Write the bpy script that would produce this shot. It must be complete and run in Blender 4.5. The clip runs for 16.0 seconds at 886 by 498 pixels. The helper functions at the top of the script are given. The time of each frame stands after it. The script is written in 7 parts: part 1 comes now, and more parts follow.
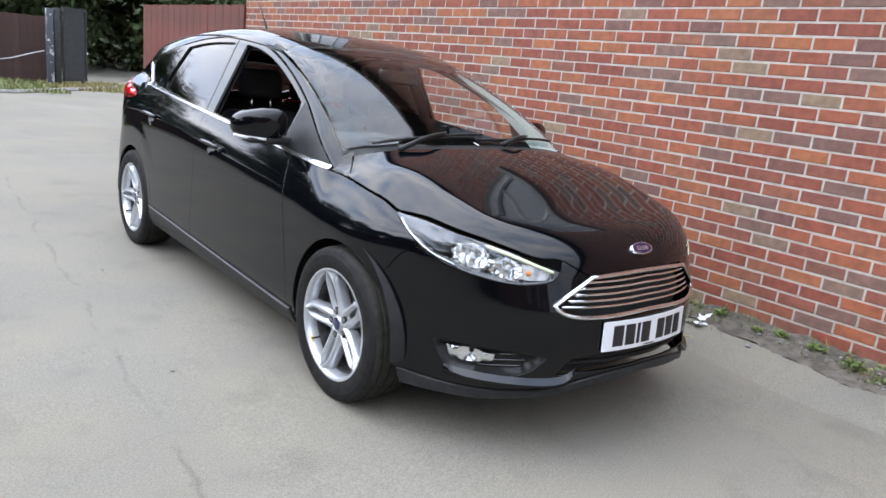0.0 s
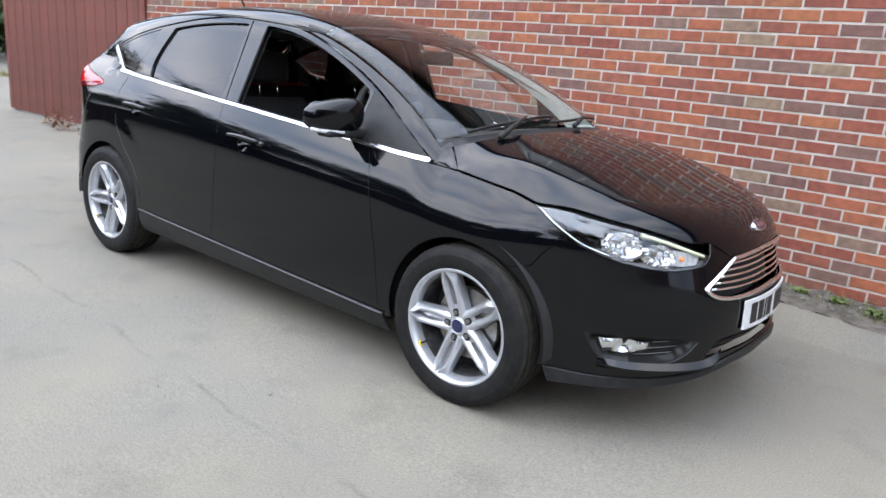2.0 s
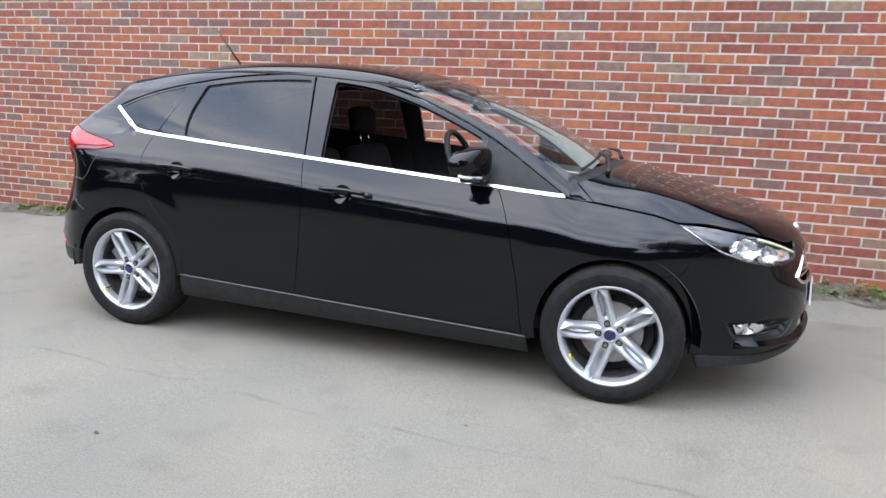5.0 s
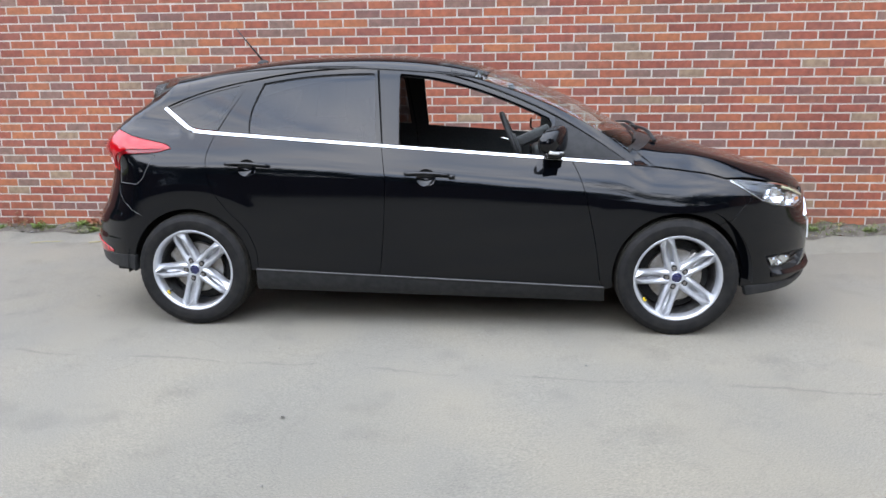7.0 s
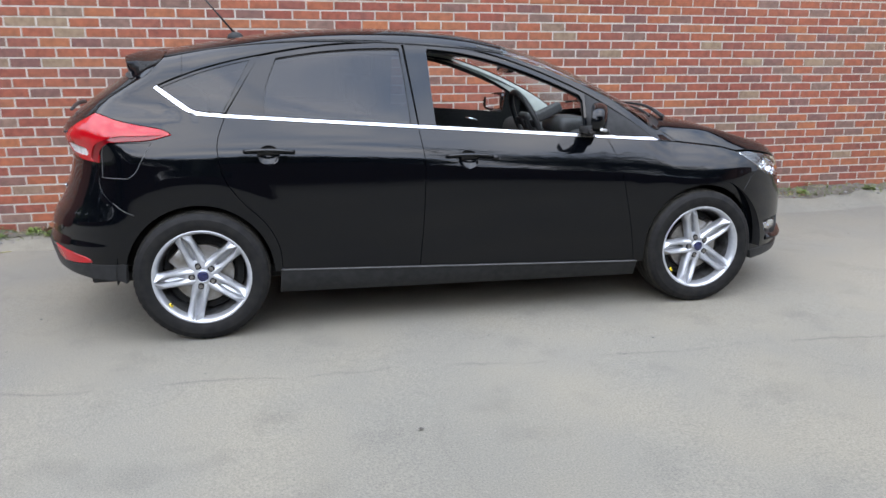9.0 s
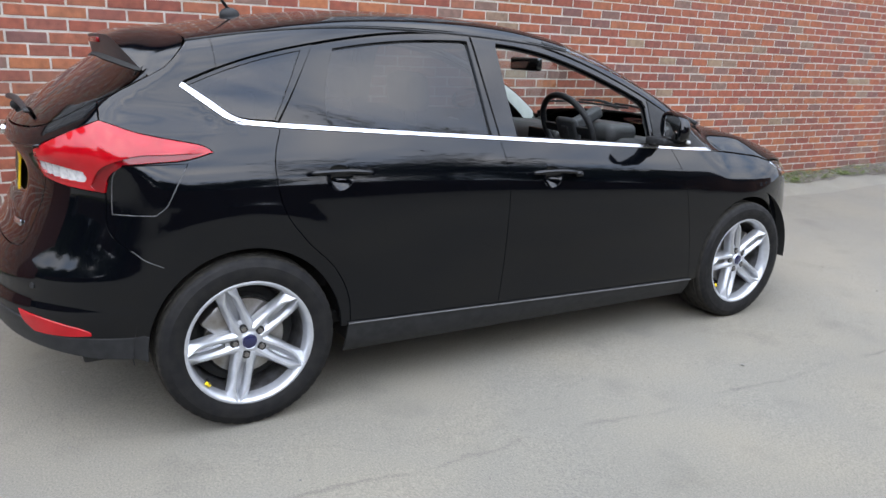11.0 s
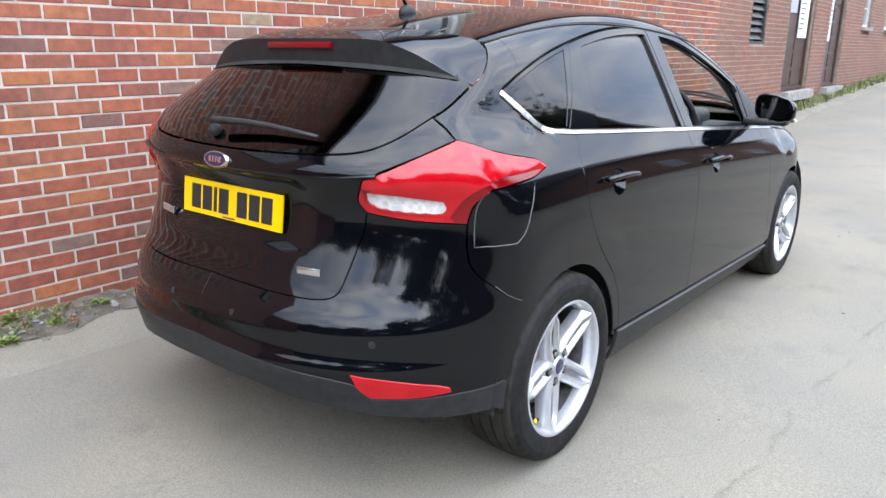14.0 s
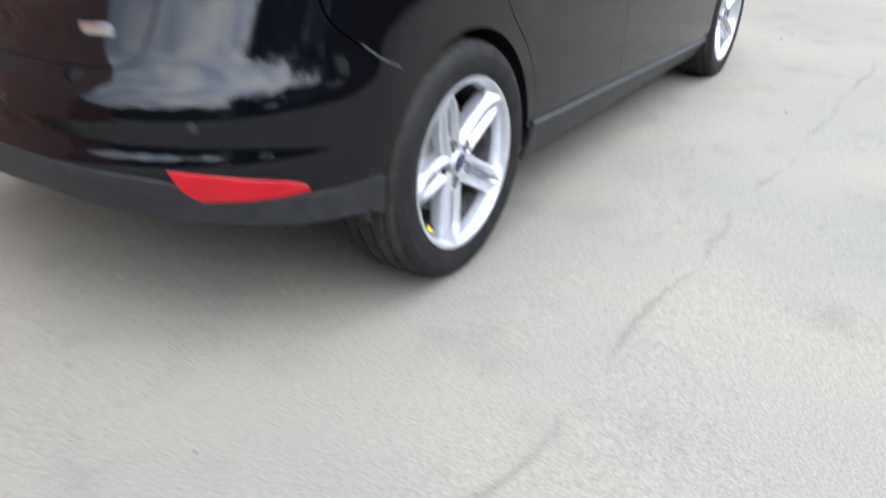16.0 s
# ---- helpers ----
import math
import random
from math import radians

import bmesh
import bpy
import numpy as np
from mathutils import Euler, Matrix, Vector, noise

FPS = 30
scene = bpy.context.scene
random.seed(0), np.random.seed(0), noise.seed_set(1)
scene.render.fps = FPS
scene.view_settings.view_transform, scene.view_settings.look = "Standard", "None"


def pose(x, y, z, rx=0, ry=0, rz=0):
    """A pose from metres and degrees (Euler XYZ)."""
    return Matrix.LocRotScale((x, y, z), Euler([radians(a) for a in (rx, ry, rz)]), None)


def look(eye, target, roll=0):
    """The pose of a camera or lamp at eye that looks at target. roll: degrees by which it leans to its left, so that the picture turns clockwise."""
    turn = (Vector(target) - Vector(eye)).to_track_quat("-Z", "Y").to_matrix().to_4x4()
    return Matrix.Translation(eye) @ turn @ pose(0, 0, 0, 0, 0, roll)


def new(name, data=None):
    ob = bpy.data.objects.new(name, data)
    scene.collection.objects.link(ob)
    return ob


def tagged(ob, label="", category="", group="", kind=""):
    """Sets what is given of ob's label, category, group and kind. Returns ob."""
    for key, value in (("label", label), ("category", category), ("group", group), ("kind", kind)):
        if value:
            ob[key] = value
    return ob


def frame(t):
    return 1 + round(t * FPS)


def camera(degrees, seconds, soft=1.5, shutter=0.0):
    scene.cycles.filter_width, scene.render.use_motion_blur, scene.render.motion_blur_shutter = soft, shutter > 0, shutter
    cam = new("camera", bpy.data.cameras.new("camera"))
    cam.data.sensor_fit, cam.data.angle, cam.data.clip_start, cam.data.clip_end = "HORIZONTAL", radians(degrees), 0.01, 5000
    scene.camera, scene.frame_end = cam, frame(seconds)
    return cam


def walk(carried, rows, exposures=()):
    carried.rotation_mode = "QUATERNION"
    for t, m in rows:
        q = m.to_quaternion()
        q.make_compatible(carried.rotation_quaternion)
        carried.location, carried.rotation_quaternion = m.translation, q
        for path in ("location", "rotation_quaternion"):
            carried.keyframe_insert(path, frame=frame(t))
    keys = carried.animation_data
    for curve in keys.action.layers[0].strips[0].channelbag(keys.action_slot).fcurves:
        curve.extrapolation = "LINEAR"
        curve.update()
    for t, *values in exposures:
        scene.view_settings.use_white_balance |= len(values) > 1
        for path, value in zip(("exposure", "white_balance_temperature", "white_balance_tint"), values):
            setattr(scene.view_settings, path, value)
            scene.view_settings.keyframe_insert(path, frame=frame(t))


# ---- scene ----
cam = camera(63.1, 16.0, shutter=0.4)
PATH = [
    (0, (3.684, -2.309, 1.351), (2.202, -1.053, 0.875), 6.0),
    (0.5, (3.578, -2.493, 1.344), (2.157, -1.176, 0.847), 6.3),
    (1, (3.37, -2.599, 1.313), (2.03, -1.202, 0.808), 6.4),
    (1.5, (3.137, -2.728, 1.331), (1.842, -1.294, 0.815), 7.3),
    (2, (2.852, -2.926, 1.322), (1.668, -1.401, 0.799), 4.7),
    (2.5, (2.588, -2.994, 1.306), (1.493, -1.398, 0.802), 4.0),
    (3, (2.351, -3.085, 1.327), (1.374, -1.409, 0.84), 4.8),
    (3.5, (2.116, -3.258, 1.321), (1.279, -1.508, 0.834), 2.1),
    (4, (1.943, -3.489, 1.31), (1.139, -1.703, 0.904), 3.0),
    (4.2, (1.889, -3.582, 1.325), (1.097, -1.789, 0.926), 3.4),
    (6.3, (0.818, -4.576, 1.281), (0.572, -2.635, 0.869), 1.1),
    (6.5, (0.695, -4.614, 1.291), (0.454, -2.671, 0.886), 1.9),
    (7, (0.434, -4.618, 1.327), (0.253, -2.677, 0.881), -0.4),
    (7.5, (-0.003, -4.643, 1.32), (0.065, -2.696, 0.869), 1.0),
    (8, (-0.395, -4.663, 1.323), (-0.226, -2.729, 0.842), -0.8),
    (8.5, (-0.671, -4.531, 1.292), (-0.429, -2.599, 0.836), -0.7),
    (8.7, (-0.774, -4.457, 1.293), (-0.455, -2.539, 0.822), -0.3),
    (10.8, (-1.875, -3.358, 1.325), (-0.956, -1.661, 0.798), 0.9),
    (11, (-1.979, -3.226, 1.347), (-0.984, -1.575, 0.816), 2.3),
    (11.5, (-2.231, -3.008, 1.353), (-1.134, -1.428, 0.806), 2.7),
    (12, (-2.583, -2.812, 1.35), (-1.355, -1.324, 0.823), 1.0),
    (12.5, (-2.813, -2.591, 1.341), (-1.515, -1.158, 0.83), 2.1),
    (13, (-2.991, -2.317, 1.337), (-1.636, -0.954, 0.783), 2.4),
    (13.5, (-3.189, -2.093, 1.341), (-1.764, -0.802, 0.794), 0.2),
    (14, (-3.274, -1.903, 1.336), (-1.775, -0.695, 0.794), 0.4),
    (14.5, (-3.323, -1.757, 1.346), (-1.788, -0.595, 0.806), 0.9),
    (15, (-3.396, -1.667, 1.335), (-1.839, -0.543, 0.775), 1.6),
    (15.5, (-3.258, -1.705, 1.297), (-1.716, -0.643, 0.595), -1.0),
    (16, (-2.85, -1.78, 1.012), (-1.372, -0.81, 0.075), 0.6),
]
walk(cam, [(t, look(eye, target, roll)) for t, eye, target, roll in PATH], exposures=[(t, e, 9950, 22) for t, e in ((0.0, 0.22), (4.0, 0.26), (7.0, 0.24), (8.5, 0.12), (11.0, 0.09), (12.5, 0.27), (14.5, 0.61), (16.0, 0.62))])

# ---- world and sun ----
world = bpy.data.worlds.new("sky")
scene.world = world
world.use_nodes = True
wn, wl = world.node_tree.nodes, world.node_tree.links
wn.clear()
sky = wn.new("ShaderNodeTexSky")
sky.sky_type, sky.sun_disc = "NISHITA", False
sky.sun_elevation, sky.sun_rotation = radians(52), radians(200)
sky.air_density, sky.dust_density = 1.0, 1.5
coord = wn.new("ShaderNodeTexCoord")
stretch = wn.new("ShaderNodeMapping")
stretch.inputs["Scale"].default_value = (1, 1, 2.2)
cloud = wn.new("ShaderNodeTexNoise")
cloud.inputs["Scale"].default_value, cloud.inputs["Detail"].default_value, cloud.inputs["Roughness"].default_value = 2.1, 7, 0.55
cover = wn.new("ShaderNodeValToRGB")
cover.color_ramp.elements[0].position, cover.color_ramp.elements[1].position = 0.08, 0.40
shade = wn.new("ShaderNodeTexNoise")
shade.inputs["Scale"].default_value, shade.inputs["Detail"].default_value = 4.5, 5
tone = wn.new("ShaderNodeValToRGB")
tone.color_ramp.elements[0].color, tone.color_ramp.elements[1].color = (4.2, 8.1, 15.2, 1), (10.8, 15.2, 21.6, 1)
tone.color_ramp.elements[0].position, tone.color_ramp.elements[1].position = 0.32, 0.68
blend = wn.new("ShaderNodeMixRGB")
back = wn.new("ShaderNodeBackground")
back.inputs["Strength"].default_value = 0.218
wout = wn.new("ShaderNodeOutputWorld")
wl.new(coord.outputs["Generated"], stretch.inputs["Vector"])
wl.new(stretch.outputs["Vector"], cloud.inputs["Vector"])
wl.new(stretch.outputs["Vector"], shade.inputs["Vector"])
wl.new(cloud.outputs["Fac"], cover.inputs["Fac"])
wl.new(shade.outputs["Fac"], tone.inputs["Fac"])
wl.new(cover.outputs["Color"], blend.inputs["Fac"])
wl.new(sky.outputs["Color"], blend.inputs["Color1"])
wl.new(tone.outputs["Color"], blend.inputs["Color2"])
# brighter cloud round the hidden sun
to_sun = wn.new("ShaderNodeVectorMath")
to_sun.operation = "DOT_PRODUCT"
to_sun.inputs[1].default_value = (-0.21, -0.60, 0.77)
glow = wn.new("ShaderNodeMapRange")
glow.inputs["From Min"].default_value, glow.inputs["From Max"].default_value = -0.1, 1.0
glow.inputs["To Min"].default_value, glow.inputs["To Max"].default_value = 0.45, 2.0
glow.interpolation_type = "SMOOTHSTEP"
wl.new(coord.outputs["Generated"], to_sun.inputs[0])
wl.new(to_sun.outputs["Value"], glow.inputs["Value"])
bright = wn.new("ShaderNodeVectorMath")
bright.operation = "SCALE"
wl.new(blend.outputs["Color"], bright.inputs[0])
wl.new(glow.outputs["Result"], bright.inputs["Scale"])
wl.new(bright.outputs["Vector"], back.inputs["Color"])
wl.new(back.outputs["Background"], wout.inputs["Surface"])
sun = new("sun", bpy.data.lights.new("sun", "SUN"))
sun.data.energy, sun.data.angle, sun.data.color = 0.74, radians(120), (1.0, 0.945, 0.87)
sun.matrix_world = look((-4, -11, 15), (0, 0, 0))

# ---- materials ----
def surface(name, a, b=None, scale=8.0, rough=0.6, rough2=None, metal=0.0, bump=0.0, bump_scale=60.0, coat=0.0, random=0.0, spec=0.5, detail=6.0, lo=0.35, hi=0.65):
    """A worn surface: two tones mixed by noise, a rougher patchwork, a fine bump, and a tint that differs from piece to piece."""
    m = bpy.data.materials.new(name)
    m.use_nodes = True
    nodes, links = m.node_tree.nodes, m.node_tree.links
    p = nodes["Principled BSDF"]
    p.inputs["Base Color"].default_value = (*a, 1)
    p.inputs["Roughness"].default_value, p.inputs["Metallic"].default_value = rough, metal
    p.inputs["Specular IOR Level"].default_value, p.inputs["Coat Weight"].default_value = spec, coat
    p.inputs["Coat Roughness"].default_value = 0.02
    tc = nodes.new("ShaderNodeTexCoord")
    last = None
    if b is not None:
        n = nodes.new("ShaderNodeTexNoise")
        n.inputs["Scale"].default_value, n.inputs["Detail"].default_value = scale, detail
        r = nodes.new("ShaderNodeMapRange")
        r.inputs["From Min"].default_value, r.inputs["From Max"].default_value = lo, hi
        mix = nodes.new("ShaderNodeMixRGB")
        mix.inputs["Color1"].default_value, mix.inputs["Color2"].default_value = (*a, 1), (*b, 1)
        links.new(tc.outputs["Object"], n.inputs["Vector"])
        links.new(n.outputs["Fac"], r.inputs["Value"])
        links.new(r.outputs["Result"], mix.inputs["Fac"])
        last = mix.outputs["Color"]
        if rough2 is not None:
            rr = nodes.new("ShaderNodeMapRange")
            rr.inputs["From Min"].default_value, rr.inputs["From Max"].default_value = 0.3, 0.7
            rr.inputs["To Min"].default_value, rr.inputs["To Max"].default_value = rough, rough2
            links.new(n.outputs["Fac"], rr.inputs["Value"])
            links.new(rr.outputs["Result"], p.inputs["Roughness"])
    if random:
        info = nodes.new("ShaderNodeObjectInfo")
        hsv = nodes.new("ShaderNodeHueSaturation")
        k = nodes.new("ShaderNodeMapRange")
        k.inputs["To Min"].default_value, k.inputs["To Max"].default_value = 1 - random, 1 + random
        links.new(info.outputs["Random"], k.inputs["Value"])
        links.new(k.outputs["Result"], hsv.inputs["Value"])
        if last is not None:
            links.new(last, hsv.inputs["Color"])
        else:
            hsv.inputs["Color"].default_value = (*a, 1)
        last = hsv.outputs["Color"]
    if last is not None:
        links.new(last, p.inputs["Base Color"])
    if bump:
        n2 = nodes.new("ShaderNodeTexNoise")
        n2.inputs["Scale"].default_value, n2.inputs["Detail"].default_value = bump_scale, 5
        bm_ = nodes.new("ShaderNodeBump")
        bm_.inputs["Strength"].default_value, bm_.inputs["Distance"].default_value = bump, 0.01
        links.new(tc.outputs["Object"], n2.inputs["Vector"])
        links.new(n2.outputs["Fac"], bm_.inputs["Height"])
        links.new(bm_.outputs["Normal"], p.inputs["Normal"])
    return m


def clear(name, tint, rough=0.0, ior=1.45, mix=0.0):
    """Thin glass: it lets light through with a tint, and mirrors by the angle."""
    m = bpy.data.materials.new(name)
    m.use_nodes = True
    nodes, links = m.node_tree.nodes, m.node_tree.links
    nodes.remove(nodes["Principled BSDF"])
    through_glass = nodes.new("ShaderNodeBsdfTransparent")
    through_glass.inputs["Color"].default_value = (*tint, 1)
    gloss = nodes.new("ShaderNodeBsdfGlossy")
    gloss.inputs["Roughness"].default_value = rough
    gloss.inputs["Color"].default_value = (0.95, 0.97, 1, 1)
    facing = nodes.new("ShaderNodeLayerWeight")
    facing.inputs["Blend"].default_value = 0.5
    power = nodes.new("ShaderNodeMath")
    power.operation = "POWER"
    power.inputs[1].default_value = 4.8
    fres = nodes.new("ShaderNodeMapRange")
    fres.inputs["To Min"].default_value, fres.inputs["To Max"].default_value = ((ior - 1) / (ior + 1)) ** 2 * 1.15, 1.0
    both = nodes.new("ShaderNodeMixShader")
    links.new(facing.outputs["Facing"], power.inputs[0])
    links.new(power.outputs["Value"], fres.inputs["Value"])
    links.new(fres.outputs["Result"], both.inputs["Fac"])
    links.new(through_glass.outputs["BSDF"], both.inputs[1])
    links.new(gloss.outputs["BSDF"], both.inputs[2])
    links.new(both.outputs["Shader"], nodes["Material Output"].inputs["Surface"])
    return m


def brick_look(name, island, fade=0.0):
    """Fired clay in reds, oranges, plums and buffs, one tint for each brick, with a sooty mottle."""
    m = bpy.data.materials.new(name)
    m.use_nodes = True
    nodes, links = m.node_tree.nodes, m.node_tree.links
    p = nodes["Principled BSDF"]
    p.inputs["Roughness"].default_value = 0.82
    src = nodes.new("ShaderNodeNewGeometry").outputs["Random Per Island"] if island else nodes.new("ShaderNodeObjectInfo").outputs["Random"]
    r = nodes.new("ShaderNodeValToRGB")
    r.color_ramp.interpolation = "LINEAR"
    tones = ((0.0, (0.207, 0.047, 0.029)), (0.20, (0.256, 0.060, 0.033)), (0.38, (0.302, 0.080, 0.035)), (0.54, (0.207, 0.057, 0.040)), (0.70, (0.335, 0.101, 0.040)), (0.84, (0.158, 0.061, 0.050)), (0.955, (0.177, 0.096, 0.072)), (0.99, (0.240, 0.153, 0.096)))
    while len(r.color_ramp.elements) < len(tones):
        r.color_ramp.elements.new(0.5)
    for e, (at, c) in zip(r.color_ramp.elements, tones):
        e.position, e.color = at, (*(k * (1 - fade) + o * fade for k, o in zip(c, (0.172, 0.080, 0.057))), 1)
    links.new(src, r.inputs["Fac"])
    tc = nodes.new("ShaderNodeTexCoord")
    n = nodes.new("ShaderNodeTexNoise")
    n.inputs["Scale"].default_value, n.inputs["Detail"].default_value = 22, 8
    geo = nodes.new("ShaderNodeNewGeometry")
    links.new(geo.outputs["Position"], n.inputs["Vector"])
    k = nodes.new("ShaderNodeMapRange")
    k.inputs["From Min"].default_value, k.inputs["From Max"].default_value = 0.25, 0.75
    k.inputs["To Min"].default_value, k.inputs["To Max"].default_value = 0.62, 1.10
    links.new(n.outputs["Fac"], k.inputs["Value"])
    big = nodes.new("ShaderNodeTexNoise")
    big.inputs["Scale"].default_value, big.inputs["Detail"].default_value = 0.9, 4
    links.new(geo.outputs["Position"], big.inputs["Vector"])
    kb = nodes.new("ShaderNodeMapRange")
    kb.inputs["From Min"].default_value, kb.inputs["From Max"].default_value = 0.3, 0.7
    kb.inputs["To Min"].default_value, kb.inputs["To Max"].default_value = 0.85, 1.12
    links.new(big.outputs["Fac"], kb.inputs["Value"])
    mul = nodes.new("ShaderNodeMath")
    mul.operation = "MULTIPLY"
    links.new(k.outputs["Result"], mul.inputs[0])
    links.new(kb.outputs["Result"], mul.inputs[1])
    hsv = nodes.new("ShaderNodeHueSaturation")
    links.new(r.outputs["Color"], hsv.inputs["Color"])
    links.new(mul.outputs["Value"], hsv.inputs["Value"])
    links.new(hsv.outputs["Color"], p.inputs["Base Color"])
    b = nodes.new("ShaderNodeBump")
    b.inputs["Strength"].default_value, b.inputs["Distance"].default_value = 0.5, 0.004
    n3 = nodes.new("ShaderNodeTexNoise")
    n3.inputs["Scale"].default_value, n3.inputs["Detail"].default_value = 130, 6
    links.new(geo.outputs["Position"], n3.inputs["Vector"])
    links.new(n3.outputs["Fac"], b.inputs["Height"])
    links.new(b.outputs["Normal"], p.inputs["Normal"])
    return m


PAINT = surface("black_paint", (0.0010, 0.0014, 0.0022), rough=0.5, coat=1.0, spec=0.0)
PAINT.node_tree.nodes["Principled BSDF"].inputs["Coat IOR"].default_value = 1.42
PAINT.node_tree.nodes["Principled BSDF"].inputs["Coat Roughness"].default_value = 0.055
SATIN = surface("satin_black_plastic", (0.013, 0.0135, 0.014), (0.020, 0.0205, 0.021), 30, 0.42, spec=0.18, bump=0.05, bump_scale=900)
# pale grey put in for the sky's highlight along panel edges
EDGE_GLINT = surface("edge_glint_grey", (0.065, 0.065, 0.067), (0.045, 0.045, 0.047), 25, 0.4)
GLOSSBLACK = surface("gloss_black_trim", (0.006, 0.006, 0.006), rough=0.10, coat=0.6)
DARK = surface("dark_cavity", (0.006, 0.006, 0.006), (0.012, 0.012, 0.012), 20, 0.9)
CHROME = surface("chrome", (0.80, 0.81, 0.82), rough=0.10, metal=1.0)
STRIP = surface("bright_aluminium", (0.66, 0.66, 0.67), rough=0.24, metal=1.0)
ALLOY = surface("silver_alloy", (0.46, 0.475, 0.495), (0.41, 0.425, 0.445), 40, 0.30, metal=0.6, coat=0.5)
# barrel tone lowered for brake dust and for the shade inside the wheel
ALLOY_DARK = surface("alloy_barrel", (0.17, 0.17, 0.175), (0.09, 0.085, 0.08), 30, 0.42, metal=0.7)
RUBBER = surface("tyre_rubber", (0.005, 0.005, 0.0055), (0.010, 0.0095, 0.009), 25, 0.7, 0.6, spec=0.2, bump=0.15, bump_scale=200)
TREAD = surface("dusty_tyre_tread", (0.020, 0.0185, 0.016), (0.034, 0.031, 0.027), 30, 0.85, spec=0.15)
STEEL = surface("brake_steel", (0.34, 0.335, 0.33), (0.22, 0.20, 0.18), 18, 0.35, metal=0.85)
GLASS = clear("windscreen_glass", (0.80, 0.87, 0.85))
TINT = clear("privacy_glass", (0.035, 0.038, 0.042), rough=0.05, ior=1.42)
LENS = clear("clear_lens", (0.93, 0.95, 0.96), ior=1.45)
REFLECTOR = surface("lamp_reflector", (0.82, 0.83, 0.84), rough=0.16, metal=1.0)
WHITE_LAMP = surface("white_lamp_plastic", (0.5508, 0.5508, 0.5355), (0.3825, 0.3825, 0.3825), 60, 0.25)
DRL = surface("running_light_bar", (0.612, 0.612, 0.3978), rough=0.25)
AMBER = surface("amber_plastic", (0.80, 0.22, 0.05), rough=0.25, coat=0.5)
RED = surface("red_lamp_plastic", (0.3366, 0.002295, 0.00612), (0.3978, 0.00459, 0.00918), 14, 0.14, coat=0.7, spec=0.15)
RED_DEEP = surface("deep_red_lamp_plastic", (0.16, 0.0015, 0.004), rough=0.12, coat=0.5, spec=0.2)
BADGE_BLUE = surface("badge_blue", (0.006, 0.010, 0.045), rough=0.25, coat=0.6)
WHITE_PLATE = surface("white_plate", (0.5967, 0.6044, 0.612), rough=0.35, coat=0.4)
YELLOW_PLATE = surface("yellow_plate", (0.66, 0.40, 0.005), rough=0.35, coat=0.4)
INK = surface("black_ink", (0.010, 0.010, 0.011), rough=0.5)
SEAT = surface("seat_cloth", (0.007, 0.007, 0.008), (0.014, 0.014, 0.016), 90, 0.9, bump=0.2, bump_scale=500)
DASH = surface("dashboard_plastic", (0.020, 0.021, 0.022), (0.030, 0.031, 0.032), 60, 0.6, bump=0.1, bump_scale=700)
LINING = surface("pale_headlining", (0.34, 0.36, 0.335), (0.30, 0.32, 0.30), 20, 0.9)
PAPER = surface("white_paper", (0.5967, 0.612, 0.612), (0.5355, 0.5508, 0.5585), 12, 0.7)
MIRROR = surface("mirror_silver", (0.90, 0.91, 0.92), rough=0.01, metal=1.0)
YELLOW_TAG = surface("yellow_paint_mark", (0.75, 0.50, 0.02), rough=0.6)
MORTAR = surface("pale_mortar", (0.3825, 0.3404, 0.2945), (0.2907, 0.2563, 0.218), 14, 0.95, bump=0.4, bump_scale=90)
MORTAR_OLD = surface("old_mortar", (0.2754, 0.2218, 0.1798), (0.1989, 0.153, 0.1262), 9, 0.95, bump=0.4, bump_scale=90)
BRICKS_OLD = brick_look("weathered_bricks", True, 0.65)
BRICK, BRICKS = brick_look("clay_brick", False), brick_look("clay_bricks", True)

# ---- mesh helpers ----
def mesh_of(name, verts, faces, material, smooth=False, normals=None):
    me = bpy.data.meshes.new(name)
    me.from_pydata([tuple(v) for v in verts], [], [tuple(int(i) for i in f) for f in faces])
    for m in (material if isinstance(material, (list, tuple)) else [material]):
        me.materials.append(m)
    if smooth or normals is not None:
        me.polygons.foreach_set("use_smooth", [True] * len(me.polygons))
    me.update()
    if normals is not None:
        me.normals_split_custom_set_from_vertices([tuple(n) for n in normals])
    return me


def part(name, data, parent=None, label="", at=None):
    """Links a mesh as one object under a thing or a part."""
    ob = new(name, data)
    if parent is not None:
        ob.parent = parent
    if at is not None:
        ob.matrix_basis = at
    return tagged(ob, label)


def bm_mesh(name, bm, material, smooth=True, sharp=35):
    bmesh.ops.recalc_face_normals(bm, faces=bm.faces[:])
    me = bpy.data.meshes.new(name)
    bm.to_mesh(me)
    bm.free()
    me.materials.append(material)
    if smooth:
        me.polygons.foreach_set("use_smooth", [True] * len(me.polygons))
        me.set_sharp_from_angle(angle=radians(sharp))
    return me


def box(bm, lo, hi, bevel=0.0, m=None, seg=2):
    c, s = (Vector(lo) + Vector(hi)) / 2, Vector(hi) - Vector(lo)
    r = bmesh.ops.create_cube(bm, size=1, matrix=Matrix.Translation(c) @ Matrix.Diagonal((*s, 1)))
    vs = r["verts"]
    if bevel:
        es = list({e for v in vs for e in v.link_edges})
        out = bmesh.ops.bevel(bm, geom=es, offset=bevel, segments=seg, profile=0.5, affect="EDGES")
        vs = list({v for f in out["faces"] for v in f.verts} | {v for v in vs if v.is_valid})
    if m is not None:
        bmesh.ops.transform(bm, matrix=m, verts=vs)
    return vs


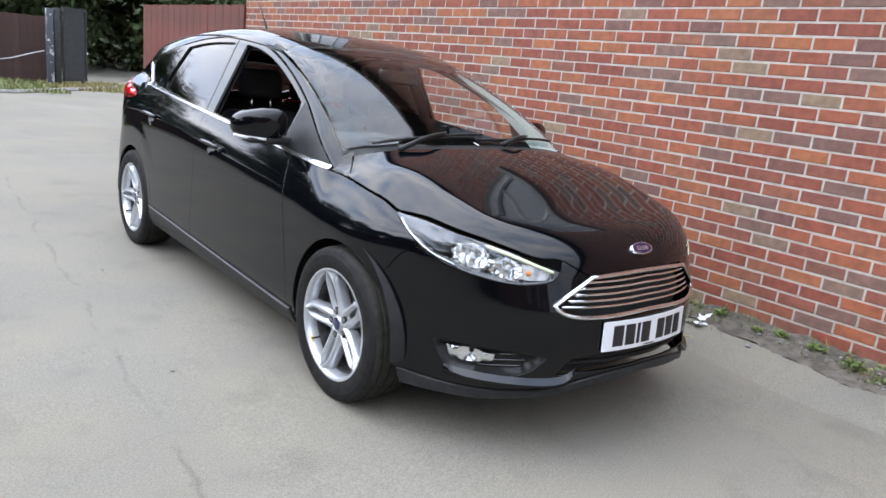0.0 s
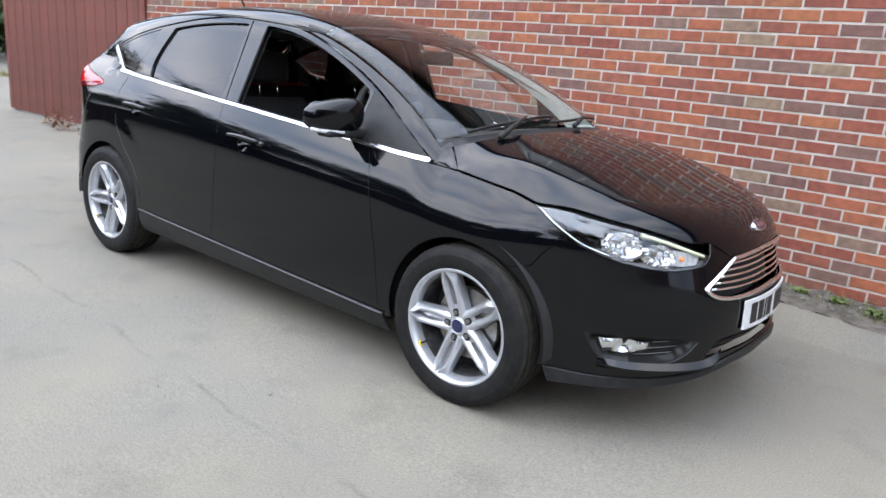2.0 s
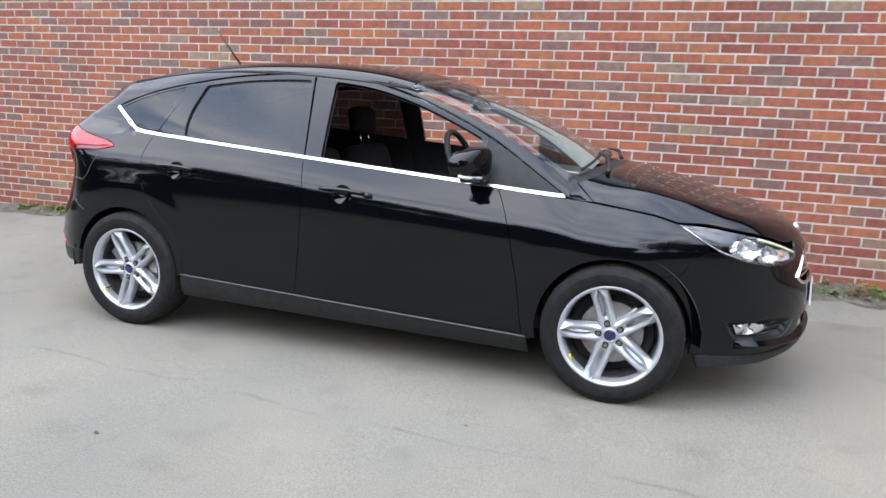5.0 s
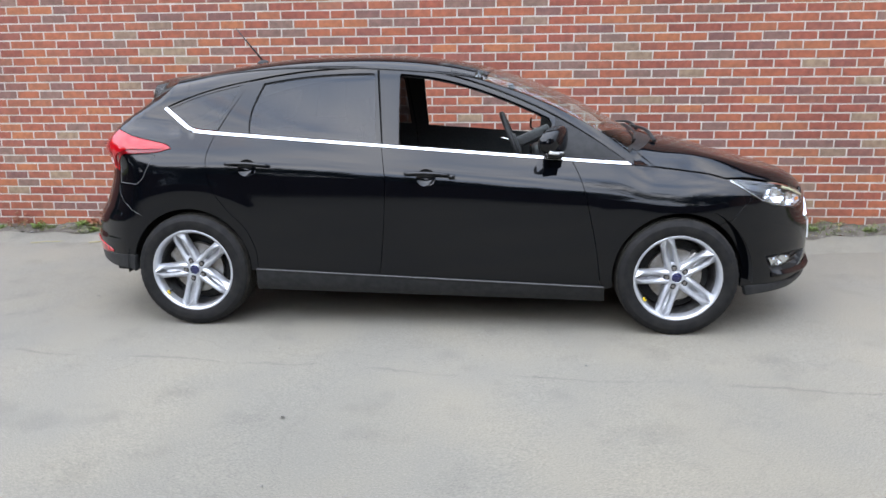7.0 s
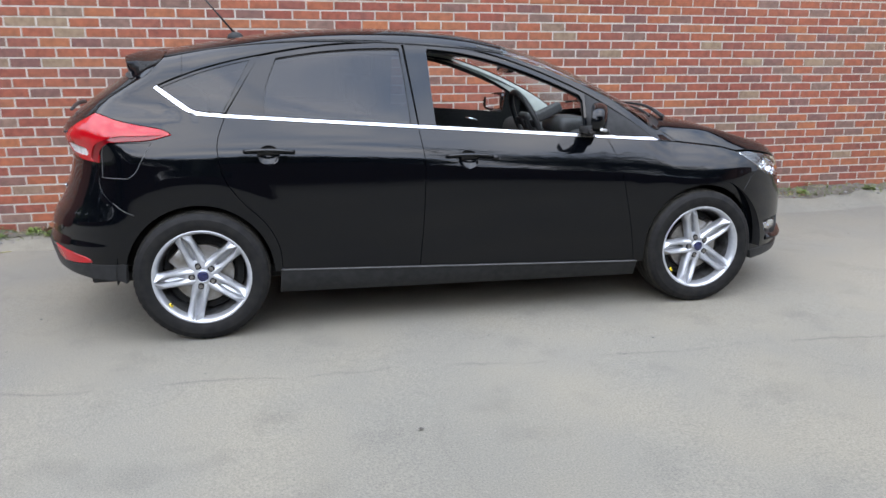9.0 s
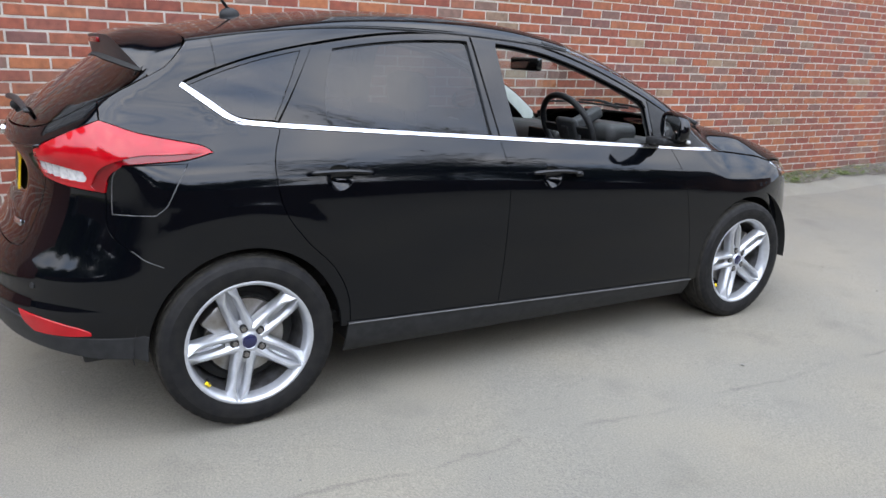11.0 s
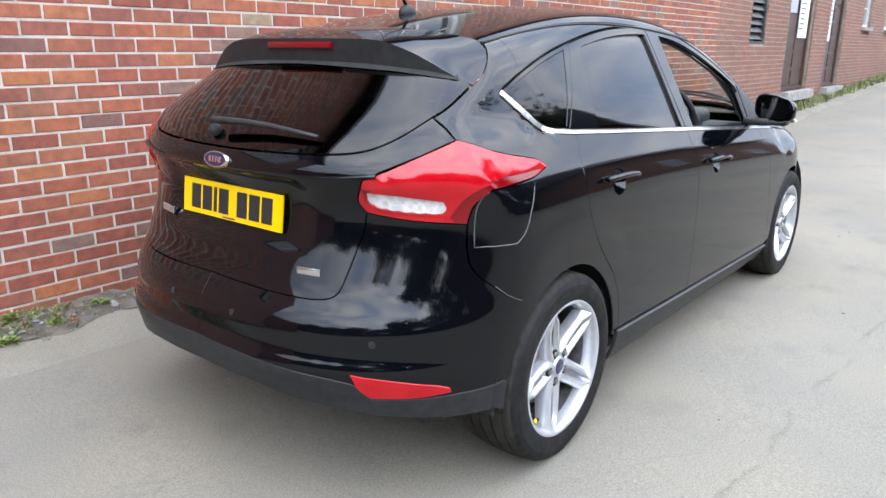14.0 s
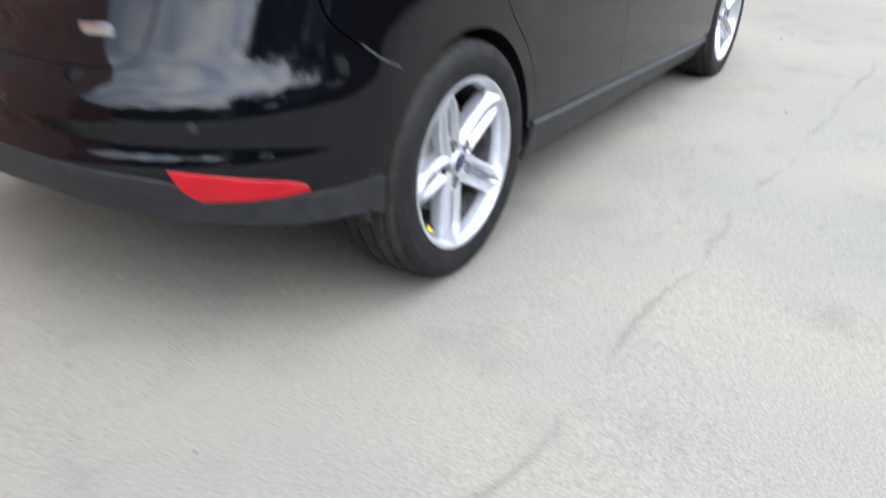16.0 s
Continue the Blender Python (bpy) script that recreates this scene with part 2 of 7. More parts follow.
def tube(points, radius, n=8, closed=False, flat=1.0):
    """Verts and faces of a round bar along points; flat squeezes it along its second axis."""
    p = np.asarray(points, float)
    t = np.roll(p, -1, 0) - np.roll(p, 1, 0) if closed else np.gradient(p, axis=0)
    t /= np.linalg.norm(t, axis=1)[:, None]
    ref = np.array([0, 0, 1.0]) if np.abs(t[:, 2]).max() < 0.9 else np.array([0.3, 1.0, 0.1])
    a = np.cross(t, ref)
    a /= np.linalg.norm(a, axis=1)[:, None]
    b = np.cross(t, a)
    r = np.broadcast_to(np.asarray(radius, float), (len(p),))
    ang = np.linspace(0, 2 * np.pi, n, endpoint=False)
    v = (p[:, None] + r[:, None, None] * (np.cos(ang)[None, :, None] * a[:, None] + flat * np.sin(ang)[None, :, None] * b[:, None])).reshape(-1, 3)
    f = []
    m = len(p)
    for i in range(m if closed else m - 1):
        for j in range(n):
            k, l = (i + 1) % m, (j + 1) % n
            f.append((i * n + j, i * n + l, k * n + l, k * n + j))
    if not closed:
        f += [tuple(range(n - 1, -1, -1)), tuple(range((m - 1) * n, m * n))]
    return v, f


def joined(*some):
    vs, fs, n = [], [], 0
    for v, f in some:
        vs.append(np.asarray(v, float).reshape(-1, 3))
        fs += [tuple(i + n for i in q) for q in f]
        n += len(v)
    return np.concatenate(vs), fs


def block(lo, hi):
    (x0, y0, z0), (x1, y1, z1) = lo, hi
    v = [(x0, y0, z0), (x1, y0, z0), (x1, y1, z0), (x0, y1, z0), (x0, y0, z1), (x1, y0, z1), (x1, y1, z1), (x0, y1, z1)]
    return v, [(0, 3, 2, 1), (4, 5, 6, 7), (0, 1, 5, 4), (1, 2, 6, 5), (2, 3, 7, 6), (3, 0, 4, 7)]


def bm_from(v, f):
    bm = bmesh.new()
    vv = [bm.verts.new(tuple(p)) for p in v]
    for q in f:
        try:
            bm.faces.new([vv[i] for i in q])
        except ValueError:
            pass
    return bm


# ---- ground ----
WALL_Y = 1.668


def ground_z(x, y):
    """The lane is level under the car and climbs gently ahead of it."""
    t = np.maximum(np.asarray(x, float) - 2.6, 0)
    return 0.028 * t * t / (t + 1.5) + 0.0 * np.asarray(y, float)


def make_ground():
    def axis(*parts):
        return np.unique(np.concatenate([np.arange(a, b, s) for a, b, s in parts]).round(3))
    xs = axis((-600, -60, 90), (-60, -12, 6), (-12, -5, 0.5), (-5, 6, 0.12), (6, 30, 1.0), (30, 60, 6), (60, 601, 90))
    ys = axis((-600, -60, 90), (-60, -8, 6), (-8, -4.5, 0.5), (-4.5, 1.8, 0.12), (1.8, 10, 1.0), (10, 60, 8), (60, 601, 90))
    gx, gy = np.meshgrid(xs, ys, indexing="ij")
    near = np.exp(-((gx / 9) ** 2 + ((gy + 1) / 6) ** 2))
    gz = ground_z(np.minimum(gx, 40), gy) + near * 0.004 * (np.sin(1.9 * gx + 0.7 * gy) + np.sin(1.3 * gy - 2.3 * gx + 1))
    gz = gz - 0.004 * np.exp(-((gy + 1.25 + 0.04 * np.sin(3 * gx)) / 0.10) ** 2) * near
    n, m = gx.shape
    v = np.stack([gx, gy, gz], -1).reshape(-1, 3)
    f = [(i * m + j, (i + 1) * m + j, (i + 1) * m + j + 1, i * m + j + 1) for i in range(n - 1) for j in range(m - 1)]
    ob = part("ground", mesh_of("ground", v, f, TARMAC, smooth=True))
    tagged(ob, "pale dusty grey worn tarmac lane with faint cracks", "ground", kind="structure")


def tarmac_look():
    m = bpy.data.materials.new("worn_tarmac")
    m.use_nodes = True
    nodes, links = m.node_tree.nodes, m.node_tree.links
    p = nodes["Principled BSDF"]
    p.inputs["Roughness"].default_value = 0.88
    p.inputs["Specular IOR Level"].default_value = 0.3
    geo = nodes.new("ShaderNodeNewGeometry")

    def noise(scale, detail, lo, hi, a, b):
        n = nodes.new("ShaderNodeTexNoise")
        n.inputs["Scale"].default_value, n.inputs["Detail"].default_value = scale, detail
        links.new(geo.outputs["Position"], n.inputs["Vector"])
        r = nodes.new("ShaderNodeMapRange")
        for key, value in zip(("From Min", "From Max", "To Min", "To Max"), (lo, hi, a, b)):
            r.inputs[key].default_value = value
        links.new(n.outputs["Fac"], r.inputs["Value"])
        return n, r.outputs["Result"]

    def times(a, b):
        k = nodes.new("ShaderNodeMath")
        k.operation = "MULTIPLY"
        links.new(a, k.inputs[0])
        links.new(b, k.inputs[1])
        return k.outputs["Value"]
    grain, g = noise(150, 6, 0.3, 0.7, 0.76, 1.22)
    _, patch = noise(0.55, 6, 0.3, 0.7, 0.87, 1.09)
    _, stain = noise(3.2, 8, 0.56, 0.72, 1.0, 0.86)
    _, pale = noise(38, 3, 0.66, 0.74, 1.0, 1.12)
    v = nodes.new("ShaderNodeTexVoronoi")
    v.feature = "DISTANCE_TO_EDGE"
    v.inputs["Scale"].default_value = 0.42
    warp = nodes.new("ShaderNodeTexNoise")
    warp.inputs["Scale"].default_value, warp.inputs["Detail"].default_value = 2.5, 6
    links.new(geo.outputs["Position"], warp.inputs["Vector"])
    add = nodes.new("ShaderNodeMixRGB")
    add.blend_type = "LINEAR_LIGHT"
    add.inputs["Fac"].default_value = 0.35
    links.new(geo.outputs["Position"], add.inputs["Color1"])
    links.new(warp.outputs["Color"], add.inputs["Color2"])
    links.new(add.outputs["Color"], v.inputs["Vector"])
    crack = nodes.new("ShaderNodeMapRange")
    for key, value in zip(("From Min", "From Max", "To Min", "To Max"), (0.0, 0.006, 0.93, 1.0)):
        crack.inputs[key].default_value = value
    links.new(v.outputs["Distance"], crack.inputs["Value"])
    # a long worn seam that runs beside the car
    sep = nodes.new("ShaderNodeSeparateXYZ")
    links.new(geo.outputs["Position"], sep.inputs["Vector"])

    def sum_(a, b, k):
        m1 = nodes.new("ShaderNodeMath")
        m1.operation = "MULTIPLY_ADD"
        links.new(a, m1.inputs[0])
        m1.inputs[1].default_value = k
        links.new(b, m1.inputs[2])
        return m1.outputs["Value"]
    w1, _ = noise(1.4, 5, 0, 1, 0, 1)
    w2, _ = noise(14, 4, 0, 1, 0, 1)
    line = sum_(w2.outputs["Fac"], sum_(w1.outputs["Fac"], sum_(sep.outputs["X"], sep.outputs["Y"], 0.055), 0.22), 0.05)
    dist = nodes.new("ShaderNodeMath")
    dist.operation = "ADD"
    links.new(line, dist.inputs[0])
    dist.inputs[1].default_value = 1.30
    size = nodes.new("ShaderNodeMath")
    size.operation = "ABSOLUTE"
    links.new(dist.outputs["Value"], size.inputs[0])
    seam = nodes.new("ShaderNodeMapRange")
    for key, value in zip(("From Min", "From Max", "To Min", "To Max"), (0.0, 0.016, 0.74, 1.0)):
        seam.inputs[key].default_value = value
    links.new(size.outputs["Value"], seam.inputs["Value"])
    gaps, _ = noise(2.1, 4, 0, 1, 0, 1)
    broken = nodes.new("ShaderNodeMapRange")
    for key, value in zip(("From Min", "From Max", "To Min", "To Max"), (0.42, 0.58, 0.0, 1.0)):
        broken.inputs[key].default_value = value
    links.new(gaps.outputs["Fac"], broken.inputs["Value"])
    seam_mix = nodes.new("ShaderNodeMix")
    links.new(broken.outputs["Result"], seam_mix.inputs["Factor"])
    seam_mix.inputs["A"].default_value = 1.0
    links.new(seam.outputs["Result"], seam_mix.inputs["B"])
    total = times(times(times(times(times(g, patch), stain), pale), crack.outputs["Result"]), seam_mix.outputs["Result"])
    hsv = nodes.new("ShaderNodeHueSaturation")
    tint = nodes.new("ShaderNodeMixRGB")
    _, warm = noise(1.1, 5, 0.38, 0.62, 0.0, 1.0)
    links.new(warm, tint.inputs["Fac"])
    tint.inputs["Color1"].default_value, tint.inputs["Color2"].default_value = (0.153, 0.142, 0.1195, 1), (0.163, 0.146, 0.1165, 1)
    links.new(tint.outputs["Color"], hsv.inputs["Color"])
    links.new(total, hsv.inputs["Value"])
    links.new(hsv.outputs["Color"], p.inputs["Base Color"])
    b = nodes.new("ShaderNodeBump")
    b.inputs["Strength"].default_value, b.inputs["Distance"].default_value = 0.34, 0.006
    links.new(grain.outputs["Fac"], b.inputs["Height"])
    links.new(b.outputs["Normal"], p.inputs["Normal"])
    return m


TARMAC = tarmac_look()
make_ground()


# ---- the brick wall's body, with its window and door openings ----
COURSE, PITCH, PHASE_Z, PHASE_X = 0.0722, 0.2155, 1.364, -1.421
WALL_END, WALL_JOINT, WALL_FAR, EAVES = -5.28, 7.13, 34.0, 4.05
OPENINGS = [  # x0, x1, z0, z1
    (-0.02, 1.38, 2.32, 3.72),
    (-4.10, -2.70, 2.32, 3.72),
    (8.66, 9.46, 1.39, 2.64),
    (10.78, 12.52, 0.575, 2.79),
    (13.82, 15.28, 0.54, 2.85),
    *((x, x + 0.95, 1.84, 3.50) for x in (17.29, 20.35, 23.1, 25.8, 28.6)),
]
OLD_BRICK = surface("weathered_render", (0.2601, 0.1224, 0.0765), (0.1836, 0.0918, 0.06502), 3, 0.9, bump=0.3, bump_scale=40)
PAINTED_WOOD = surface("brown_door_paint", (0.04208, 0.01683, 0.01224), (0.05737, 0.02448, 0.01683), 9, 0.55, bump=0.1, bump_scale=60)
WHITE_FRAME = surface("white_window_paint", (0.5049, 0.5049, 0.4896), (0.4131, 0.4131, 0.3978), 12, 0.5)
LOUVRE = surface("black_louvre_paint", (0.020, 0.023, 0.024), (0.040, 0.042, 0.042), 12, 0.5)
WINDOW_DARK = surface("dark_window_pane", (0.015, 0.018, 0.020), rough=0.05, coat=1.0)
STONE = surface("concrete_sill", (0.2754, 0.2677, 0.2448), (0.1913, 0.1836, 0.1683), 7, 0.9, bump=0.3, bump_scale=50)


def wall_cells(x0, x1, z0, z1):
    """The solid rectangles that are left of a wall between its openings."""
    xs = sorted({x0, x1, *(e for o in OPENINGS for e in o[:2] if x0 < e < x1)})
    for a, b in zip(xs, xs[1:]):
        m = (a + b) / 2
        cuts = sorted((o[2], o[3]) for o in OPENINGS if o[0] < m < o[1])
        low = z0
        for lo, hi in cuts:
            yield a, b, low, lo
            low = hi
        yield a, b, low, z1


for name, x0, x1, y0, text in (("wall_north", WALL_END, WALL_JOINT, WALL_Y, "red stretcher-bond brick wall with pale mortar joints"), ("wall_east", WALL_JOINT, WALL_FAR, WALL_Y + 0.03, "older weathered brick wall farther along the lane")):
    v, f = joined(*[block((a, y0 + 0.003, c), (b, y0 + 0.30, d)) for a, b, c, d in wall_cells(x0, x1, -0.3, EAVES)])
    wall = tagged(part(name, mesh_of(name, v, f, MORTAR if name == "wall_north" else MORTAR_OLD)), text, "wall", kind="structure")
    if name == "wall_north":
        WALL_A = wall
    else:
        WALL_B = wall
v, f = joined(block((WALL_END - 0.1, WALL_Y - 0.22, EAVES), (WALL_FAR, WALL_Y + 0.5, EAVES + 0.07)), block((WALL_END - 0.1, WALL_Y - 0.28, EAVES + 0.0), (WALL_FAR, WALL_Y - 0.18, EAVES + 0.12)))
tagged(part("eaves_trim", mesh_of("eaves_trim", v, f, LOUVRE)), "dark gutter along the eaves", "gutter", kind="structure")
v, f = [(WALL_END - 0.1, WALL_Y - 0.1, EAVES + 0.05), (WALL_FAR, WALL_Y - 0.1, EAVES + 0.05), (WALL_FAR, 8.0, 6.6), (WALL_END - 0.1, 8.0, 6.6), (WALL_FAR, 14.5, EAVES), (WALL_END - 0.1, 14.5, EAVES), (WALL_END - 0.1, 14.5, -0.3), (WALL_FAR, 14.5, -0.3)], [(0, 1, 2, 3), (3, 2, 4, 5), (5, 4, 7, 6)]
SLATE = surface("slate_roof", (0.05737, 0.05737, 0.0612), (0.08415, 0.08032, 0.0765), 5, 0.8, bump=0.3, bump_scale=20)
tagged(part("roof_slope", mesh_of("roof_slope", v, f, SLATE)), "grey pitched roof over the brick building", "roof", kind="structure")
v, f = joined(block((WALL_END, WALL_Y + 0.3, -0.3), (WALL_END + 0.25, 14.4, EAVES)), block((WALL_FAR - 0.25, WALL_Y + 0.3, -0.3), (WALL_FAR, 14.4, EAVES)))
tagged(part("wall_ends", mesh_of("wall_ends", v, f, OLD_BRICK)), "brick end walls of the building", "wall", kind="structure")

number = 0
for x0, x1, z0, z1 in OPENINGS:
    number += 1
    y = WALL_Y
    ladder = z0 < 1.0
    if 8 < x0 < 9:
        vent = tagged(new("louvre_vent"), "black louvred metal vent set into the brick wall", "vent")
        v, f = joined(block((x0, y + 0.05, z0), (x0 + 0.06, y + 0.14, z1)), block((x1 - 0.06, y + 0.05, z0), (x1, y + 0.14, z1)), block((x0 + 0.06, y + 0.05, z0), (x1 - 0.06, y + 0.14, z0 + 0.05)), block((x0, y + 0.2, z0), (x1, y + 0.22, z1)))
        part("vent_frame", mesh_of("vent_frame", v, f, LOUVRE), vent)
        for k in range(11):
            z = z0 + 0.08 + k * 0.11
            v = [(x0 + 0.06, y + 0.06, z), (x1 - 0.06, y + 0.06, z), (x1 - 0.06, y + 0.13, z + 0.09), (x0 + 0.06, y + 0.13, z + 0.09), (x0 + 0.06, y + 0.07, z - 0.008), (x1 - 0.06, y + 0.07, z - 0.008), (x1 - 0.06, y + 0.14, z + 0.082), (x0 + 0.06, y + 0.14, z + 0.082)]
            part("slat", mesh_of("slat", v, [(0, 1, 2, 3), (7, 6, 5, 4), (0, 4, 5, 1), (3, 2, 6, 7)], LOUVRE), vent)
        continue
    kind = "door" if ladder else "window"
    ob = tagged(new(f"{kind}_{number}"), {"door": "dark brown panelled timber door with white paper notices", "window": "white-framed multi-pane window in the brick wall"}[kind], kind, kind="structure")
    w = 0.07
    v, f = joined(block((x0, y + 0.09, z0), (x0 + w, y + 0.17, z1)), block((x1 - w, y + 0.09, z0), (x1, y + 0.17, z1)), block((x0 + w, y + 0.09, z1 - w), (x1 - w, y + 0.17, z1)), block((x0 + w, y + 0.09, z0), (x1 - w, y + 0.17, z0 + w)))
    part(f"{kind}_frame", mesh_of(f"{kind}_frame", v, f, PAINTED_WOOD if ladder else WHITE_FRAME), ob)
    if ladder:
        cols = 2
        cw = (x1 - x0 - 2 * w) / cols
        for c in range(cols):
            for r in range(6):
                a, b = x0 + w + c * cw + 0.05, x0 + w + (c + 1) * cw - 0.05
                lo, hi = z0 + w + 0.03 + r * 0.32, z0 + w + 0.29 + r * 0.32
                v, f = block((a, y + 0.125, lo), (b, y + 0.145, hi))
                part("panel" if r < 4 else "pane", mesh_of("panel", v, f, PAINTED_WOOD if r < 4 or x0 > 12 else WINDOW_DARK), ob)
        v, f = block((x0 + w, y + 0.14, z0 + w), (x1 - w, y + 0.16, z1 - w))
        part("leaf", mesh_of("leaf", v, f, PAINTED_WOOD if x0 < 12 else LOUVRE), ob)
        px = x0 + (0.95 if x0 < 12 else 0.10)
        v, f = block((px, y + 0.10, z0 + 0.95), (px + (0.62 if x0 < 12 else 0.42), y + 0.112, z0 + 2.0))
        notice = part("notice", mesh_of("notice", v, f, PAPER), ob, "white paper notice")
        bars = [block((px + 0.06, y + 0.096, z0 + 1.1 + 0.09 * k), (px + 0.30 + 0.04 * (k % 3), y + 0.0995, z0 + 1.125 + 0.09 * k)) for k in range(9)]
        v, f = joined(*bars)
        part("notice_lines", mesh_of("notice_lines", v, f, SATIN), notice)
        v, f = block((x0 - 0.05, y - 0.12, z0 - 0.16), (x1 + 0.05, y + 0.2, z0))
        part("step", mesh_of("step", v, f, STONE), ob, "pale concrete doorstep")
    else:
        nx, nz = (3, 3) if x0 < 6 else (1, 4)
        gw, gh = (x1 - x0 - 2 * w) / nx, (z1 - z0 - 2 * w) / nz
        for c in range(nx):
            for r in range(nz):
                v, f = block((x0 + w + c * gw + 0.012, y + 0.135, z0 + w + r * gh + 0.012), (x0 + w + (c + 1) * gw - 0.012, y + 0.141, z0 + w + (r + 1) * gh - 0.012))
                part("pane", mesh_of("pane", v, f, WINDOW_DARK), ob)
        v, f = joined(*[block((x0 + w + c * gw - 0.014, y + 0.12, z0 + w), (x0 + w + c * gw + 0.014, y + 0.16, z1 - w)) for c in range(1, nx)], *[block((x0 + w, y + 0.118, z0 + w + r * gh - 0.014), (x1 - w, y + 0.158, z0 + w + r * gh + 0.014)) for r in range(1, nz)])
        part("glazing_bars", mesh_of("glazing_bars", v, f, WHITE_FRAME), ob)
        v, f = block((x0 - 0.06, y - 0.05, z0 - 0.075), (x1 + 0.06, y + 0.1, z0 - 0.002))
        part("window_sill", mesh_of("window_sill", v, f, STONE), ob)
    v, f = block((x0, y + 0.26, z0), (x1, y + 0.28, z1))
    part("backing", mesh_of("backing", v, f, DARK), ob)

# ---- soil bank along the foot of the wall ----
SOIL = surface("dry_soil", (0.05737, 0.0459, 0.03519), (0.1033, 0.08798, 0.07114), 16, 0.95, bump=0.8, bump_scale=45, lo=0.42, hi=0.62)
LEAF = surface("weed_leaf", (0.06502, 0.1224, 0.01913), (0.1071, 0.153, 0.03442), 30, 0.5, random=0.25)
LEAF_RED = surface("red_weed_leaf", (0.1989, 0.0459, 0.0306), (0.1377, 0.0765, 0.02295), 30, 0.6, random=0.25)
GRASS = surface("grass_blades", (0.0765, 0.1186, 0.02295), (0.153, 0.153, 0.05355), 6, 0.6)
DRY = surface("dry_grass", (0.2754, 0.2142, 0.09945), (0.1836, 0.1683, 0.0612), 6, 0.8)
PEBBLE = surface("pale_pebbles", (0.2754, 0.2677, 0.2525), (0.13, 0.1224, 0.1147), 25, 0.85, random=0.3)
rng = np.random.default_rng(7)


def bank_height(x):
    return np.interp(x, (-9, -4, -2, 2, 4, 7, 10, 15, 24, 34), (0.03, 0.07, 0.09, 0.15, 0.14, 0.11, 0.11, 0.12, 0.13, 0.13))


def bank_z(x, y):
    """Height of the soil bank that leans on the wall."""
    x, y = np.asarray(x, float), np.asarray(y, float)
    edge = 1.17 + 0.05 * np.sin(1.7 * x) + 0.03 * np.sin(4.1 * x + 1)
    k = np.clip((y - edge) / (WALL_Y + 0.02 - edge), 0, 1)
    return ground_z(x, y) + bank_height(x) * k**0.8 - 0.012 + 0.016 * np.minimum(k * 6, 1) * (1 + np.sin(9 * x + 5 * y) * np.sin(7 * y - 4 * x))


def dirt_edge(x):
    """Where the tarmac, which runs a little way up the bank, gives way to soil."""
    return 1.42 + 0.05 * np.sin(1.7 * x) + 0.03 * np.sin(4.1 * x + 1) + 0.012 * np.sin(17 * x)


xs = np.arange(WALL_END + 0.05, 30, 0.05)
for name, label, kind_of, material, lo, hi in (("tarmac_verge", "worn tarmac that slopes up towards the wall", "ground", TARMAC, lambda x: 0 * x + 1.05, lambda x: dirt_edge(x) + 0.01), ("soil_bank", "dry stony soil bank along the foot of the wall", "soil", SOIL, lambda x: dirt_edge(x), lambda x: 0 * x + WALL_Y + 0.02)):
    part_of = np.linspace(0, 1, 9)
    gx = np.repeat(xs[:, None], 9, 1)
    gy = lo(xs)[:, None] * (1 - part_of) + hi(xs)[:, None] * part_of
    gz = bank_z(gx, gy) + (rng.normal(0, 0.006, gx.shape) + 0.003 if material is SOIL else 0)
    n, m = gx.shape
    v = np.stack([gx, gy, gz], -1).reshape(-1, 3)
    f = [(i * m + j, (i + 1) * m + j, (i + 1) * m + j + 1, i * m + j + 1) for i in range(n - 1) for j in range(m - 1)]
    tagged(part(name, mesh_of(name, v, f, material, smooth=True)), label, kind_of, kind="structure")


def scatter_stones(name, count, xr, yr, size, height, material, label):
    """Many small uneven stones in one mesh."""
    vs, fs, n = [], [], 0
    base = np.array([(1, 0, 0), (-1, 0, 0), (0, 1, 0), (0, -1, 0), (0, 0, 0.7), (0, 0, -0.5)], float)
    tri = [(0, 2, 4), (2, 1, 4), (1, 3, 4), (3, 0, 4), (2, 0, 5), (1, 2, 5), (3, 1, 5), (0, 3, 5)]
    for _ in range(count):
        x, y = rng.uniform(*xr), rng.uniform(*yr)
        s = size * rng.lognormal(0, 0.5)
        a = rng.uniform(0, 6.28)
        p = base * rng.uniform(0.6, 1.2, (6, 3)) * s
        p = np.stack([p[:, 0] * np.cos(a) - p[:, 1] * np.sin(a), p[:, 0] * np.sin(a) + p[:, 1] * np.cos(a), p[:, 2] * 0.7], 1)
        vs.append(p + (x, y, float(height(x, y)) + s * 0.15))
        fs += [tuple(i + n for i in t) for t in tri]
        n += 6
    tagged(part(name, mesh_of(name, np.concatenate(vs), fs, material)), label, "stones", kind="stuff")


GRIT = surface("grey_grit", (0.17, 0.16, 0.14), (0.10, 0.095, 0.085), 25, 0.9)
scatter_stones("bank_gravel", 1400, (-5.2, 8), (1.40, 1.655), 0.008, bank_z, PEBBLE, "loose pale stones on the soil bank")
scatter_stones("lane_grit", 900, (-5, 6), (-4.2, 1.15), 0.0036, ground_z, GRIT, "scattered grit on the tarmac lane")
DARKBIT = surface("dark_debris", (0.02678, 0.02295, 0.01989), (0.05355, 0.0459, 0.03825), 20, 0.9)
scatter_stones("lane_debris", 130, (-4, 5), (-3.8, 1.2), 0.0035, ground_z, DARKBIT, "small dark leaf and twig debris on the lane")


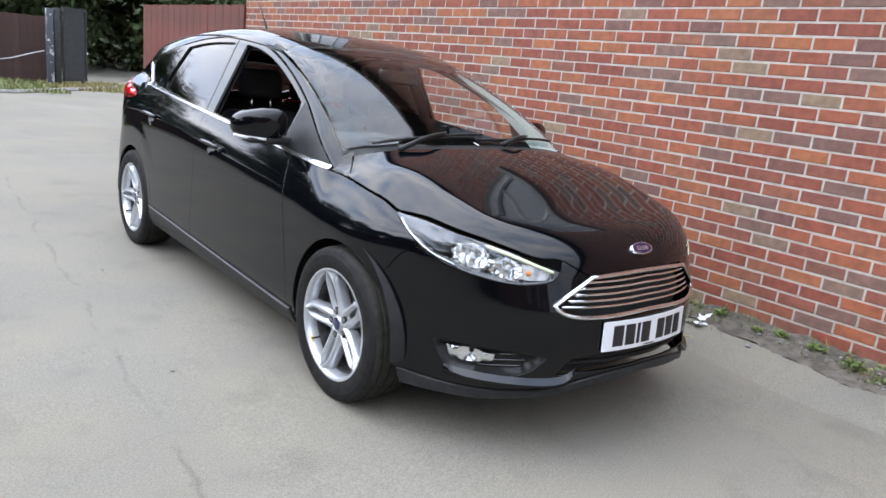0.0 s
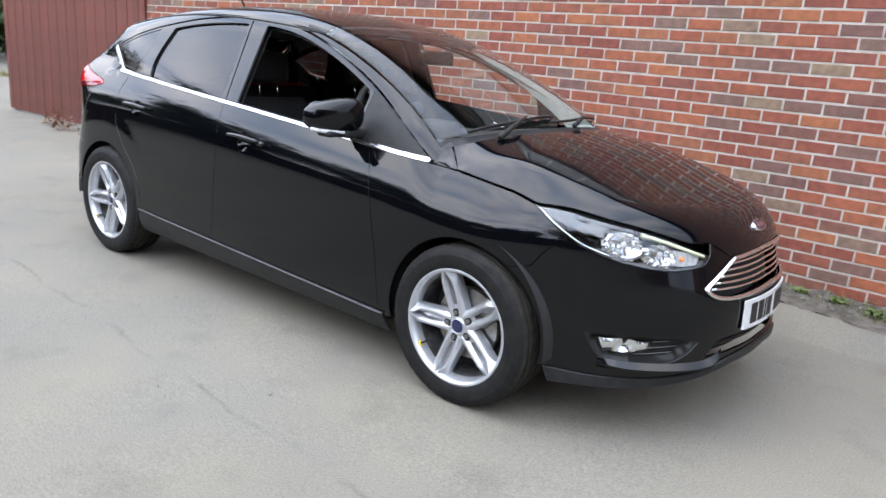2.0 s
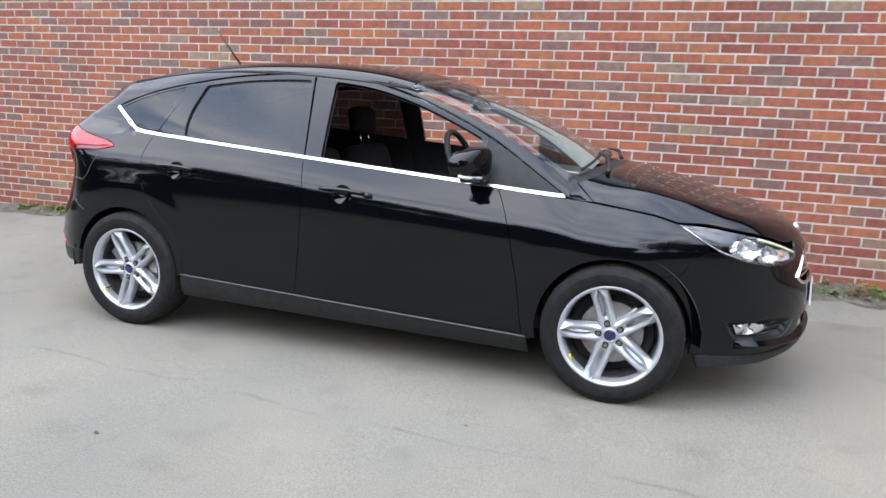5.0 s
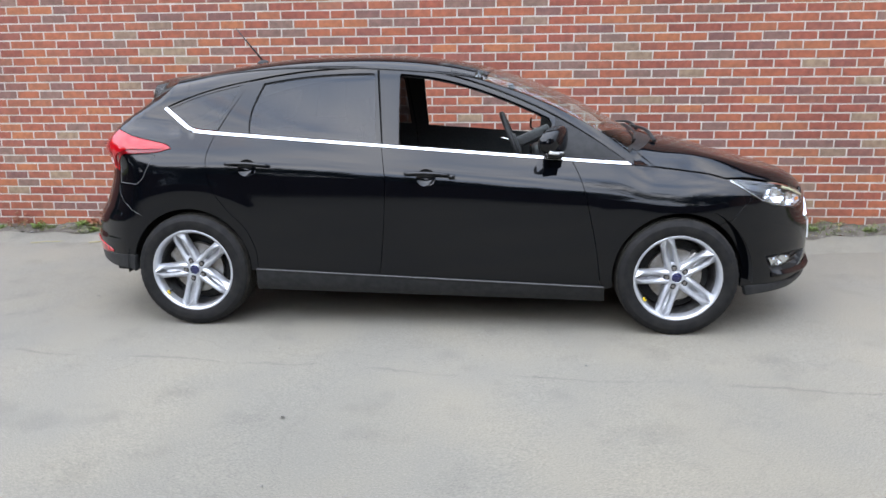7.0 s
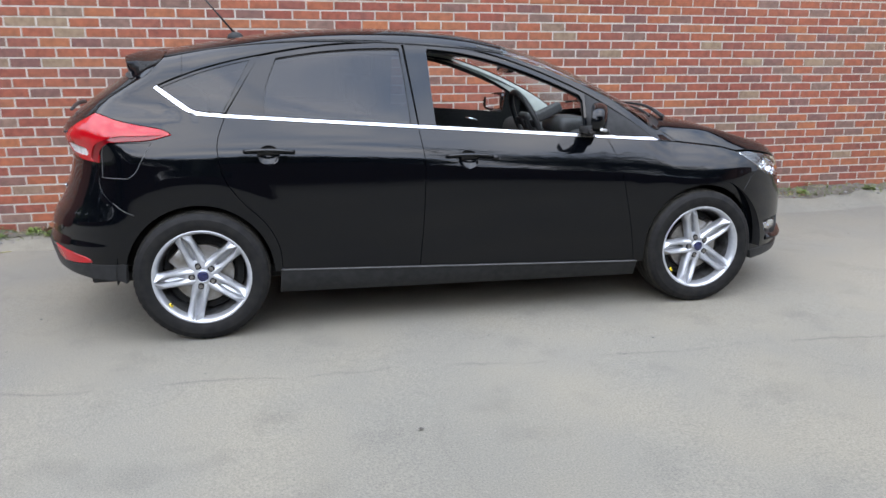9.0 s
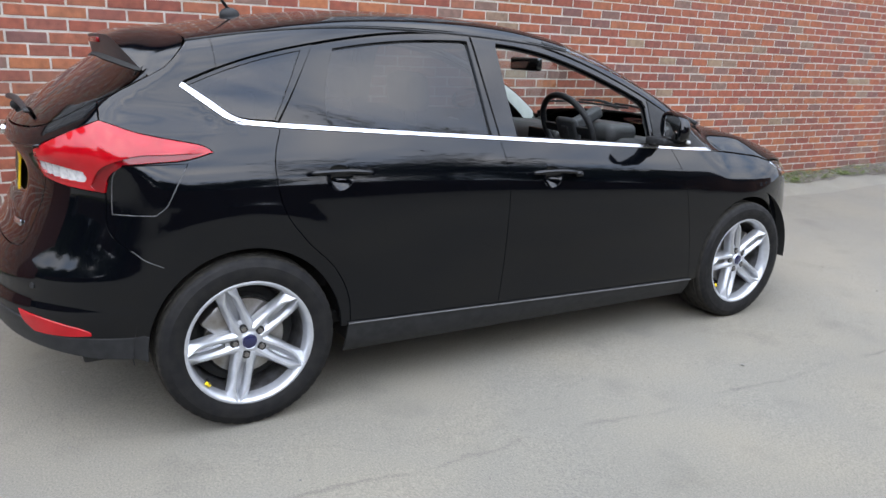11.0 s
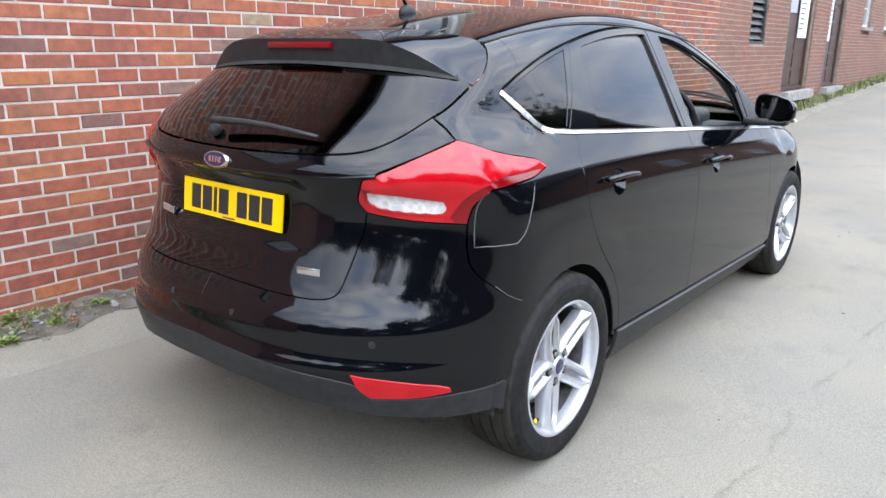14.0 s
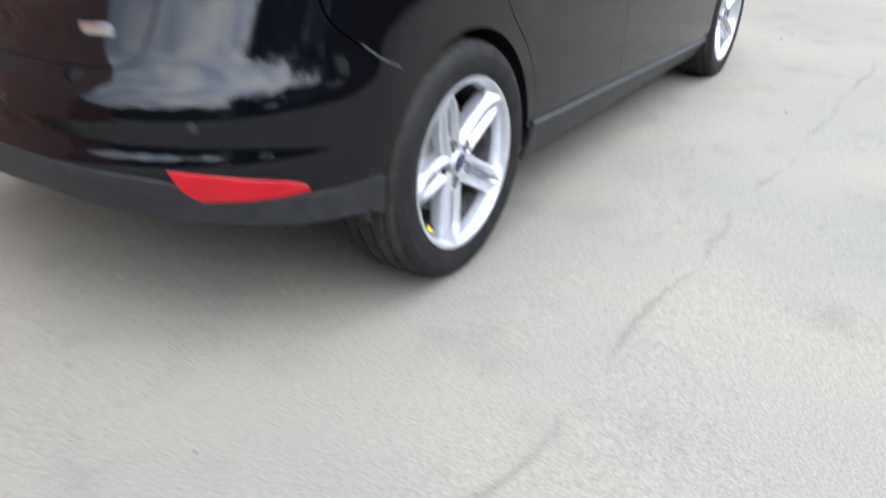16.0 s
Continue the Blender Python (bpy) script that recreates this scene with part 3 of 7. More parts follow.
def leafy(count, radius, height, leaf, seed, upright=0.5):
    """Verts and faces of a clump of small pointed leaves on the ground at the origin."""
    r = np.random.default_rng(seed)
    vs, fs = [np.zeros(3)], []
    for k in range(count):
        a, d = r.uniform(0, 6.28), radius * r.uniform(0, 1) ** 0.7
        base = np.array([d * np.cos(a), d * np.sin(a), height * r.uniform(0, 1) * (1 - 0.6 * d / radius)])
        t = r.uniform(0, 6.28)
        e = np.array([np.cos(t), np.sin(t), r.uniform(-0.2, 1.2) * upright])
        e /= np.linalg.norm(e)
        s = np.cross(e, (r.normal(), r.normal(), 2))
        s /= np.linalg.norm(s)
        l, w = leaf * r.uniform(0.6, 1.4), leaf * r.uniform(0.2, 0.38)
        n = len(vs)
        up = np.cross(s, e) * w * 0.25
        vs += [base, base + e * l * 0.5 + s * w + up, base + e * l, base + e * l * 0.5 - s * w + up]
        fs += [(n, n + 1, n + 2, n + 3), (0, n, n + 4)]
        vs.append(base + s * 0.0016)
        fs.append((n, n + 3, n + 4))
    return np.array(vs), fs


clump = [mesh_of("weed", *leafy(60, 0.075, 0.07, 0.045, k), LEAF) for k in range(3)]
clump_red = mesh_of("weed", *leafy(70, 0.10, 0.13, 0.035, 9), LEAF_RED)
spots = [(1.66, 1.50, 1.0), (1.90, 1.48, 0.7), (2.03, 1.50, 0.9), (2.24, 1.47, 1.1), (2.42, 1.46, 1.2), (2.62, 1.40, 0.8), (2.95, 1.45, 1.0), (3.4, 1.42, 1.1), (3.9, 1.46, 1.2), (-1.50, 1.47, 0.7), (-1.72, 1.45, 0.9), (-1.95, 1.42, 0.8), (-2.18, 1.36, 1.0), (-2.38, 1.30, 1.2), (-2.65, 1.40, 1.0), (-3.0, 1.42, 0.9), (-3.3, 1.38, 1.1), (-3.75, 1.45, 1.0), (-4.2, 1.40, 0.9), (4.6, 1.40, 1.2), (5.3, 1.42, 1.1), (6.1, 1.38, 1.2), (-2.5, 1.50, 1.4), (-2.8, 1.52, 1.2), (-3.15, 1.50, 1.5), (-3.5, 1.53, 1.3), (-3.9, 1.50, 1.6), (-4.4, 1.52, 1.4), (-4.8, 1.48, 1.5), (-2.1, 1.53, 1.0), (1.4, 1.54, 0.8), (2.9, 1.53, 1.2)]
for k, (x, y, s) in enumerate(spots):
    y, s = y + 0.08, s * 0.55
    ob = tagged(new("weed", clump[k % 3]), "small green leafy weed rooted in the soil bank", "weed", "weeds along the wall")
    ob.matrix_basis = pose(x, y, float(bank_z(x, y)) + 0.004, 0, 0, 57 * k) @ Matrix.Diagonal((s, s, s, 1))
for k, (x, y, s) in enumerate(((-2.30, 1.56, 0.6), (-2.62, 1.58, 0.9), (-3.3, 1.60, 1.0), (-4.1, 1.58, 1.0), (2.78, 1.50, 0.7), (-6.0, 1.30, 1.3), (-6.6, 1.25, 1.5), (-7.1, 1.35, 1.2))):
    ob = tagged(new("weed", clump_red), "reddish dry weed beside the wall and fence", "weed", "weeds along the wall")
    ob.matrix_basis = pose(x, y, (float(bank_z(x, y)) if x > -5 else 0.0) + 0.004, 0, 0, 80 * k) @ Matrix.Diagonal((s, s, s * (1.5 if x < -5 else 1), 1))


def grass_patch(name, count, xr, yr, tall, height, material, label, width=0.006):
    x, y = rng.uniform(*xr, count), rng.uniform(*yr, count)
    h = tall * rng.uniform(0.5, 1.3, count)
    a = rng.uniform(0, 6.28, count)
    z = np.array([float(height(p, q)) for p, q in zip(x, y)])
    lean = rng.uniform(0.1, 0.7, count) * h
    w = width * rng.uniform(0.7, 1.5, count)
    base = np.stack([x, y, z], 1)
    side = np.stack([-np.sin(a), np.cos(a), 0 * a], 1) * w[:, None]
    tip = base + np.stack([np.cos(a) * lean, np.sin(a) * lean, h], 1)
    v = np.stack([base - side, base + side, tip], 1).reshape(-1, 3)
    tagged(part(name, mesh_of(name, v, np.arange(3 * count).reshape(-1, 3), material)), label, "grass", kind="stuff")


grass_patch("wall_grass", 2600, (7.4, 30), (1.36, 1.66), 0.10, bank_z, GRASS, "uneven grass along the foot of the far wall", 0.012)
grass_patch("bank_grass", 1600, (-5.2, 7), (1.42, 1.66), 0.035, bank_z, GRASS, "thin grass and moss on the soil bank", 0.003)


def ground_cover(name, count, xr, yr, material, label):
    """Many small leaf rosettes in one mesh, in drifts along the foot of the wall."""
    vs, fs, n = [], [], 0
    while count > 0:
        x, y = rng.uniform(*xr), yr[1] - (yr[1] - yr[0]) * rng.uniform(0, 1) ** 1.6
        if math.sin(2.3 * x + 1) + math.sin(5.1 * x) + rng.normal(0, 0.7) < 0.1:
            continue
        count -= 1
        v, f = leafy(int(rng.integers(6, 15)), rng.uniform(0.02, 0.05), rng.uniform(0.015, 0.06), rng.uniform(0.010, 0.022), int(rng.integers(1, 9999)), 0.8)
        vs.append(v + (x, y, float(bank_z(x, y)) + 0.002))
        fs += [tuple(i + n for i in q) for q in f]
        n += len(v)
    tagged(part(name, mesh_of(name, np.concatenate(vs), fs, material)), label, "weeds", kind="stuff")


ground_cover("bank_weeds", 420, (-4.9, 7.0), (1.42, 1.64), LEAF, "low green weeds in drifts along the wall")
ground_cover("dry_weeds", 160, (-4.9, 7.0), (1.44, 1.64), DRY, "dead straw-coloured weeds along the wall")
ground_cover("red_weeds", 70, (-4.9, 4.0), (1.46, 1.62), LEAF_RED, "reddish low weeds along the wall")
flat = lambda x, y: 0.0
LAWN = lambda x, y: 0.03
grass_patch("gate_grass", 6000, (-19, -13.9), (-6, 1.6), 0.09, LAWN, GRASS, "rough green grass by the gate", 0.02)
grass_patch("dry_grass", 2200, (-18.5, -15.6), (1.5, 4.2), 0.12, flat, DRY, "dry yellow grass round the gate post", 0.02)

# white paper litter
v, f = leafy(9, 0.035, 0.04, 0.06, 3)
litter = tagged(part("litter", mesh_of("litter", v, f, PAPER)), "crumpled white paper scrap on the lane by the bank", "litter")
litter.matrix_basis = pose(1.62, 1.46, float(bank_z(1.62, 1.46)) + 0.004)
twig_v, twig_f = tube([(0, 0, 0.006), (0.10, 0.02, 0.010), (0.22, 0.015, 0.008), (0.34, 0.05, 0.006)], 0.004, 6)
for k, (x, y, a) in enumerate(((1.62, 1.28, 20), (-3.2, 1.20, 5), (-3.7, 1.15, 12))):
    ob = tagged(part("twig", mesh_of("twig", twig_v, twig_f, DRY)), "thin dry twig on the ground", "twig", "twigs")
    ob.matrix_basis = pose(x, y, max(float(bank_z(x, y)), 0.0), 0, 0, a)

# ---- board fence, gate and trees beyond the wall's end ----
FENCE = surface("red_brown_fence_stain", (0.13, 0.02907, 0.01836), (0.0918, 0.02295, 0.0153), 5, 0.75, bump=0.2, bump_scale=30, random=0.12)
FENCE_OLD = surface("old_brown_fence", (0.06502, 0.02907, 0.02295), (0.04208, 0.02142, 0.01836), 4, 0.85, random=0.15)


def board_fence(x0, y0, x1, y1, height, material, label, board=0.125):
    fence = tagged(new("fence"), label, "fence")
    d = math.hypot(x1 - x0, y1 - y0)
    a = math.atan2(y1 - y0, x1 - x0)
    me = mesh_of("board", *block((0.0012, -0.011, 0.03), (board - 0.0012, 0.011, height)), material)
    wide = mesh_of("rail", *block((0, 0.011, -0.04), (d, 0.055, 0.04)), material)
    for k in range(int(d / board)):
        ob = part("board", me, fence)
        off = 0.003 * (k % 2)
        ob.matrix_basis = Matrix.Translation((x0, y0, 0.003 * math.sin(k * 2.1))) @ Matrix.Rotation(a, 4, "Z") @ Matrix.Translation((k * board, off, 0))
    for z in (0.35, height - 0.3):
        ob = part("rail", wide, fence)
        ob.matrix_basis = Matrix.Translation((x0, y0, z)) @ Matrix.Rotation(a, 4, "Z")
    for k in range(int(d / 2.4) + 1):
        ob = part("post", mesh_of("post", *block((-0.05, 0.055, 0), (0.05, 0.155, height)), material), fence)
        ob.matrix_basis = Matrix.Translation((x0, y0, 0)) @ Matrix.Rotation(a, 4, "Z") @ Matrix.Translation((min(k * 2.4, d - 0.06) + 0.05, 0, 0))


board_fence(-9.0225, 1.585, -5.272, 1.645, 1.90, FENCE, "red-brown stained close-boarded timber fence")
board_fence(-17.6, -9.0, -17.6, 1.95, 1.66, FENCE_OLD, "old dark brown timber fence behind the grass", 0.15)
GATE_PAINT = surface("black_gate_paint", (0.016, 0.017, 0.019), (0.030, 0.030, 0.031), 8, 0.55, bump=0.1)
FLAKY = surface("flaking_post_paint", (0.045, 0.055, 0.065), (0.40, 0.40, 0.39), 7, 0.7, lo=0.56, hi=0.62)
gate = tagged(new("gate"), "open black sheet steel gate leaf", "gate")
a = math.atan2(1.25, -1.2)
turn = Matrix.Translation((-16.82, 2.02, 0)) @ Matrix.Rotation(a, 4, "Z")
L = 0.95
v, f = block((0.05, -0.01, 0.20), (L - 0.05, 0.01, 1.88))
part("gate_sheet", mesh_of("gate_sheet", v, f, GATE_PAINT), gate, at=turn)
for lo, hi in (((0, -0.03, 0.14), (0.06, 0.03, 1.94)), ((L - 0.06, -0.03, 0.14), (L, 0.03, 1.94)), ((0.06, -0.03, 0.14), (L - 0.06, 0.03, 0.20)), ((0.06, -0.03, 1.88), (L - 0.06, 0.03, 1.94))):
    part("gate_rail", mesh_of("gate_rail", *block(lo, hi), GATE_PAINT), gate, at=turn)
part("gate_foot", mesh_of("gate_foot", *block((L - 0.2, -0.02, 0), (L - 0.14, 0.02, 0.14)), GATE_PAINT), gate, at=turn)
bm = bmesh.new()
box(bm, (-16.72, 1.62, 0), (-16.54, 1.76, 1.86), 0.012)
tagged(part("gate_post", bm_mesh("gate_post", bm, FLAKY)), "square gate post with flaking black and white paint", "post")
bm = bmesh.new()
box(bm, (-16.80, 1.80, 0), (-16.64, 1.94, 1.88), 0.012)
tagged(part("gate_post", bm_mesh("gate_post", bm, GATE_PAINT)), "black steel gate post", "post")
v, f = tube([(-14.0, -1.6, 0.30), (-14.0, 0.43, 0.71), (-14.0, 1.06, 0.92)], 0.007, 8)
v2, f2 = tube([(-14.0, -1.5, 0.0), (-14.0, -1.52, 0.34)], 0.03, 8)
pole = tagged(part("barrier_pole", mesh_of("barrier_pole", *joined((v, f), (v2, f2)), PAPER, smooth=True)), "thin white leaning barrier pole over the grass", "pole")
v, f = tube([(-13.3, -6, 0.02), (-13.4, -1.5, 0.02), (-13.9, 0.5, 0.02), (-15.2, 1.6, 0.02), (-17.0, 3.2, 0.02), (-19.5, 4.3, 0.02)], 0.06, 6)
tagged(part("kerb", mesh_of("kerb", v, f, STONE)), "low pale kerb edging the grass", "kerb", kind="structure")

BARK = surface("bark", (0.05737, 0.04437, 0.03213), (0.09945, 0.08415, 0.06502), 12, 0.95, bump=0.6, bump_scale=18)
FOLIAGE = surface("dark_foliage", (0.01683, 0.03519, 0.00918), (0.03825, 0.06502, 0.01683), 1.3, 0.55, random=0.15)


def make_tree(x, y, height, spread, seed, leaves=2600, size=0.22, trunk_to=0.45, base=0.25, label="leafy green tree behind the fence", name="tree"):
    r = np.random.default_rng(seed)
    tree = tagged(new(name), label, "tree", "trees round the yard")
    tree.matrix_basis = pose(x, y, float(ground_z(x, y)) if x < 40 else 0.0)
    lines = [tube([(0, 0, -0.1), (0.05, 0.03, height * 0.25), (0.0, 0.1, height * trunk_to), (0.1, 0.0, height * 0.8)], (0.16, 0.13, 0.10, 0.03), 8)]
    tips = []
    for k in range(9):
        a, z = k * 2.4 + r.uniform(0, 0.6), height * r.uniform(0.3, 0.75)
        e = np.array([np.cos(a), np.sin(a), r.uniform(0.2, 0.9)])
        p0 = np.array([0, 0.05, z])
        p1 = p0 + e * spread * 0.45
        p2 = p0 + e * spread * r.uniform(0.7, 0.95)
        p2[2] = min(p2[2], height * 0.96)
        lines.append(tube([p0, p1, p2], (0.06, 0.035, 0.012), 6))
        tips += [p1, p2, (p1 + p2) / 2]
    part("trunk", mesh_of("trunk", *joined(*lines), BARK, smooth=True), tree)
    c = [np.array(t) for t in tips] + [np.array([r.normal() * spread * 0.45, r.normal() * spread * 0.45, height * r.uniform(base, 0.95)]) for _ in range(26)]
    c = np.array(c)
    pick = r.integers(0, len(c), leaves)
    p = c[pick] + r.normal(0, 1, (leaves, 3)) * (spread * 0.20, spread * 0.20, height * 0.065)
    p[:, 2] = np.maximum(p[:, 2], 0.2)
    u = r.normal(size=(leaves, 3))
    u /= np.linalg.norm(u, axis=1)[:, None]
    w = np.cross(u, r.normal(size=(leaves, 3)))
    w /= np.linalg.norm(w, axis=1)[:, None]
    l = size * r.uniform(0.5, 1.4, (leaves, 1))
    v = np.stack([p - u * l, p + w * l * 0.45, p + u * l, p - w * l * 0.45], 1).reshape(-1, 3)
    part("crown", mesh_of("crown", v, np.arange(4 * leaves).reshape(-1, 4), FOLIAGE), tree)
    return tree


# seen beyond the gate
for k, (x, y, h, s) in enumerate(((-24, -6, 7, 3.2), (-25, -2, 6, 3.0), (-26, 2.5, 6.5, 3.0), (-37, -3, 9, 4.5), (-36, 1, 8, 4), (-35, 5, 8, 4), (-43, 3, 8, 4.5), (-44, 8, 9, 4.5), (-38, 10, 9, 4.5), (-45, 13, 8, 4.5), (-46, 18, 9, 5), (-48, 24, 9, 5), (-22, 9, 6, 3.0), (-24, 13, 7, 3.2), (-30, 5.5, 6, 3.0), (-31, 9, 6, 3.0), (-29.5, 12.5, 6.5, 3.0), (-33, 7, 7, 3.4), (-32, 15, 7, 3.2))):
    make_tree(x, y, h, s, 20 + k, 15000, 0.15, base=0.03)
# across the lane, seen in the car's paint and glass
for k, (x, y, h, s) in enumerate(((-30, -14, 7.5, 3.5), (-24, -15, 7.0, 3.2), (-18.5, -14, 7.0, 3.2), (-13, -15, 6.5, 3.0), (-8, -15, 5.4, 3.0), (-3, -16, 4.6, 2.8), (1.0, -16, 4.4, 2.6), (7.5, -14, 9.0, 3.4), (11, -13, 7.4, 3.0), (15, -16.5, 8.5, 3.4), (-13, -9.5, 6.5, 2.2))):
    make_tree(x, y, h, s, 50 + k, 7000, 0.17, base=0.06, label="leafy green tree across the lane")
board_fence(-28, -10.5, 12.0, -10.5, 1.8, FENCE_OLD, "dark timber fence across the lane", 0.25)
v, f = joined(block((13.5, -13, -0.2), (33, -7.5, 4.4)))
shed = tagged(new("brick_building"), "low red brick building with a slate roof across the lane", "building")
part("building_wall", mesh_of("building_wall", v, f, OLD_BRICK), shed)
v = [(13.2, -7.2, 4.3), (33.3, -7.2, 4.3), (33.3, -10.25, 6.3), (13.2, -10.25, 6.3), (13.2, -13.3, 4.3), (33.3, -13.3, 4.3)]
part("building_roof", mesh_of("building_roof", v, [(0, 1, 2, 3), (3, 2, 5, 4), (0, 3, 4), (1, 5, 2)], SLATE), shed)
for k in range(3):
    v, f = block((16 + 5 * k, -7.5, 1.2), (17.6 + 5 * k, -7.46, 2.8))
    w = part("building_window", mesh_of("building_window", v, f, WHITE_FRAME), shed)
    for c in range(2):
        v, f = block((16.1 + 5 * k + 0.75 * c, -7.46, 1.3), (16.75 + 5 * k + 0.75 * c, -7.45, 2.7))
        part("pane", mesh_of("pane", v, f, WINDOW_DARK), w)


from mathutils.geometry import delaunay_2d_cdt


# ---- the car's body as one smooth surface: x forward, y to its left, z up ----
def spline(*pts):
    """A natural cubic curve through (x, y) points, straight beyond its ends."""
    xs, ys = np.array(sorted(pts), float).T
    n, h = len(xs), np.diff(xs)
    m, r = np.eye(n), np.zeros(n)
    for i in range(1, n - 1):
        m[i, i - 1:i + 2] = h[i - 1], 2 * (h[i - 1] + h[i]), h[i]
        r[i] = 6 * ((ys[i + 1] - ys[i]) / h[i] - (ys[i] - ys[i - 1]) / h[i - 1])
    k = np.linalg.solve(m, r)

    def at(x):
        x = np.asarray(x, float)
        i = np.clip(np.searchsorted(xs, x) - 1, 0, n - 2)
        c = np.clip(x, xs[0], xs[-1])
        a, b = xs[i + 1] - c, c - xs[i]
        y = (k[i] * a**3 + k[i + 1] * b**3) / (6 * h[i]) + (ys[i] / h[i] - k[i] * h[i] / 6) * a + (ys[i + 1] / h[i] - k[i + 1] * h[i] / 6) * b
        d0 = (ys[1] - ys[0]) / h[0] - h[0] * k[1] / 6
        d1 = (ys[-1] - ys[-2]) / h[-1] + h[-1] * k[-2] / 6
        return y + np.minimum(x - xs[0], 0) * d0 + np.maximum(x - xs[-1], 0) * d1
    return at


def smax(a, b, k):
    h = np.maximum(k - np.abs(a - b), 0) / k
    return np.maximum(a, b) + h**3 * k / 6


def ramp(x, a, b):
    t = np.clip((x - a) / (b - a), 0, 1)
    return t * t * t * (t * (6 * t - 15) + 10)


AXLE, HUB_Z, ARCH_R = 1.324, 0.318, 0.341
screen_line = spline((-2.1, 1.26), (-1.67, 1.357), (-1.44, 1.400), (-1.14, 1.451), (-0.85, 1.486), (-0.4, 1.503), (-0.09, 1.490), (0.24, 1.442), (0.44, 1.388), (0.75, 1.266), (0.99, 1.145), (1.3, 0.968), (1.6, 0.79))
bonnet_line = spline((0.7, 1.115), (1.05, 1.062), (1.316, 1.020), (1.573, 0.962), (1.836, 0.888), (2.02, 0.838), (2.13, 0.789), (2.2, 0.735))
nose_line = spline((0.1, 0.85), (0.2, 0.892), (0.3, 0.910), (0.45, 0.911), (0.55, 0.903), (0.65, 0.878), (0.75, 0.842), (0.85, 0.74), (1.0, 0.50), (1.3, 0.2))
tail_line = spline((0.15, 0.79), (0.25, 0.83), (0.33, 0.855), (0.40, 0.872), (0.45, 0.884), (0.475, 0.880), (0.50, 0.868), (0.53, 0.863), (0.60, 0.846), (0.65, 0.810), (0.72, 0.774), (0.79, 0.746), (0.85, 0.730), (0.93, 0.735), (0.985, 0.758), (1.03, 0.742), (1.08, 0.690), (1.15, 0.600), (1.23, 0.485), (1.31, 0.370), (1.42, 0.215), (1.5, 0.10))
belt = lambda x: 1.0 - 0.0705 * (x + 0.18)
rail = spline((-1.49, 1.205), (-1.34, 1.266), (-1.018, 1.35), (-0.722, 1.398), (-0.35, 1.418), (0.038, 1.389), (0.29, 1.321), (0.516, 1.234), (0.714, 1.139), (1.068, 0.91))
lower_side = spline((0.1, 0.735), (0.19, 0.80), (0.27, 0.853), (0.34, 0.887), (0.42, 0.898), (0.50, 0.896), (0.60, 0.887), (0.70, 0.875), (0.80, 0.861), (0.90, 0.846), (1.0, 0.830), (1.2, 0.795))


def body(x, y, z):
    """Below 0 inside the car, above 0 outside."""
    a = np.abs(y)
    b = belt(x)
    rear = np.maximum(-0.2 - x, 0)
    waist = 0.777 - 0.030 * rear**2 / 1.69
    upper = waist - 0.50 * (z - b)
    soft = 0.002 + 0.07 * ramp(x, -1.34, -1.48)
    glass = waist - np.where(z > b, 0.30, 0.50) * (z - b) - 0.36 * np.maximum(z - b, 0) ** 2 - 0.040 * rear**2 / 1.69 * ramp(z - b, -soft, soft) - 0.05 * np.maximum(x - 0.35, 0) ** 2
    glass = glass + (upper - glass) * ramp(x, 1.04, 1.28)
    low = lower_side(z) - 0.03 * np.maximum(x - 1.2, 0) ** 2
    for wx, h, r0, r1 in ((AXLE, 0.012, 0.58, 0.43), (-AXLE, 0.026, 0.545, 0.43)):
        r = np.hypot(x - wx, z - 0.32)
        inner = ramp((x - wx) * np.sign(-wx), 0.10, 0.34)
        low = low + h * ramp(r, r0, r1) * ramp(z, 0.15, 0.35) * (1 - inner * ramp(z, 0.72, 0.52))
    side_w = -smax(-low, -upper, 0.035)
    side_w = np.where(z > b - soft, -smax(-side_w, -glass, 0.01), side_w)
    side = (a - side_w) * 0.93
    roof = screen_line(x + 0.10 * a**2 * ramp(x, -0.3, 0.8)) - 0.115 * a**2 - 0.10 * a**4
    crease = ramp(x, 1.12, 1.50)
    fold = 0.01 * np.logaddexp(0, (a - 0.70 + 0.186 * (x - 1.08)) / 0.01)
    hood = bonnet_line(np.maximum(x, 0.55) + 0.05 * a**2) - (0.050 + 0.025 * crease) * a**2 - (1 - crease) * 0.25 * a**4 - crease * 0.38 * fold
    top = (z - smax(roof, hood, 0.02)) * 0.9
    u = np.maximum(x - 1.3, 0) / np.maximum(nose_line(z), 0.05)
    front = (np.sqrt(u**1.9 + (a / 0.853) ** 2.35) - 1) * 0.8
    v = np.maximum(-1.25 - x, 0) / np.maximum(tail_line(z), 0.05)
    back = (np.sqrt(v**2.58 + (a / (0.90 - 0.17 * ramp(z, 1.06, 1.31))) ** 2.6) - 1) * 0.75
    f = smax(side, top, 0.10 + 0.11 * ramp(x, 0.75, 1.25) * ramp(x, 2.05, 1.75))
    f = smax(f, front, 0.07)
    return smax(f, back, 0.06)


CENTRE_F, CENTRE_R, TURN_R = 1.75, -1.70, 0.6


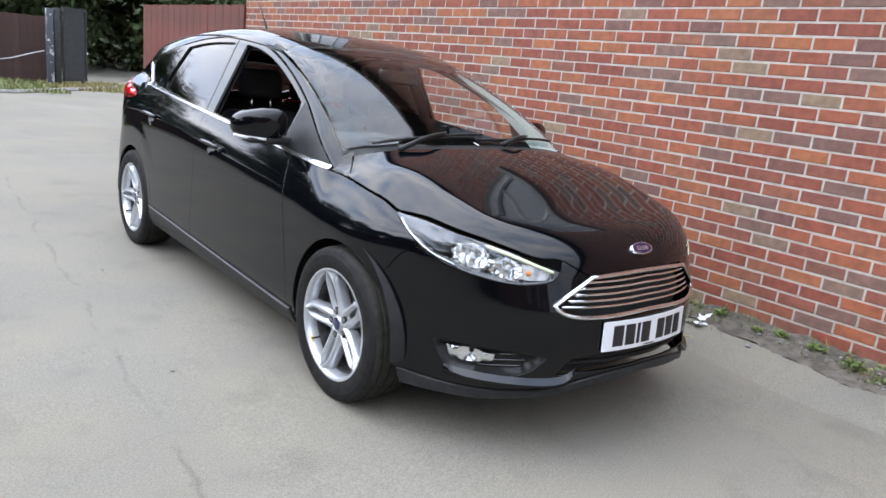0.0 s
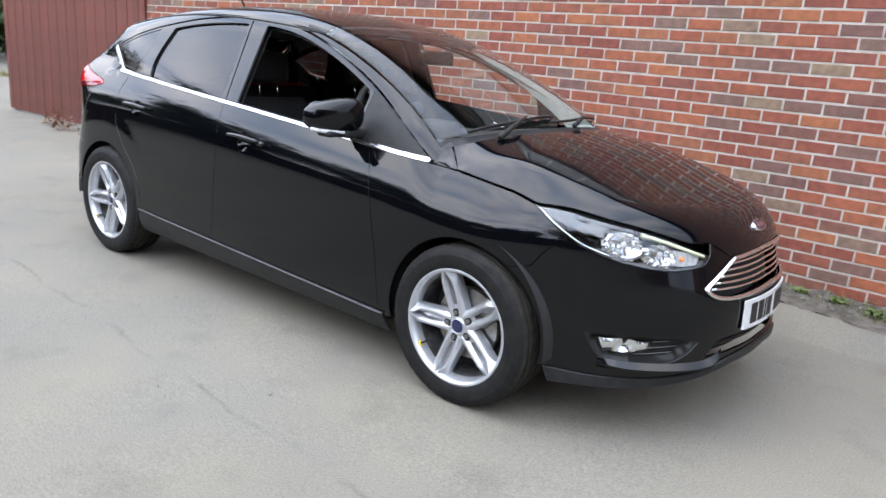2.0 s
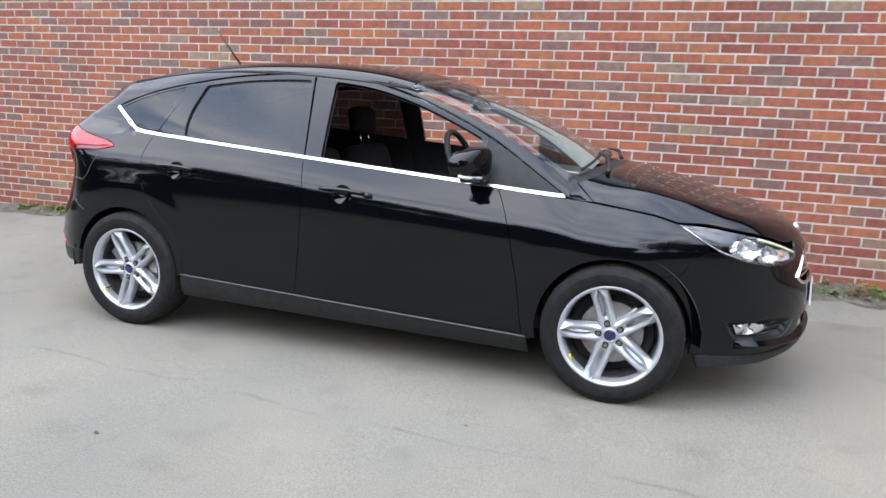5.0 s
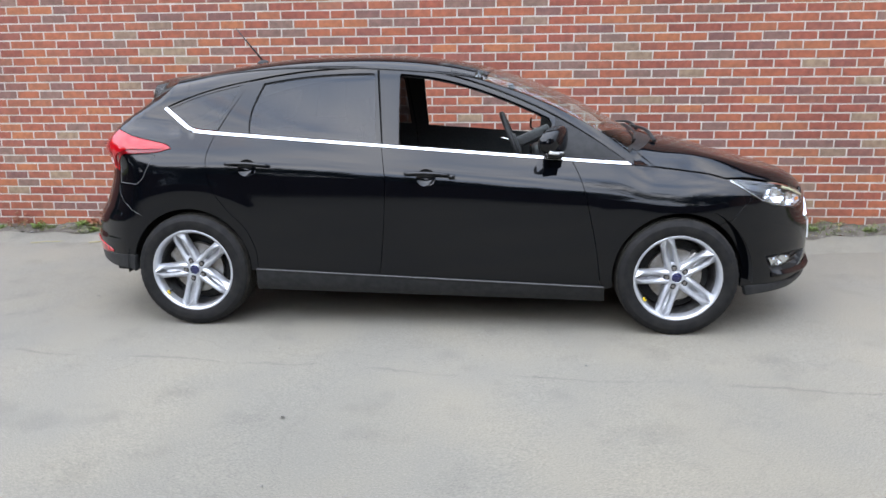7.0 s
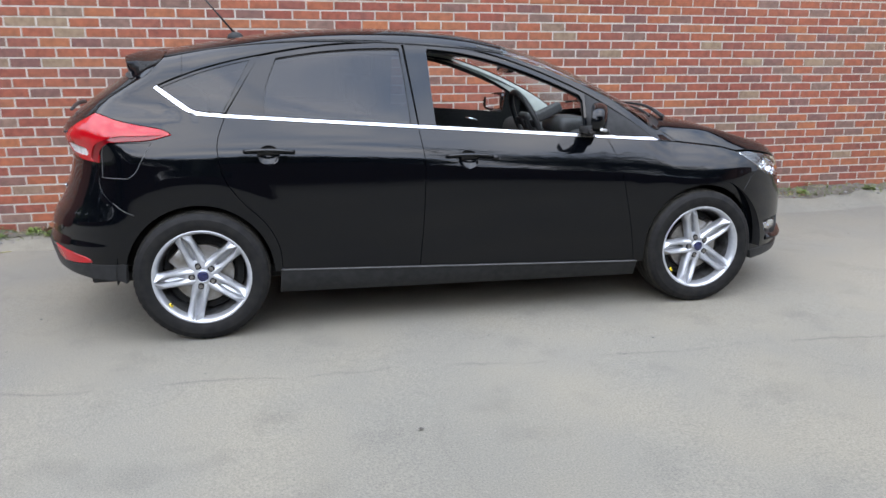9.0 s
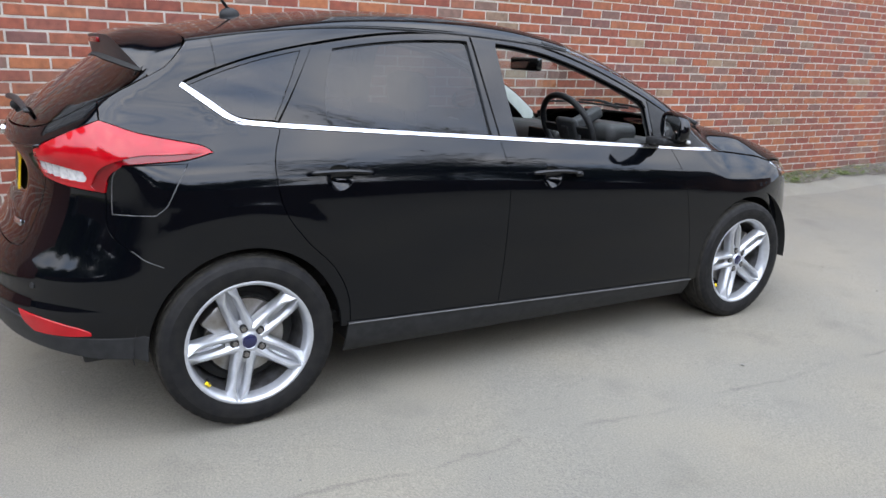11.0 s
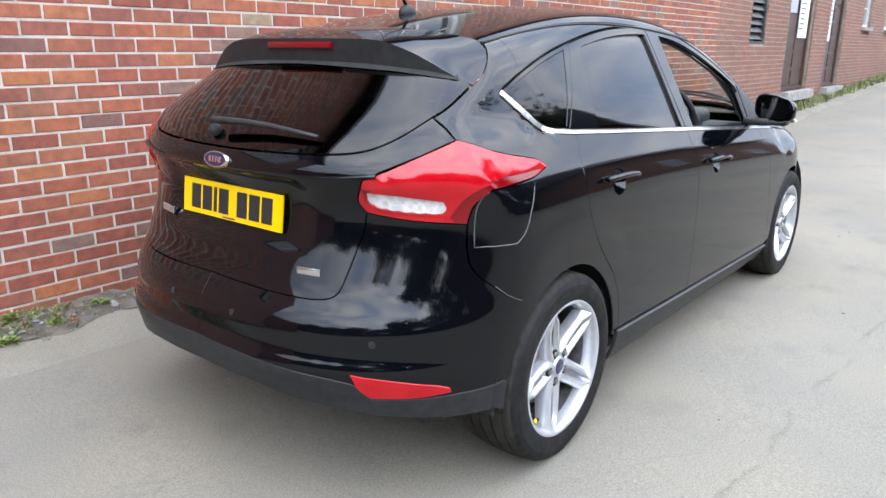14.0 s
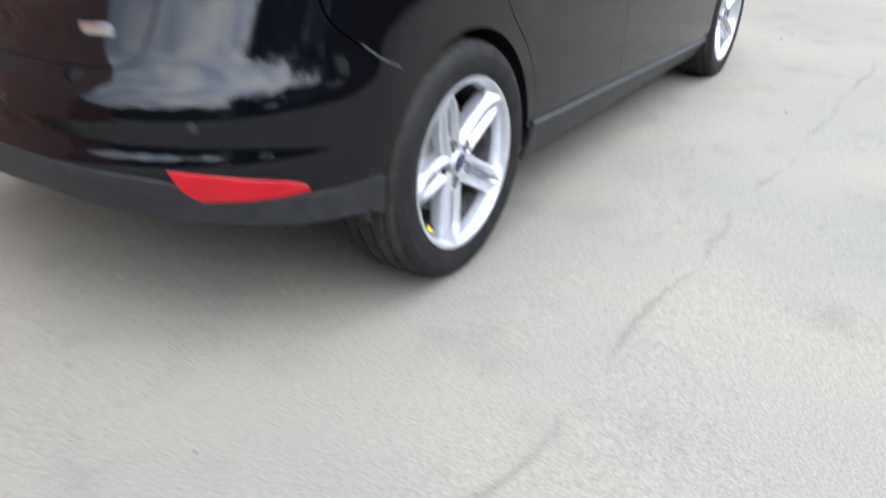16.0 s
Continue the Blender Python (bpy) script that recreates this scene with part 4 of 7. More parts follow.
def cast(p, d, far=1.6):
    """Where the lines p + t d, from outside at t = far to t = 0, first meet the body."""
    p, d = np.broadcast_arrays(np.asarray(p, float), np.asarray(d, float))
    ts = np.linspace(far, 0, 90)
    lo, hi = np.zeros(len(p)), np.full(len(p), far)
    done = np.zeros(len(p), bool)
    for n in range(1, len(ts)):
        q = p + d * ts[n]
        hit = (body(*q.T) <= 0) & ~done
        lo[hit], hi[hit] = ts[n], ts[n - 1]
        done |= hit
    for _ in range(22):
        mid = (lo + hi) / 2
        inside = body(*(p + d * mid[:, None]).T) <= 0
        lo, hi = np.where(inside, mid, lo), np.where(inside, hi, mid)
    return p + d * ((lo + hi) / 2)[:, None]


def on_wrap(uv):
    """The right flank unrolled: u runs along x, and round the corners to the middle of nose and tail; v is the height."""
    u, v = np.asarray(uv, float).T
    tf, tr = np.maximum(u - CENTRE_F, 0) / TURN_R, np.maximum(CENTRE_R - u, 0) / TURN_R
    p = np.stack([np.clip(u, CENTRE_R, CENTRE_F), 0 * u, v], 1)
    d = np.stack([np.sin(tf) - np.sin(tr), -np.cos(tf + tr), 0 * u], 1)
    return cast(p, d)


def to_wrap(p):
    x, y, z = np.asarray(p, float).T
    u = np.where(x > CENTRE_F, CENTRE_F + TURN_R * np.arctan2(x - CENTRE_F, -y), np.where(x < CENTRE_R, CENTRE_R - TURN_R * np.arctan2(CENTRE_R - x, -y), x))
    return np.stack([u, z], 1)


def on_top(uv):
    u, v = np.asarray(uv, float).T
    return cast(np.stack([u, v, 0 * u + 0.3], 1), (0, 0, 1.0))


def on_back(uv):
    """Seen from behind: u is y, v the height."""
    u, v = np.asarray(uv, float).T
    return cast(np.stack([0 * u - 0.9, u, v], 1), (-1.0, 0, 0))


def slope(p, e=0.003):
    g = np.stack([body(*(p + e * np.eye(3)[i]).T) - body(*(p - e * np.eye(3)[i]).T) for i in range(3)], 1)
    return g / np.linalg.norm(g, axis=1)[:, None]


# ---- panels cut from that surface ----
MID_F, MID_R = CENTRE_F + TURN_R * math.pi / 2, CENTRE_R - TURN_R * math.pi / 2


def on_axle(zc):
    """The body unrolled round a lengthwise axis at the height zc: u is x, v runs from the right flank (0) over the top."""
    def at(uv):
        u, v = np.asarray(uv, float).T
        t = v / TURN_R
        return cast(np.stack([u, 0 * u, 0 * u + zc], 1), np.stack([0 * u, -np.cos(t), np.sin(t)], 1))
    return at


def to_axle(p, zc):
    x, y, z = np.asarray(p, float).T
    return np.stack([x, TURN_R * np.arctan2(z - zc, -y)], 1)


def wrap_points(*uv):
    return on_wrap(np.array(uv, float))


def bend(pts, n=6):
    """A smooth open line through points."""
    p = np.asarray(pts, float)
    q = np.concatenate([[2 * p[0] - p[1]], p, [2 * p[-1] - p[-2]]])
    t = np.linspace(0, 1, n, endpoint=False)[:, None]
    out = [0.5 * (2 * q[i] + (q[i + 1] - q[i - 1]) * t + (2 * q[i - 1] - 5 * q[i] + 4 * q[i + 1] - q[i + 2]) * t**2 + (3 * q[i] - q[i - 1] - 3 * q[i + 1] + q[i + 2]) * t**3) for i in range(1, len(q) - 2)]
    return np.concatenate(out + [p[-1:]])


def ring(cx, cy, rx, ry, a0=0.0, a1=360.0, n=24):
    t = np.radians(np.linspace(a0, a1, n, endpoint=a1 - a0 < 359))
    return np.stack([cx + rx * np.cos(t), cy + ry * np.sin(t)], 1)


def chain(*some):
    """One outline out of several lines, with no point twice."""
    p = np.concatenate([np.asarray(s, float).reshape(-1, 2) for s in some])
    keep = np.linalg.norm(p - np.roll(p, 1, 0), axis=1) > 1e-4
    return p[keep]


def shrunk(poly, gap):
    a, b, c = np.roll(poly, 1, 0), poly, np.roll(poly, -1, 0)
    turn = np.sum(poly[:, 0] * np.roll(poly[:, 1], -1) - poly[:, 1] * np.roll(poly[:, 0], -1))
    e, f = b - a, c - b
    e, f = (k / np.maximum(np.linalg.norm(k, axis=1)[:, None], 1e-9) for k in (e, f))
    n = np.stack([-(e + f)[:, 1], (e + f)[:, 0]], 1)
    n /= np.maximum(np.linalg.norm(n, axis=1)[:, None], 0.35)
    return poly + np.sign(turn) * gap * n


def dense(poly, step):
    out = []
    for a, b in zip(poly, np.roll(poly, -1, 0)):
        k = max(1, int(np.ceil(np.linalg.norm(b - a) / step)))
        out.append(a + (b - a) * np.linspace(0, 1, k, endpoint=False)[:, None])
    return np.concatenate(out)


def inside(poly, p):
    a, b = poly, np.roll(poly, -1, 0)
    x, y = p[:, 0][:, None], p[:, 1][:, None]
    dy = np.where(np.abs(b[:, 1] - a[:, 1]) < 1e-12, 1e-12, b[:, 1] - a[:, 1])
    cross = ((a[:, 1] > y) != (b[:, 1] > y)) & (x < (b[:, 0] - a[:, 0]) * (y - a[:, 1]) / dy + a[:, 0])
    return cross.sum(1) % 2 == 1


def away(poly, p):
    a, d = poly[None], (np.roll(poly, -1, 0) - poly)[None]
    w = p[:, None] - a
    t = np.clip((w * d).sum(-1) / np.maximum((d * d).sum(-1), 1e-12), 0, 1)
    return np.linalg.norm(w - t[..., None] * d, axis=-1).min(1)


def cut(outer, holes=(), chart=on_wrap, gap=0.0018, depth=0.012, offset=0.0, step=0.03, sink=None, hole_gap=0.0):
    """A piece of the body's skin inside an outline: verts, triangles and normals, with a rim turned in by depth.
    sink: how far each point of the piece lies under the skin, from its place on the chart."""
    outer = dense(shrunk(np.asarray(outer, float), gap), step * 0.75)
    holes = [dense(shrunk(np.asarray(h, float), -hole_gap), step * 0.6) for h in holes]
    lo, hi = outer.min(0), outer.max(0)
    gx, gy = np.meshgrid(np.arange(lo[0] + step / 2, hi[0], step), np.arange(lo[1] + step / 2, hi[1], step))
    gx[1::2] += step / 2
    g = np.stack([gx.ravel(), gy.ravel()], 1)
    g = g[inside(outer, g)]
    for poly in (outer, *holes):
        if len(g):
            g = g[away(poly, g) > 0.4 * step]
    for h in holes:
        if len(g):
            g = g[~inside(h, g)]
    loops = [outer, *holes]
    pts, edges, n = [], [], 0
    for poly in loops:
        pts.append(poly)
        edges += [(n + i, n + (i + 1) % len(poly)) for i in range(len(poly))]
        n += len(poly)
    pts = np.concatenate(pts + [g])
    from_cdt = delaunay_2d_cdt([Vector(p) for p in pts], edges, [], 0, 1e-6)
    uv = np.array([tuple(p) for p in from_cdt[0]])
    tri = np.array([tuple(f) for f in from_cdt[2]])
    mid = uv[tri].mean(1)
    keep = inside(outer, mid)
    for h in holes:
        keep &= ~inside(h, mid)
    tri = tri[keep]
    p = chart(uv)
    nrm = slope(p)
    if sink is not None:
        p = p - nrm * np.asarray(sink(uv))[:, None]
        e = 0.004
        du, dv = ((chart(uv + d) - slope(chart(uv + d)) * np.asarray(sink(uv + d))[:, None]) - p for d in ((e, 0), (0, e)))
        k = np.cross(du, dv)
        k *= np.sign((k * nrm).sum(1))[:, None]
        nrm = k / np.maximum(np.linalg.norm(k, axis=1)[:, None], 1e-9)
    p = p + nrm * offset
    a, b, c = p[tri[:, 0]], p[tri[:, 1]], p[tri[:, 2]]
    flip = (np.cross(b - a, c - a) * nrm[tri].sum(1)).sum(1) < 0
    tri[flip] = tri[flip][:, [0, 2, 1]]
    faces = [tuple(t) for t in tri]
    if depth:
        count = {}
        for t in faces:
            for i in range(3):
                count[(t[i], t[(i + 1) % 3])] = 1
        rim = [e for e in count if (e[1], e[0]) not in count]
        vs, ns, extra = [], [], []
        for i, j in rim:
            out = np.cross(p[j] - p[i], nrm[i])
            out /= max(np.linalg.norm(out), 1e-9)
            k = len(p) + len(vs)
            vs += [p[i], p[j], p[j] - nrm[j] * depth, p[i] - nrm[i] * depth]
            ns += [out * 0.8 + nrm[i] * 0.6, out * 0.8 + nrm[j] * 0.6, out, out]
            extra.append((k + 1, k, k + 3, k + 2))
        if vs:
            p, nrm = np.concatenate([p, vs]), np.concatenate([nrm, ns])
            faces += extra
    return p, faces, nrm


def mirrored(piece):
    p, f, n = piece
    s = np.array([1, -1, 1.0])
    return p * s, [tuple(reversed(t)) for t in f], n * s


def both_halves(piece):
    a, b = piece, mirrored(piece)
    return np.concatenate([a[0], b[0]]), a[1] + [tuple(i + len(a[0]) for i in t) for t in b[1]], np.concatenate([a[2], b[2]])


def skin(name, piece, material, parent, label=""):
    return part(name, mesh_of(name, piece[0], piece[1], material, normals=piece[2]), parent, label)


car = tagged(new("car"), "glossy black five-door hatchback parked beside the brick wall", "car")

# shut lines and outlines, as heights over the length
SHUT_A = bend([(0.752, 0.945), (0.795, 0.86), (0.83, 0.763), (0.868, 0.60), (0.893, 0.48), (0.925, 0.267)])
SHUT_B = bend([(-0.252, 1.004), (-0.236, 0.90), (-0.228, 0.80), (-0.240, 0.55), (-0.262, 0.317)])
SHUT_C = bend([(-1.172, 1.068), (-1.206, 0.98), (-1.212, 0.90), (-1.185, 0.78), (-1.105, 0.665), (-1.010, 0.565), (-0.955, 0.45), (-0.945, 0.341)])
SILL = lambda x: 0.303 - 0.0372 * x
ARCH_F = lambda a0, a1: ring(AXLE, 0.325, ARCH_R, ARCH_R, a0, a1, 40)
ARCH_B = lambda a0, a1: ring(-AXLE, 0.325, ARCH_R, ARCH_R, a0, a1, 40)
belt_low = lambda a, b, n=24: np.stack([np.linspace(a, b, n), belt(np.linspace(a, b, n)) - 0.006], 1)
belt_high = lambda a, b, n=24: np.stack([np.linspace(a, b, n), belt(np.linspace(a, b, n)) + 0.007], 1)
rail_line = lambda a, b, d=0.0, n=30: np.stack([np.linspace(a, b, n), rail(np.linspace(a, b, n)) - d], 1)
sill_line = lambda a, b, n=12: np.stack([np.linspace(a, b, n), SILL(np.linspace(a, b, n))], 1)
HEAD_TOP = [(1.560, 0.833), (1.684, 0.826), (1.820, 0.800), (1.892, 0.786), (1.989, 0.762), (2.073, 0.735), (2.165, 0.710)]
HEAD_LOW = [(2.165, 0.710), (2.137, 0.675), (2.052, 0.658), (1.981, 0.657), (1.897, 0.669), (1.822, 0.689), (1.754, 0.717), (1.690, 0.757), (1.560, 0.833)]
BONNET_EDGE = [(2.310, 0.692), (2.276, 0.703), (2.165, 0.748), (2.073, 0.752), (1.989, 0.772), (1.892, 0.796), (1.820, 0.810), (1.684, 0.835), (1.560, 0.838)]
TAIL_LAMP = [(-1.412, 0.992), (-1.452, 1.016), (-1.580, 1.043), (-1.655, 1.062), (-1.735, 1.093), (-1.810, 1.055), (-1.940, 0.986), (-1.940, 0.930), (-1.917, 0.894), (-1.842, 0.879), (-1.735, 0.868), (-1.722, 0.925), (-1.692, 0.960), (-1.600, 0.965), (-1.504, 0.970)]
LAMP_UP = bend(TAIL_LAMP[:5])
LAMP_IN = chain(TAIL_LAMP[4:7], bend(TAIL_LAMP[6:9]))
LAMP_LOW = bend(TAIL_LAMP[8:11])
LAMP_FRONT = chain(bend(TAIL_LAMP[10:13]), bend(TAIL_LAMP[12:] + TAIL_LAMP[:1]))

HATCH_SIDE = chain([(-1.735, 1.093), (-1.734, 1.120)], bend([(-1.733, 1.147), (-1.660, 1.184), (-1.575, 1.229)]))

# front wing
wing = chain(SHUT_A, [(0.955, 0.25)], ARCH_F(191, 55), bend([(1.602, 0.628), (1.645, 0.69), (1.705, 0.733)]), [(1.690, 0.757)], [(1.560, 0.833)], bend([(1.466, 0.858), (1.359, 0.873), (1.190, 0.893), (1.075, 0.905)]), belt_low(1.06, 0.76, 10))
wing = cut(wing)
for side, piece in (("right", wing), ("left", mirrored(wing))):
    skin("front_wing", piece, PAINT, car)

# doors
HANDLES = ((-0.003, 0.851), (-0.978, 0.899))


def door_parts(right, which):
    flip = (lambda p: p) if right else mirrored
    hx, hz = HANDLES[which]
    bowl = ring(hx - 0.004, hz - 0.008, 0.052, 0.046)
    if which == 0:
        lower = chain(belt_low(-0.252, 0.752), SHUT_A, sill_line(0.925, -0.262), SHUT_B[::-1])
        over = chain(belt_high(-0.246, 0.775), rail_line(0.775, -0.292, 0.006), [(-0.288, 1.40)])
        hole = chain(bend([(-0.160, 1.016), (-0.168, 1.20), (-0.172, 1.372)]), rail_line(-0.165, 0.640, 0.030), [(0.655, 1.118), (0.645, 0.962)], belt_high(0.63, -0.158) + (0, 0.006))
    else:
        lower = chain(belt_low(-1.172, -0.252), SHUT_B, sill_line(-0.262, -0.945), SHUT_C[::-1])
        over = chain(belt_high(-1.170, -0.252), [(-0.297, 1.40)], rail_line(-0.30, -1.005, 0.006))
        hole = chain(bend([(-0.285, 1.020), (-0.296, 1.20), (-0.312, 1.384)]), rail_line(-0.33, -0.925, 0.030), bend([(-0.935, 1.318), (-0.978, 1.21), (-0.992, 1.13), (-0.990, 1.074)]), belt_high(-0.98, -0.287) + (0, 0.004))
    door = skin("front_door" if which == 0 else "rear_door", flip(cut(lower, [bowl])), PAINT, car)
    skin("door_handle_cup", flip(cut(bowl, gap=0, depth=0, step=0.012, sink=lambda uv: 0.030 * np.clip(1 - ((uv[:, 0] - hx + 0.004) / 0.053) ** 2 - ((uv[:, 1] - hz + 0.008) / 0.047) ** 2, 0, 1))), PAINT, door)
    skin("window_surround", flip(cut(over, [hole], depth=0.02, step=0.025)), PAINT, door, "gloss black window surround")
    skin("inner_surround", flip(cut(over, [hole], depth=0.0, step=0.03, offset=-0.035)), DASH, door)
    if which == 1:
        skin("window_glass", flip(cut(hole, gap=-0.004, depth=0.0, offset=-0.012, step=0.05)), TINT, door, "dark privacy glass")
    else:
        sail = chain(belt_high(0.655, 1.040), bend([(1.045, 0.925), (0.90, 1.022), (0.775, 1.098), (0.672, 1.150)]))
        skin("mirror_base_panel", flip(cut(sail, depth=0.006, offset=0.003, step=0.03)), SATIN, door, "satin black triangular mirror base panel")
    post = [(-0.280, 1.00), (-0.305, 1.395), (-0.185, 1.385), (-0.175, 1.00)] if which == 0 else [(-1.185, 1.06), (-1.05, 1.33), (-0.95, 1.335), (-1.0, 1.06)]
    skin("pillar_cover", flip(cut(np.array(post), gap=0, depth=0.0, offset=-0.024, step=0.05)), DARK, door)
    # pull handle
    z0 = hz + 0.006
    xs = np.linspace(-0.115, 0.115, 15)
    path = wrap_points(*[(hx + d, z0 - 0.035 * d + 0.004 * np.cos(d / 0.075)) for d in xs])
    path = path + slope(path) * (0.006 + 0.026 * np.clip(1 - (xs / 0.118) ** 2, 0, 1) ** 0.35)[:, None]
    v, f = tube(path, 0.0125, 10, flat=0.75)
    v = v if right else v * (1, -1, 1)
    part("door_handle", mesh_of("door_handle", v, f if right else [q[::-1] for q in f], PAINT, smooth=True), door, "gloss black pull handle")
    if which == 0:
        v, f = tube(wrap_points((hx + 0.118, z0 - 0.006), (hx + 0.150, z0 - 0.008)) + (0, -0.012, 0), 0.013, 12)
        part("lock_cover", mesh_of("lock_cover", v if right else v * (1, -1, 1), f, PAINT, smooth=True), door)
    # inner trim
    trim = chain(belt_low(*((-0.25, 0.75) if which == 0 else (-1.17, -0.255))), (SHUT_A if which == 0 else SHUT_B), sill_line(*((0.925, -0.262) if which == 0 else (-0.262, -0.945))), (SHUT_B[::-1] if which == 0 else SHUT_C[::-1]))
    a, b = (-0.25, 0.75) if which == 0 else (-1.17, -0.255)
    lift = 0.005 if right else 0.045
    skin("belt_trim", flip(cut(chain(belt_low(a, b) - (0, 0.05), (belt_high(a, b) + (0, lift))[::-1]), gap=0, depth=0, offset=-0.03, step=0.06)), DASH, door)
    skin("door_trim", flip(cut(trim, depth=0, offset=-0.075, step=0.08)), DASH, door)
    if which == 0 and not right:
        v, f = tube([(0.455, 0.662, 0.925), (0.425, 0.655, 0.934), (0.385, 0.652, 0.944), (0.360, 0.662, 0.948)], (0.007, 0.010, 0.010, 0.007), 10, flat=0.7)
        part("inner_handle", mesh_of("inner_handle", v, f, CHROME, smooth=True), door, "chrome inner door handle")
    return door


for right in (True, False):
    for which in (0, 1):
        door_parts(right, which)

# bright waist strip
strip_line = chain(belt_low(1.068, -1.19, 40) + (0, 0.0), bend([(-1.19, 1.066), (-1.29, 1.075), (-1.345, 1.093), (-1.40, 1.131), (-1.488, 1.199)], 5))
strip_top = chain(belt_high(1.050, -1.19, 40), bend([(-1.19, 1.080), (-1.28, 1.088), (-1.33, 1.104), (-1.38, 1.141), (-1.476, 1.210)], 5))
strip_piece = cut(chain(strip_line, strip_top[::-1]), gap=0, depth=0.010, offset=0.005, step=0.022)
for piece in (strip_piece, mirrored(strip_piece)):
    skin("waist_strip", piece, STRIP, car, "bright aluminium strip under the side windows")

# quarter panel with its small window
SEAM = lambda x: 0.575 + 0.10 * np.maximum(x - 0.22, 0) + 0.055 * np.maximum(x - 0.22, 0) ** 2
seam_pts = on_top(np.stack([np.linspace(-1.36, -1.44, 3), -SEAM(np.linspace(-1.36, -1.44, 3))], 1))
light_low = bend([(-1.190, 1.086), (-1.285, 1.094), (-1.335, 1.110), (-1.385, 1.147), (-1.468, 1.205)])
quarter_glass = chain(light_low, rail_line(-1.455, -1.045, 0.016), bend([(-1.052, 1.325), (-1.115, 1.21), (-1.182, 1.088)]))
quarter_outer = chain(SHUT_C[2:], [(-0.952, 0.325)], ARCH_B(0, 137), bend([(-1.600, 0.63), (-1.68, 0.675), (-1.735, 0.75), (-1.735, 0.868)]), LAMP_FRONT, LAMP_UP, HATCH_SIDE, bend([(-1.575, 1.229), (-1.515, 1.266), (-1.44, float(seam_pts[-1, 2]))]), to_wrap(seam_pts)[::-1], rail_line(-1.36, -1.47, -0.002, 8), strip_line[-21:][::-1], SHUT_C[:3])
FUEL = chain(bend([(-1.500, 0.960), (-1.545, 0.885), (-1.575, 0.830), (-1.612, 0.800)]), [(-1.725, 0.803)], bend([(-1.722, 0.87), (-1.715, 0.93), (-1.690, 0.956), (-1.60, 0.960)]))
quarter_right, quarter_left = cut(quarter_outer, [FUEL], step=0.028, hole_gap=0.0015), mirrored(cut(quarter_outer, step=0.04))
skin("quarter_panel", quarter_right, PAINT, car)
skin("quarter_panel", quarter_left, PAINT, car)
flap = skin("fuel_flap", cut(FUEL, gap=0.002), PAINT, car, "black fuel filler flap")
seam = on_wrap(dense(FUEL, 0.02))
seam = seam[seam[:, 2] < 0.955]
seam = np.roll(seam, -int(np.argmax(np.linalg.norm(seam - np.roll(seam, 1, 0), axis=1))), axis=0)
# a thin grey line drawn as the highlight on the flap's edge
v, f = tube(seam - slope(seam) * 0.0005, 0.0019, 6)
part("flap_edge", mesh_of("flap_edge", v, f, EDGE_GLINT, smooth=True), flap, "pale line round the filler flap for the light its edge catches")
for flip in (lambda p: p, mirrored):
    skin("quarter_window", flip(cut(quarter_glass, gap=0.002, depth=0.004, offset=-0.004)), TINT, car, "dark privacy glass quarter window")
    frame_band = chain(rail_line(-1.49, -1.005, 0.004), bend([(-1.008, 1.338), (-1.09, 1.21), (-1.172, 1.085)]), light_low)
    skin("quarter_window_surround", flip(cut(frame_band, [shrunk(quarter_glass, 0.0)], gap=0.001, depth=0.01, offset=-0.001)), PAINT, car)

# side frame: windscreen pillar and roof edge
AX = on_axle(0.9)
low3 = on_wrap(chain(rail_line(-1.36, 1.0, -0.002, 60), [(1.062, 0.918), (1.085, 0.908)], bend([(1.190, 0.897), (1.13, 0.945), (1.085, 0.983)])))
seam_x = np.linspace(1.07, -1.36, 60)
seam3 = on_top(np.stack([seam_x, -SEAM(seam_x)], 1))
frame_piece = cut(chain(to_axle(low3, 0.9), to_axle(seam3, 0.9)), chart=AX, gap=0.0005, depth=0.012, step=0.026)
inner_frame = cut(chain(to_axle(low3, 0.9), to_axle(seam3, 0.9)), chart=AX, gap=0.0, depth=0.0, step=0.05, offset=-0.045)
for flip in (lambda p: p, mirrored):
    skin("side_frame", flip(frame_piece), PAINT, car)
    skin("rail_cover", flip(cut(chain(rail_line(-1.47, 0.25, 0.034), rail_line(-1.47, 0.25, -0.014)[::-1]), gap=0, depth=0, offset=-0.026, step=0.05)), DARK, car)
    skin("pillar_trim", flip(inner_frame), LINING, car, "pale cloth pillar trim")
    pillar_run = np.linspace(1.04, 0.22, 24)
    edge = on_top(np.stack([pillar_run, -SEAM(pillar_run) + 0.004], 1)) - (0, 0, 0.012)
    wide = np.linspace(1.0, 0.10, 24)[:, None]
    rows3 = [edge, edge + wide * (-0.020, 0.034, -0.028), edge + wide * (-0.070, 0.040, -0.075)]
    v = np.stack(rows3, 1).reshape(-1, 3)
    f = [(i * 3 + j, i * 3 + j + 1, i * 3 + j + 4, i * 3 + j + 3) for i in range(23) for j in range(2)]
    s = flip((np.array([[0.0, 1, 0]]), [], np.array([[0.0, 1, 0]])))[0][0, 1]
    part("pillar_lining", mesh_of("pillar_lining", v * (1, s, 1), f, LINING, smooth=True), car, "pale moulded windscreen pillar lining")

# sills
sill = cut(chain(sill_line(0.945, -0.955), [(-0.965, 0.215), (0.955, 0.175)]), offset=0.007, step=0.04)
for piece in (sill, mirrored(sill)):
    skin("sill", piece, SATIN, car, "satin black sill")

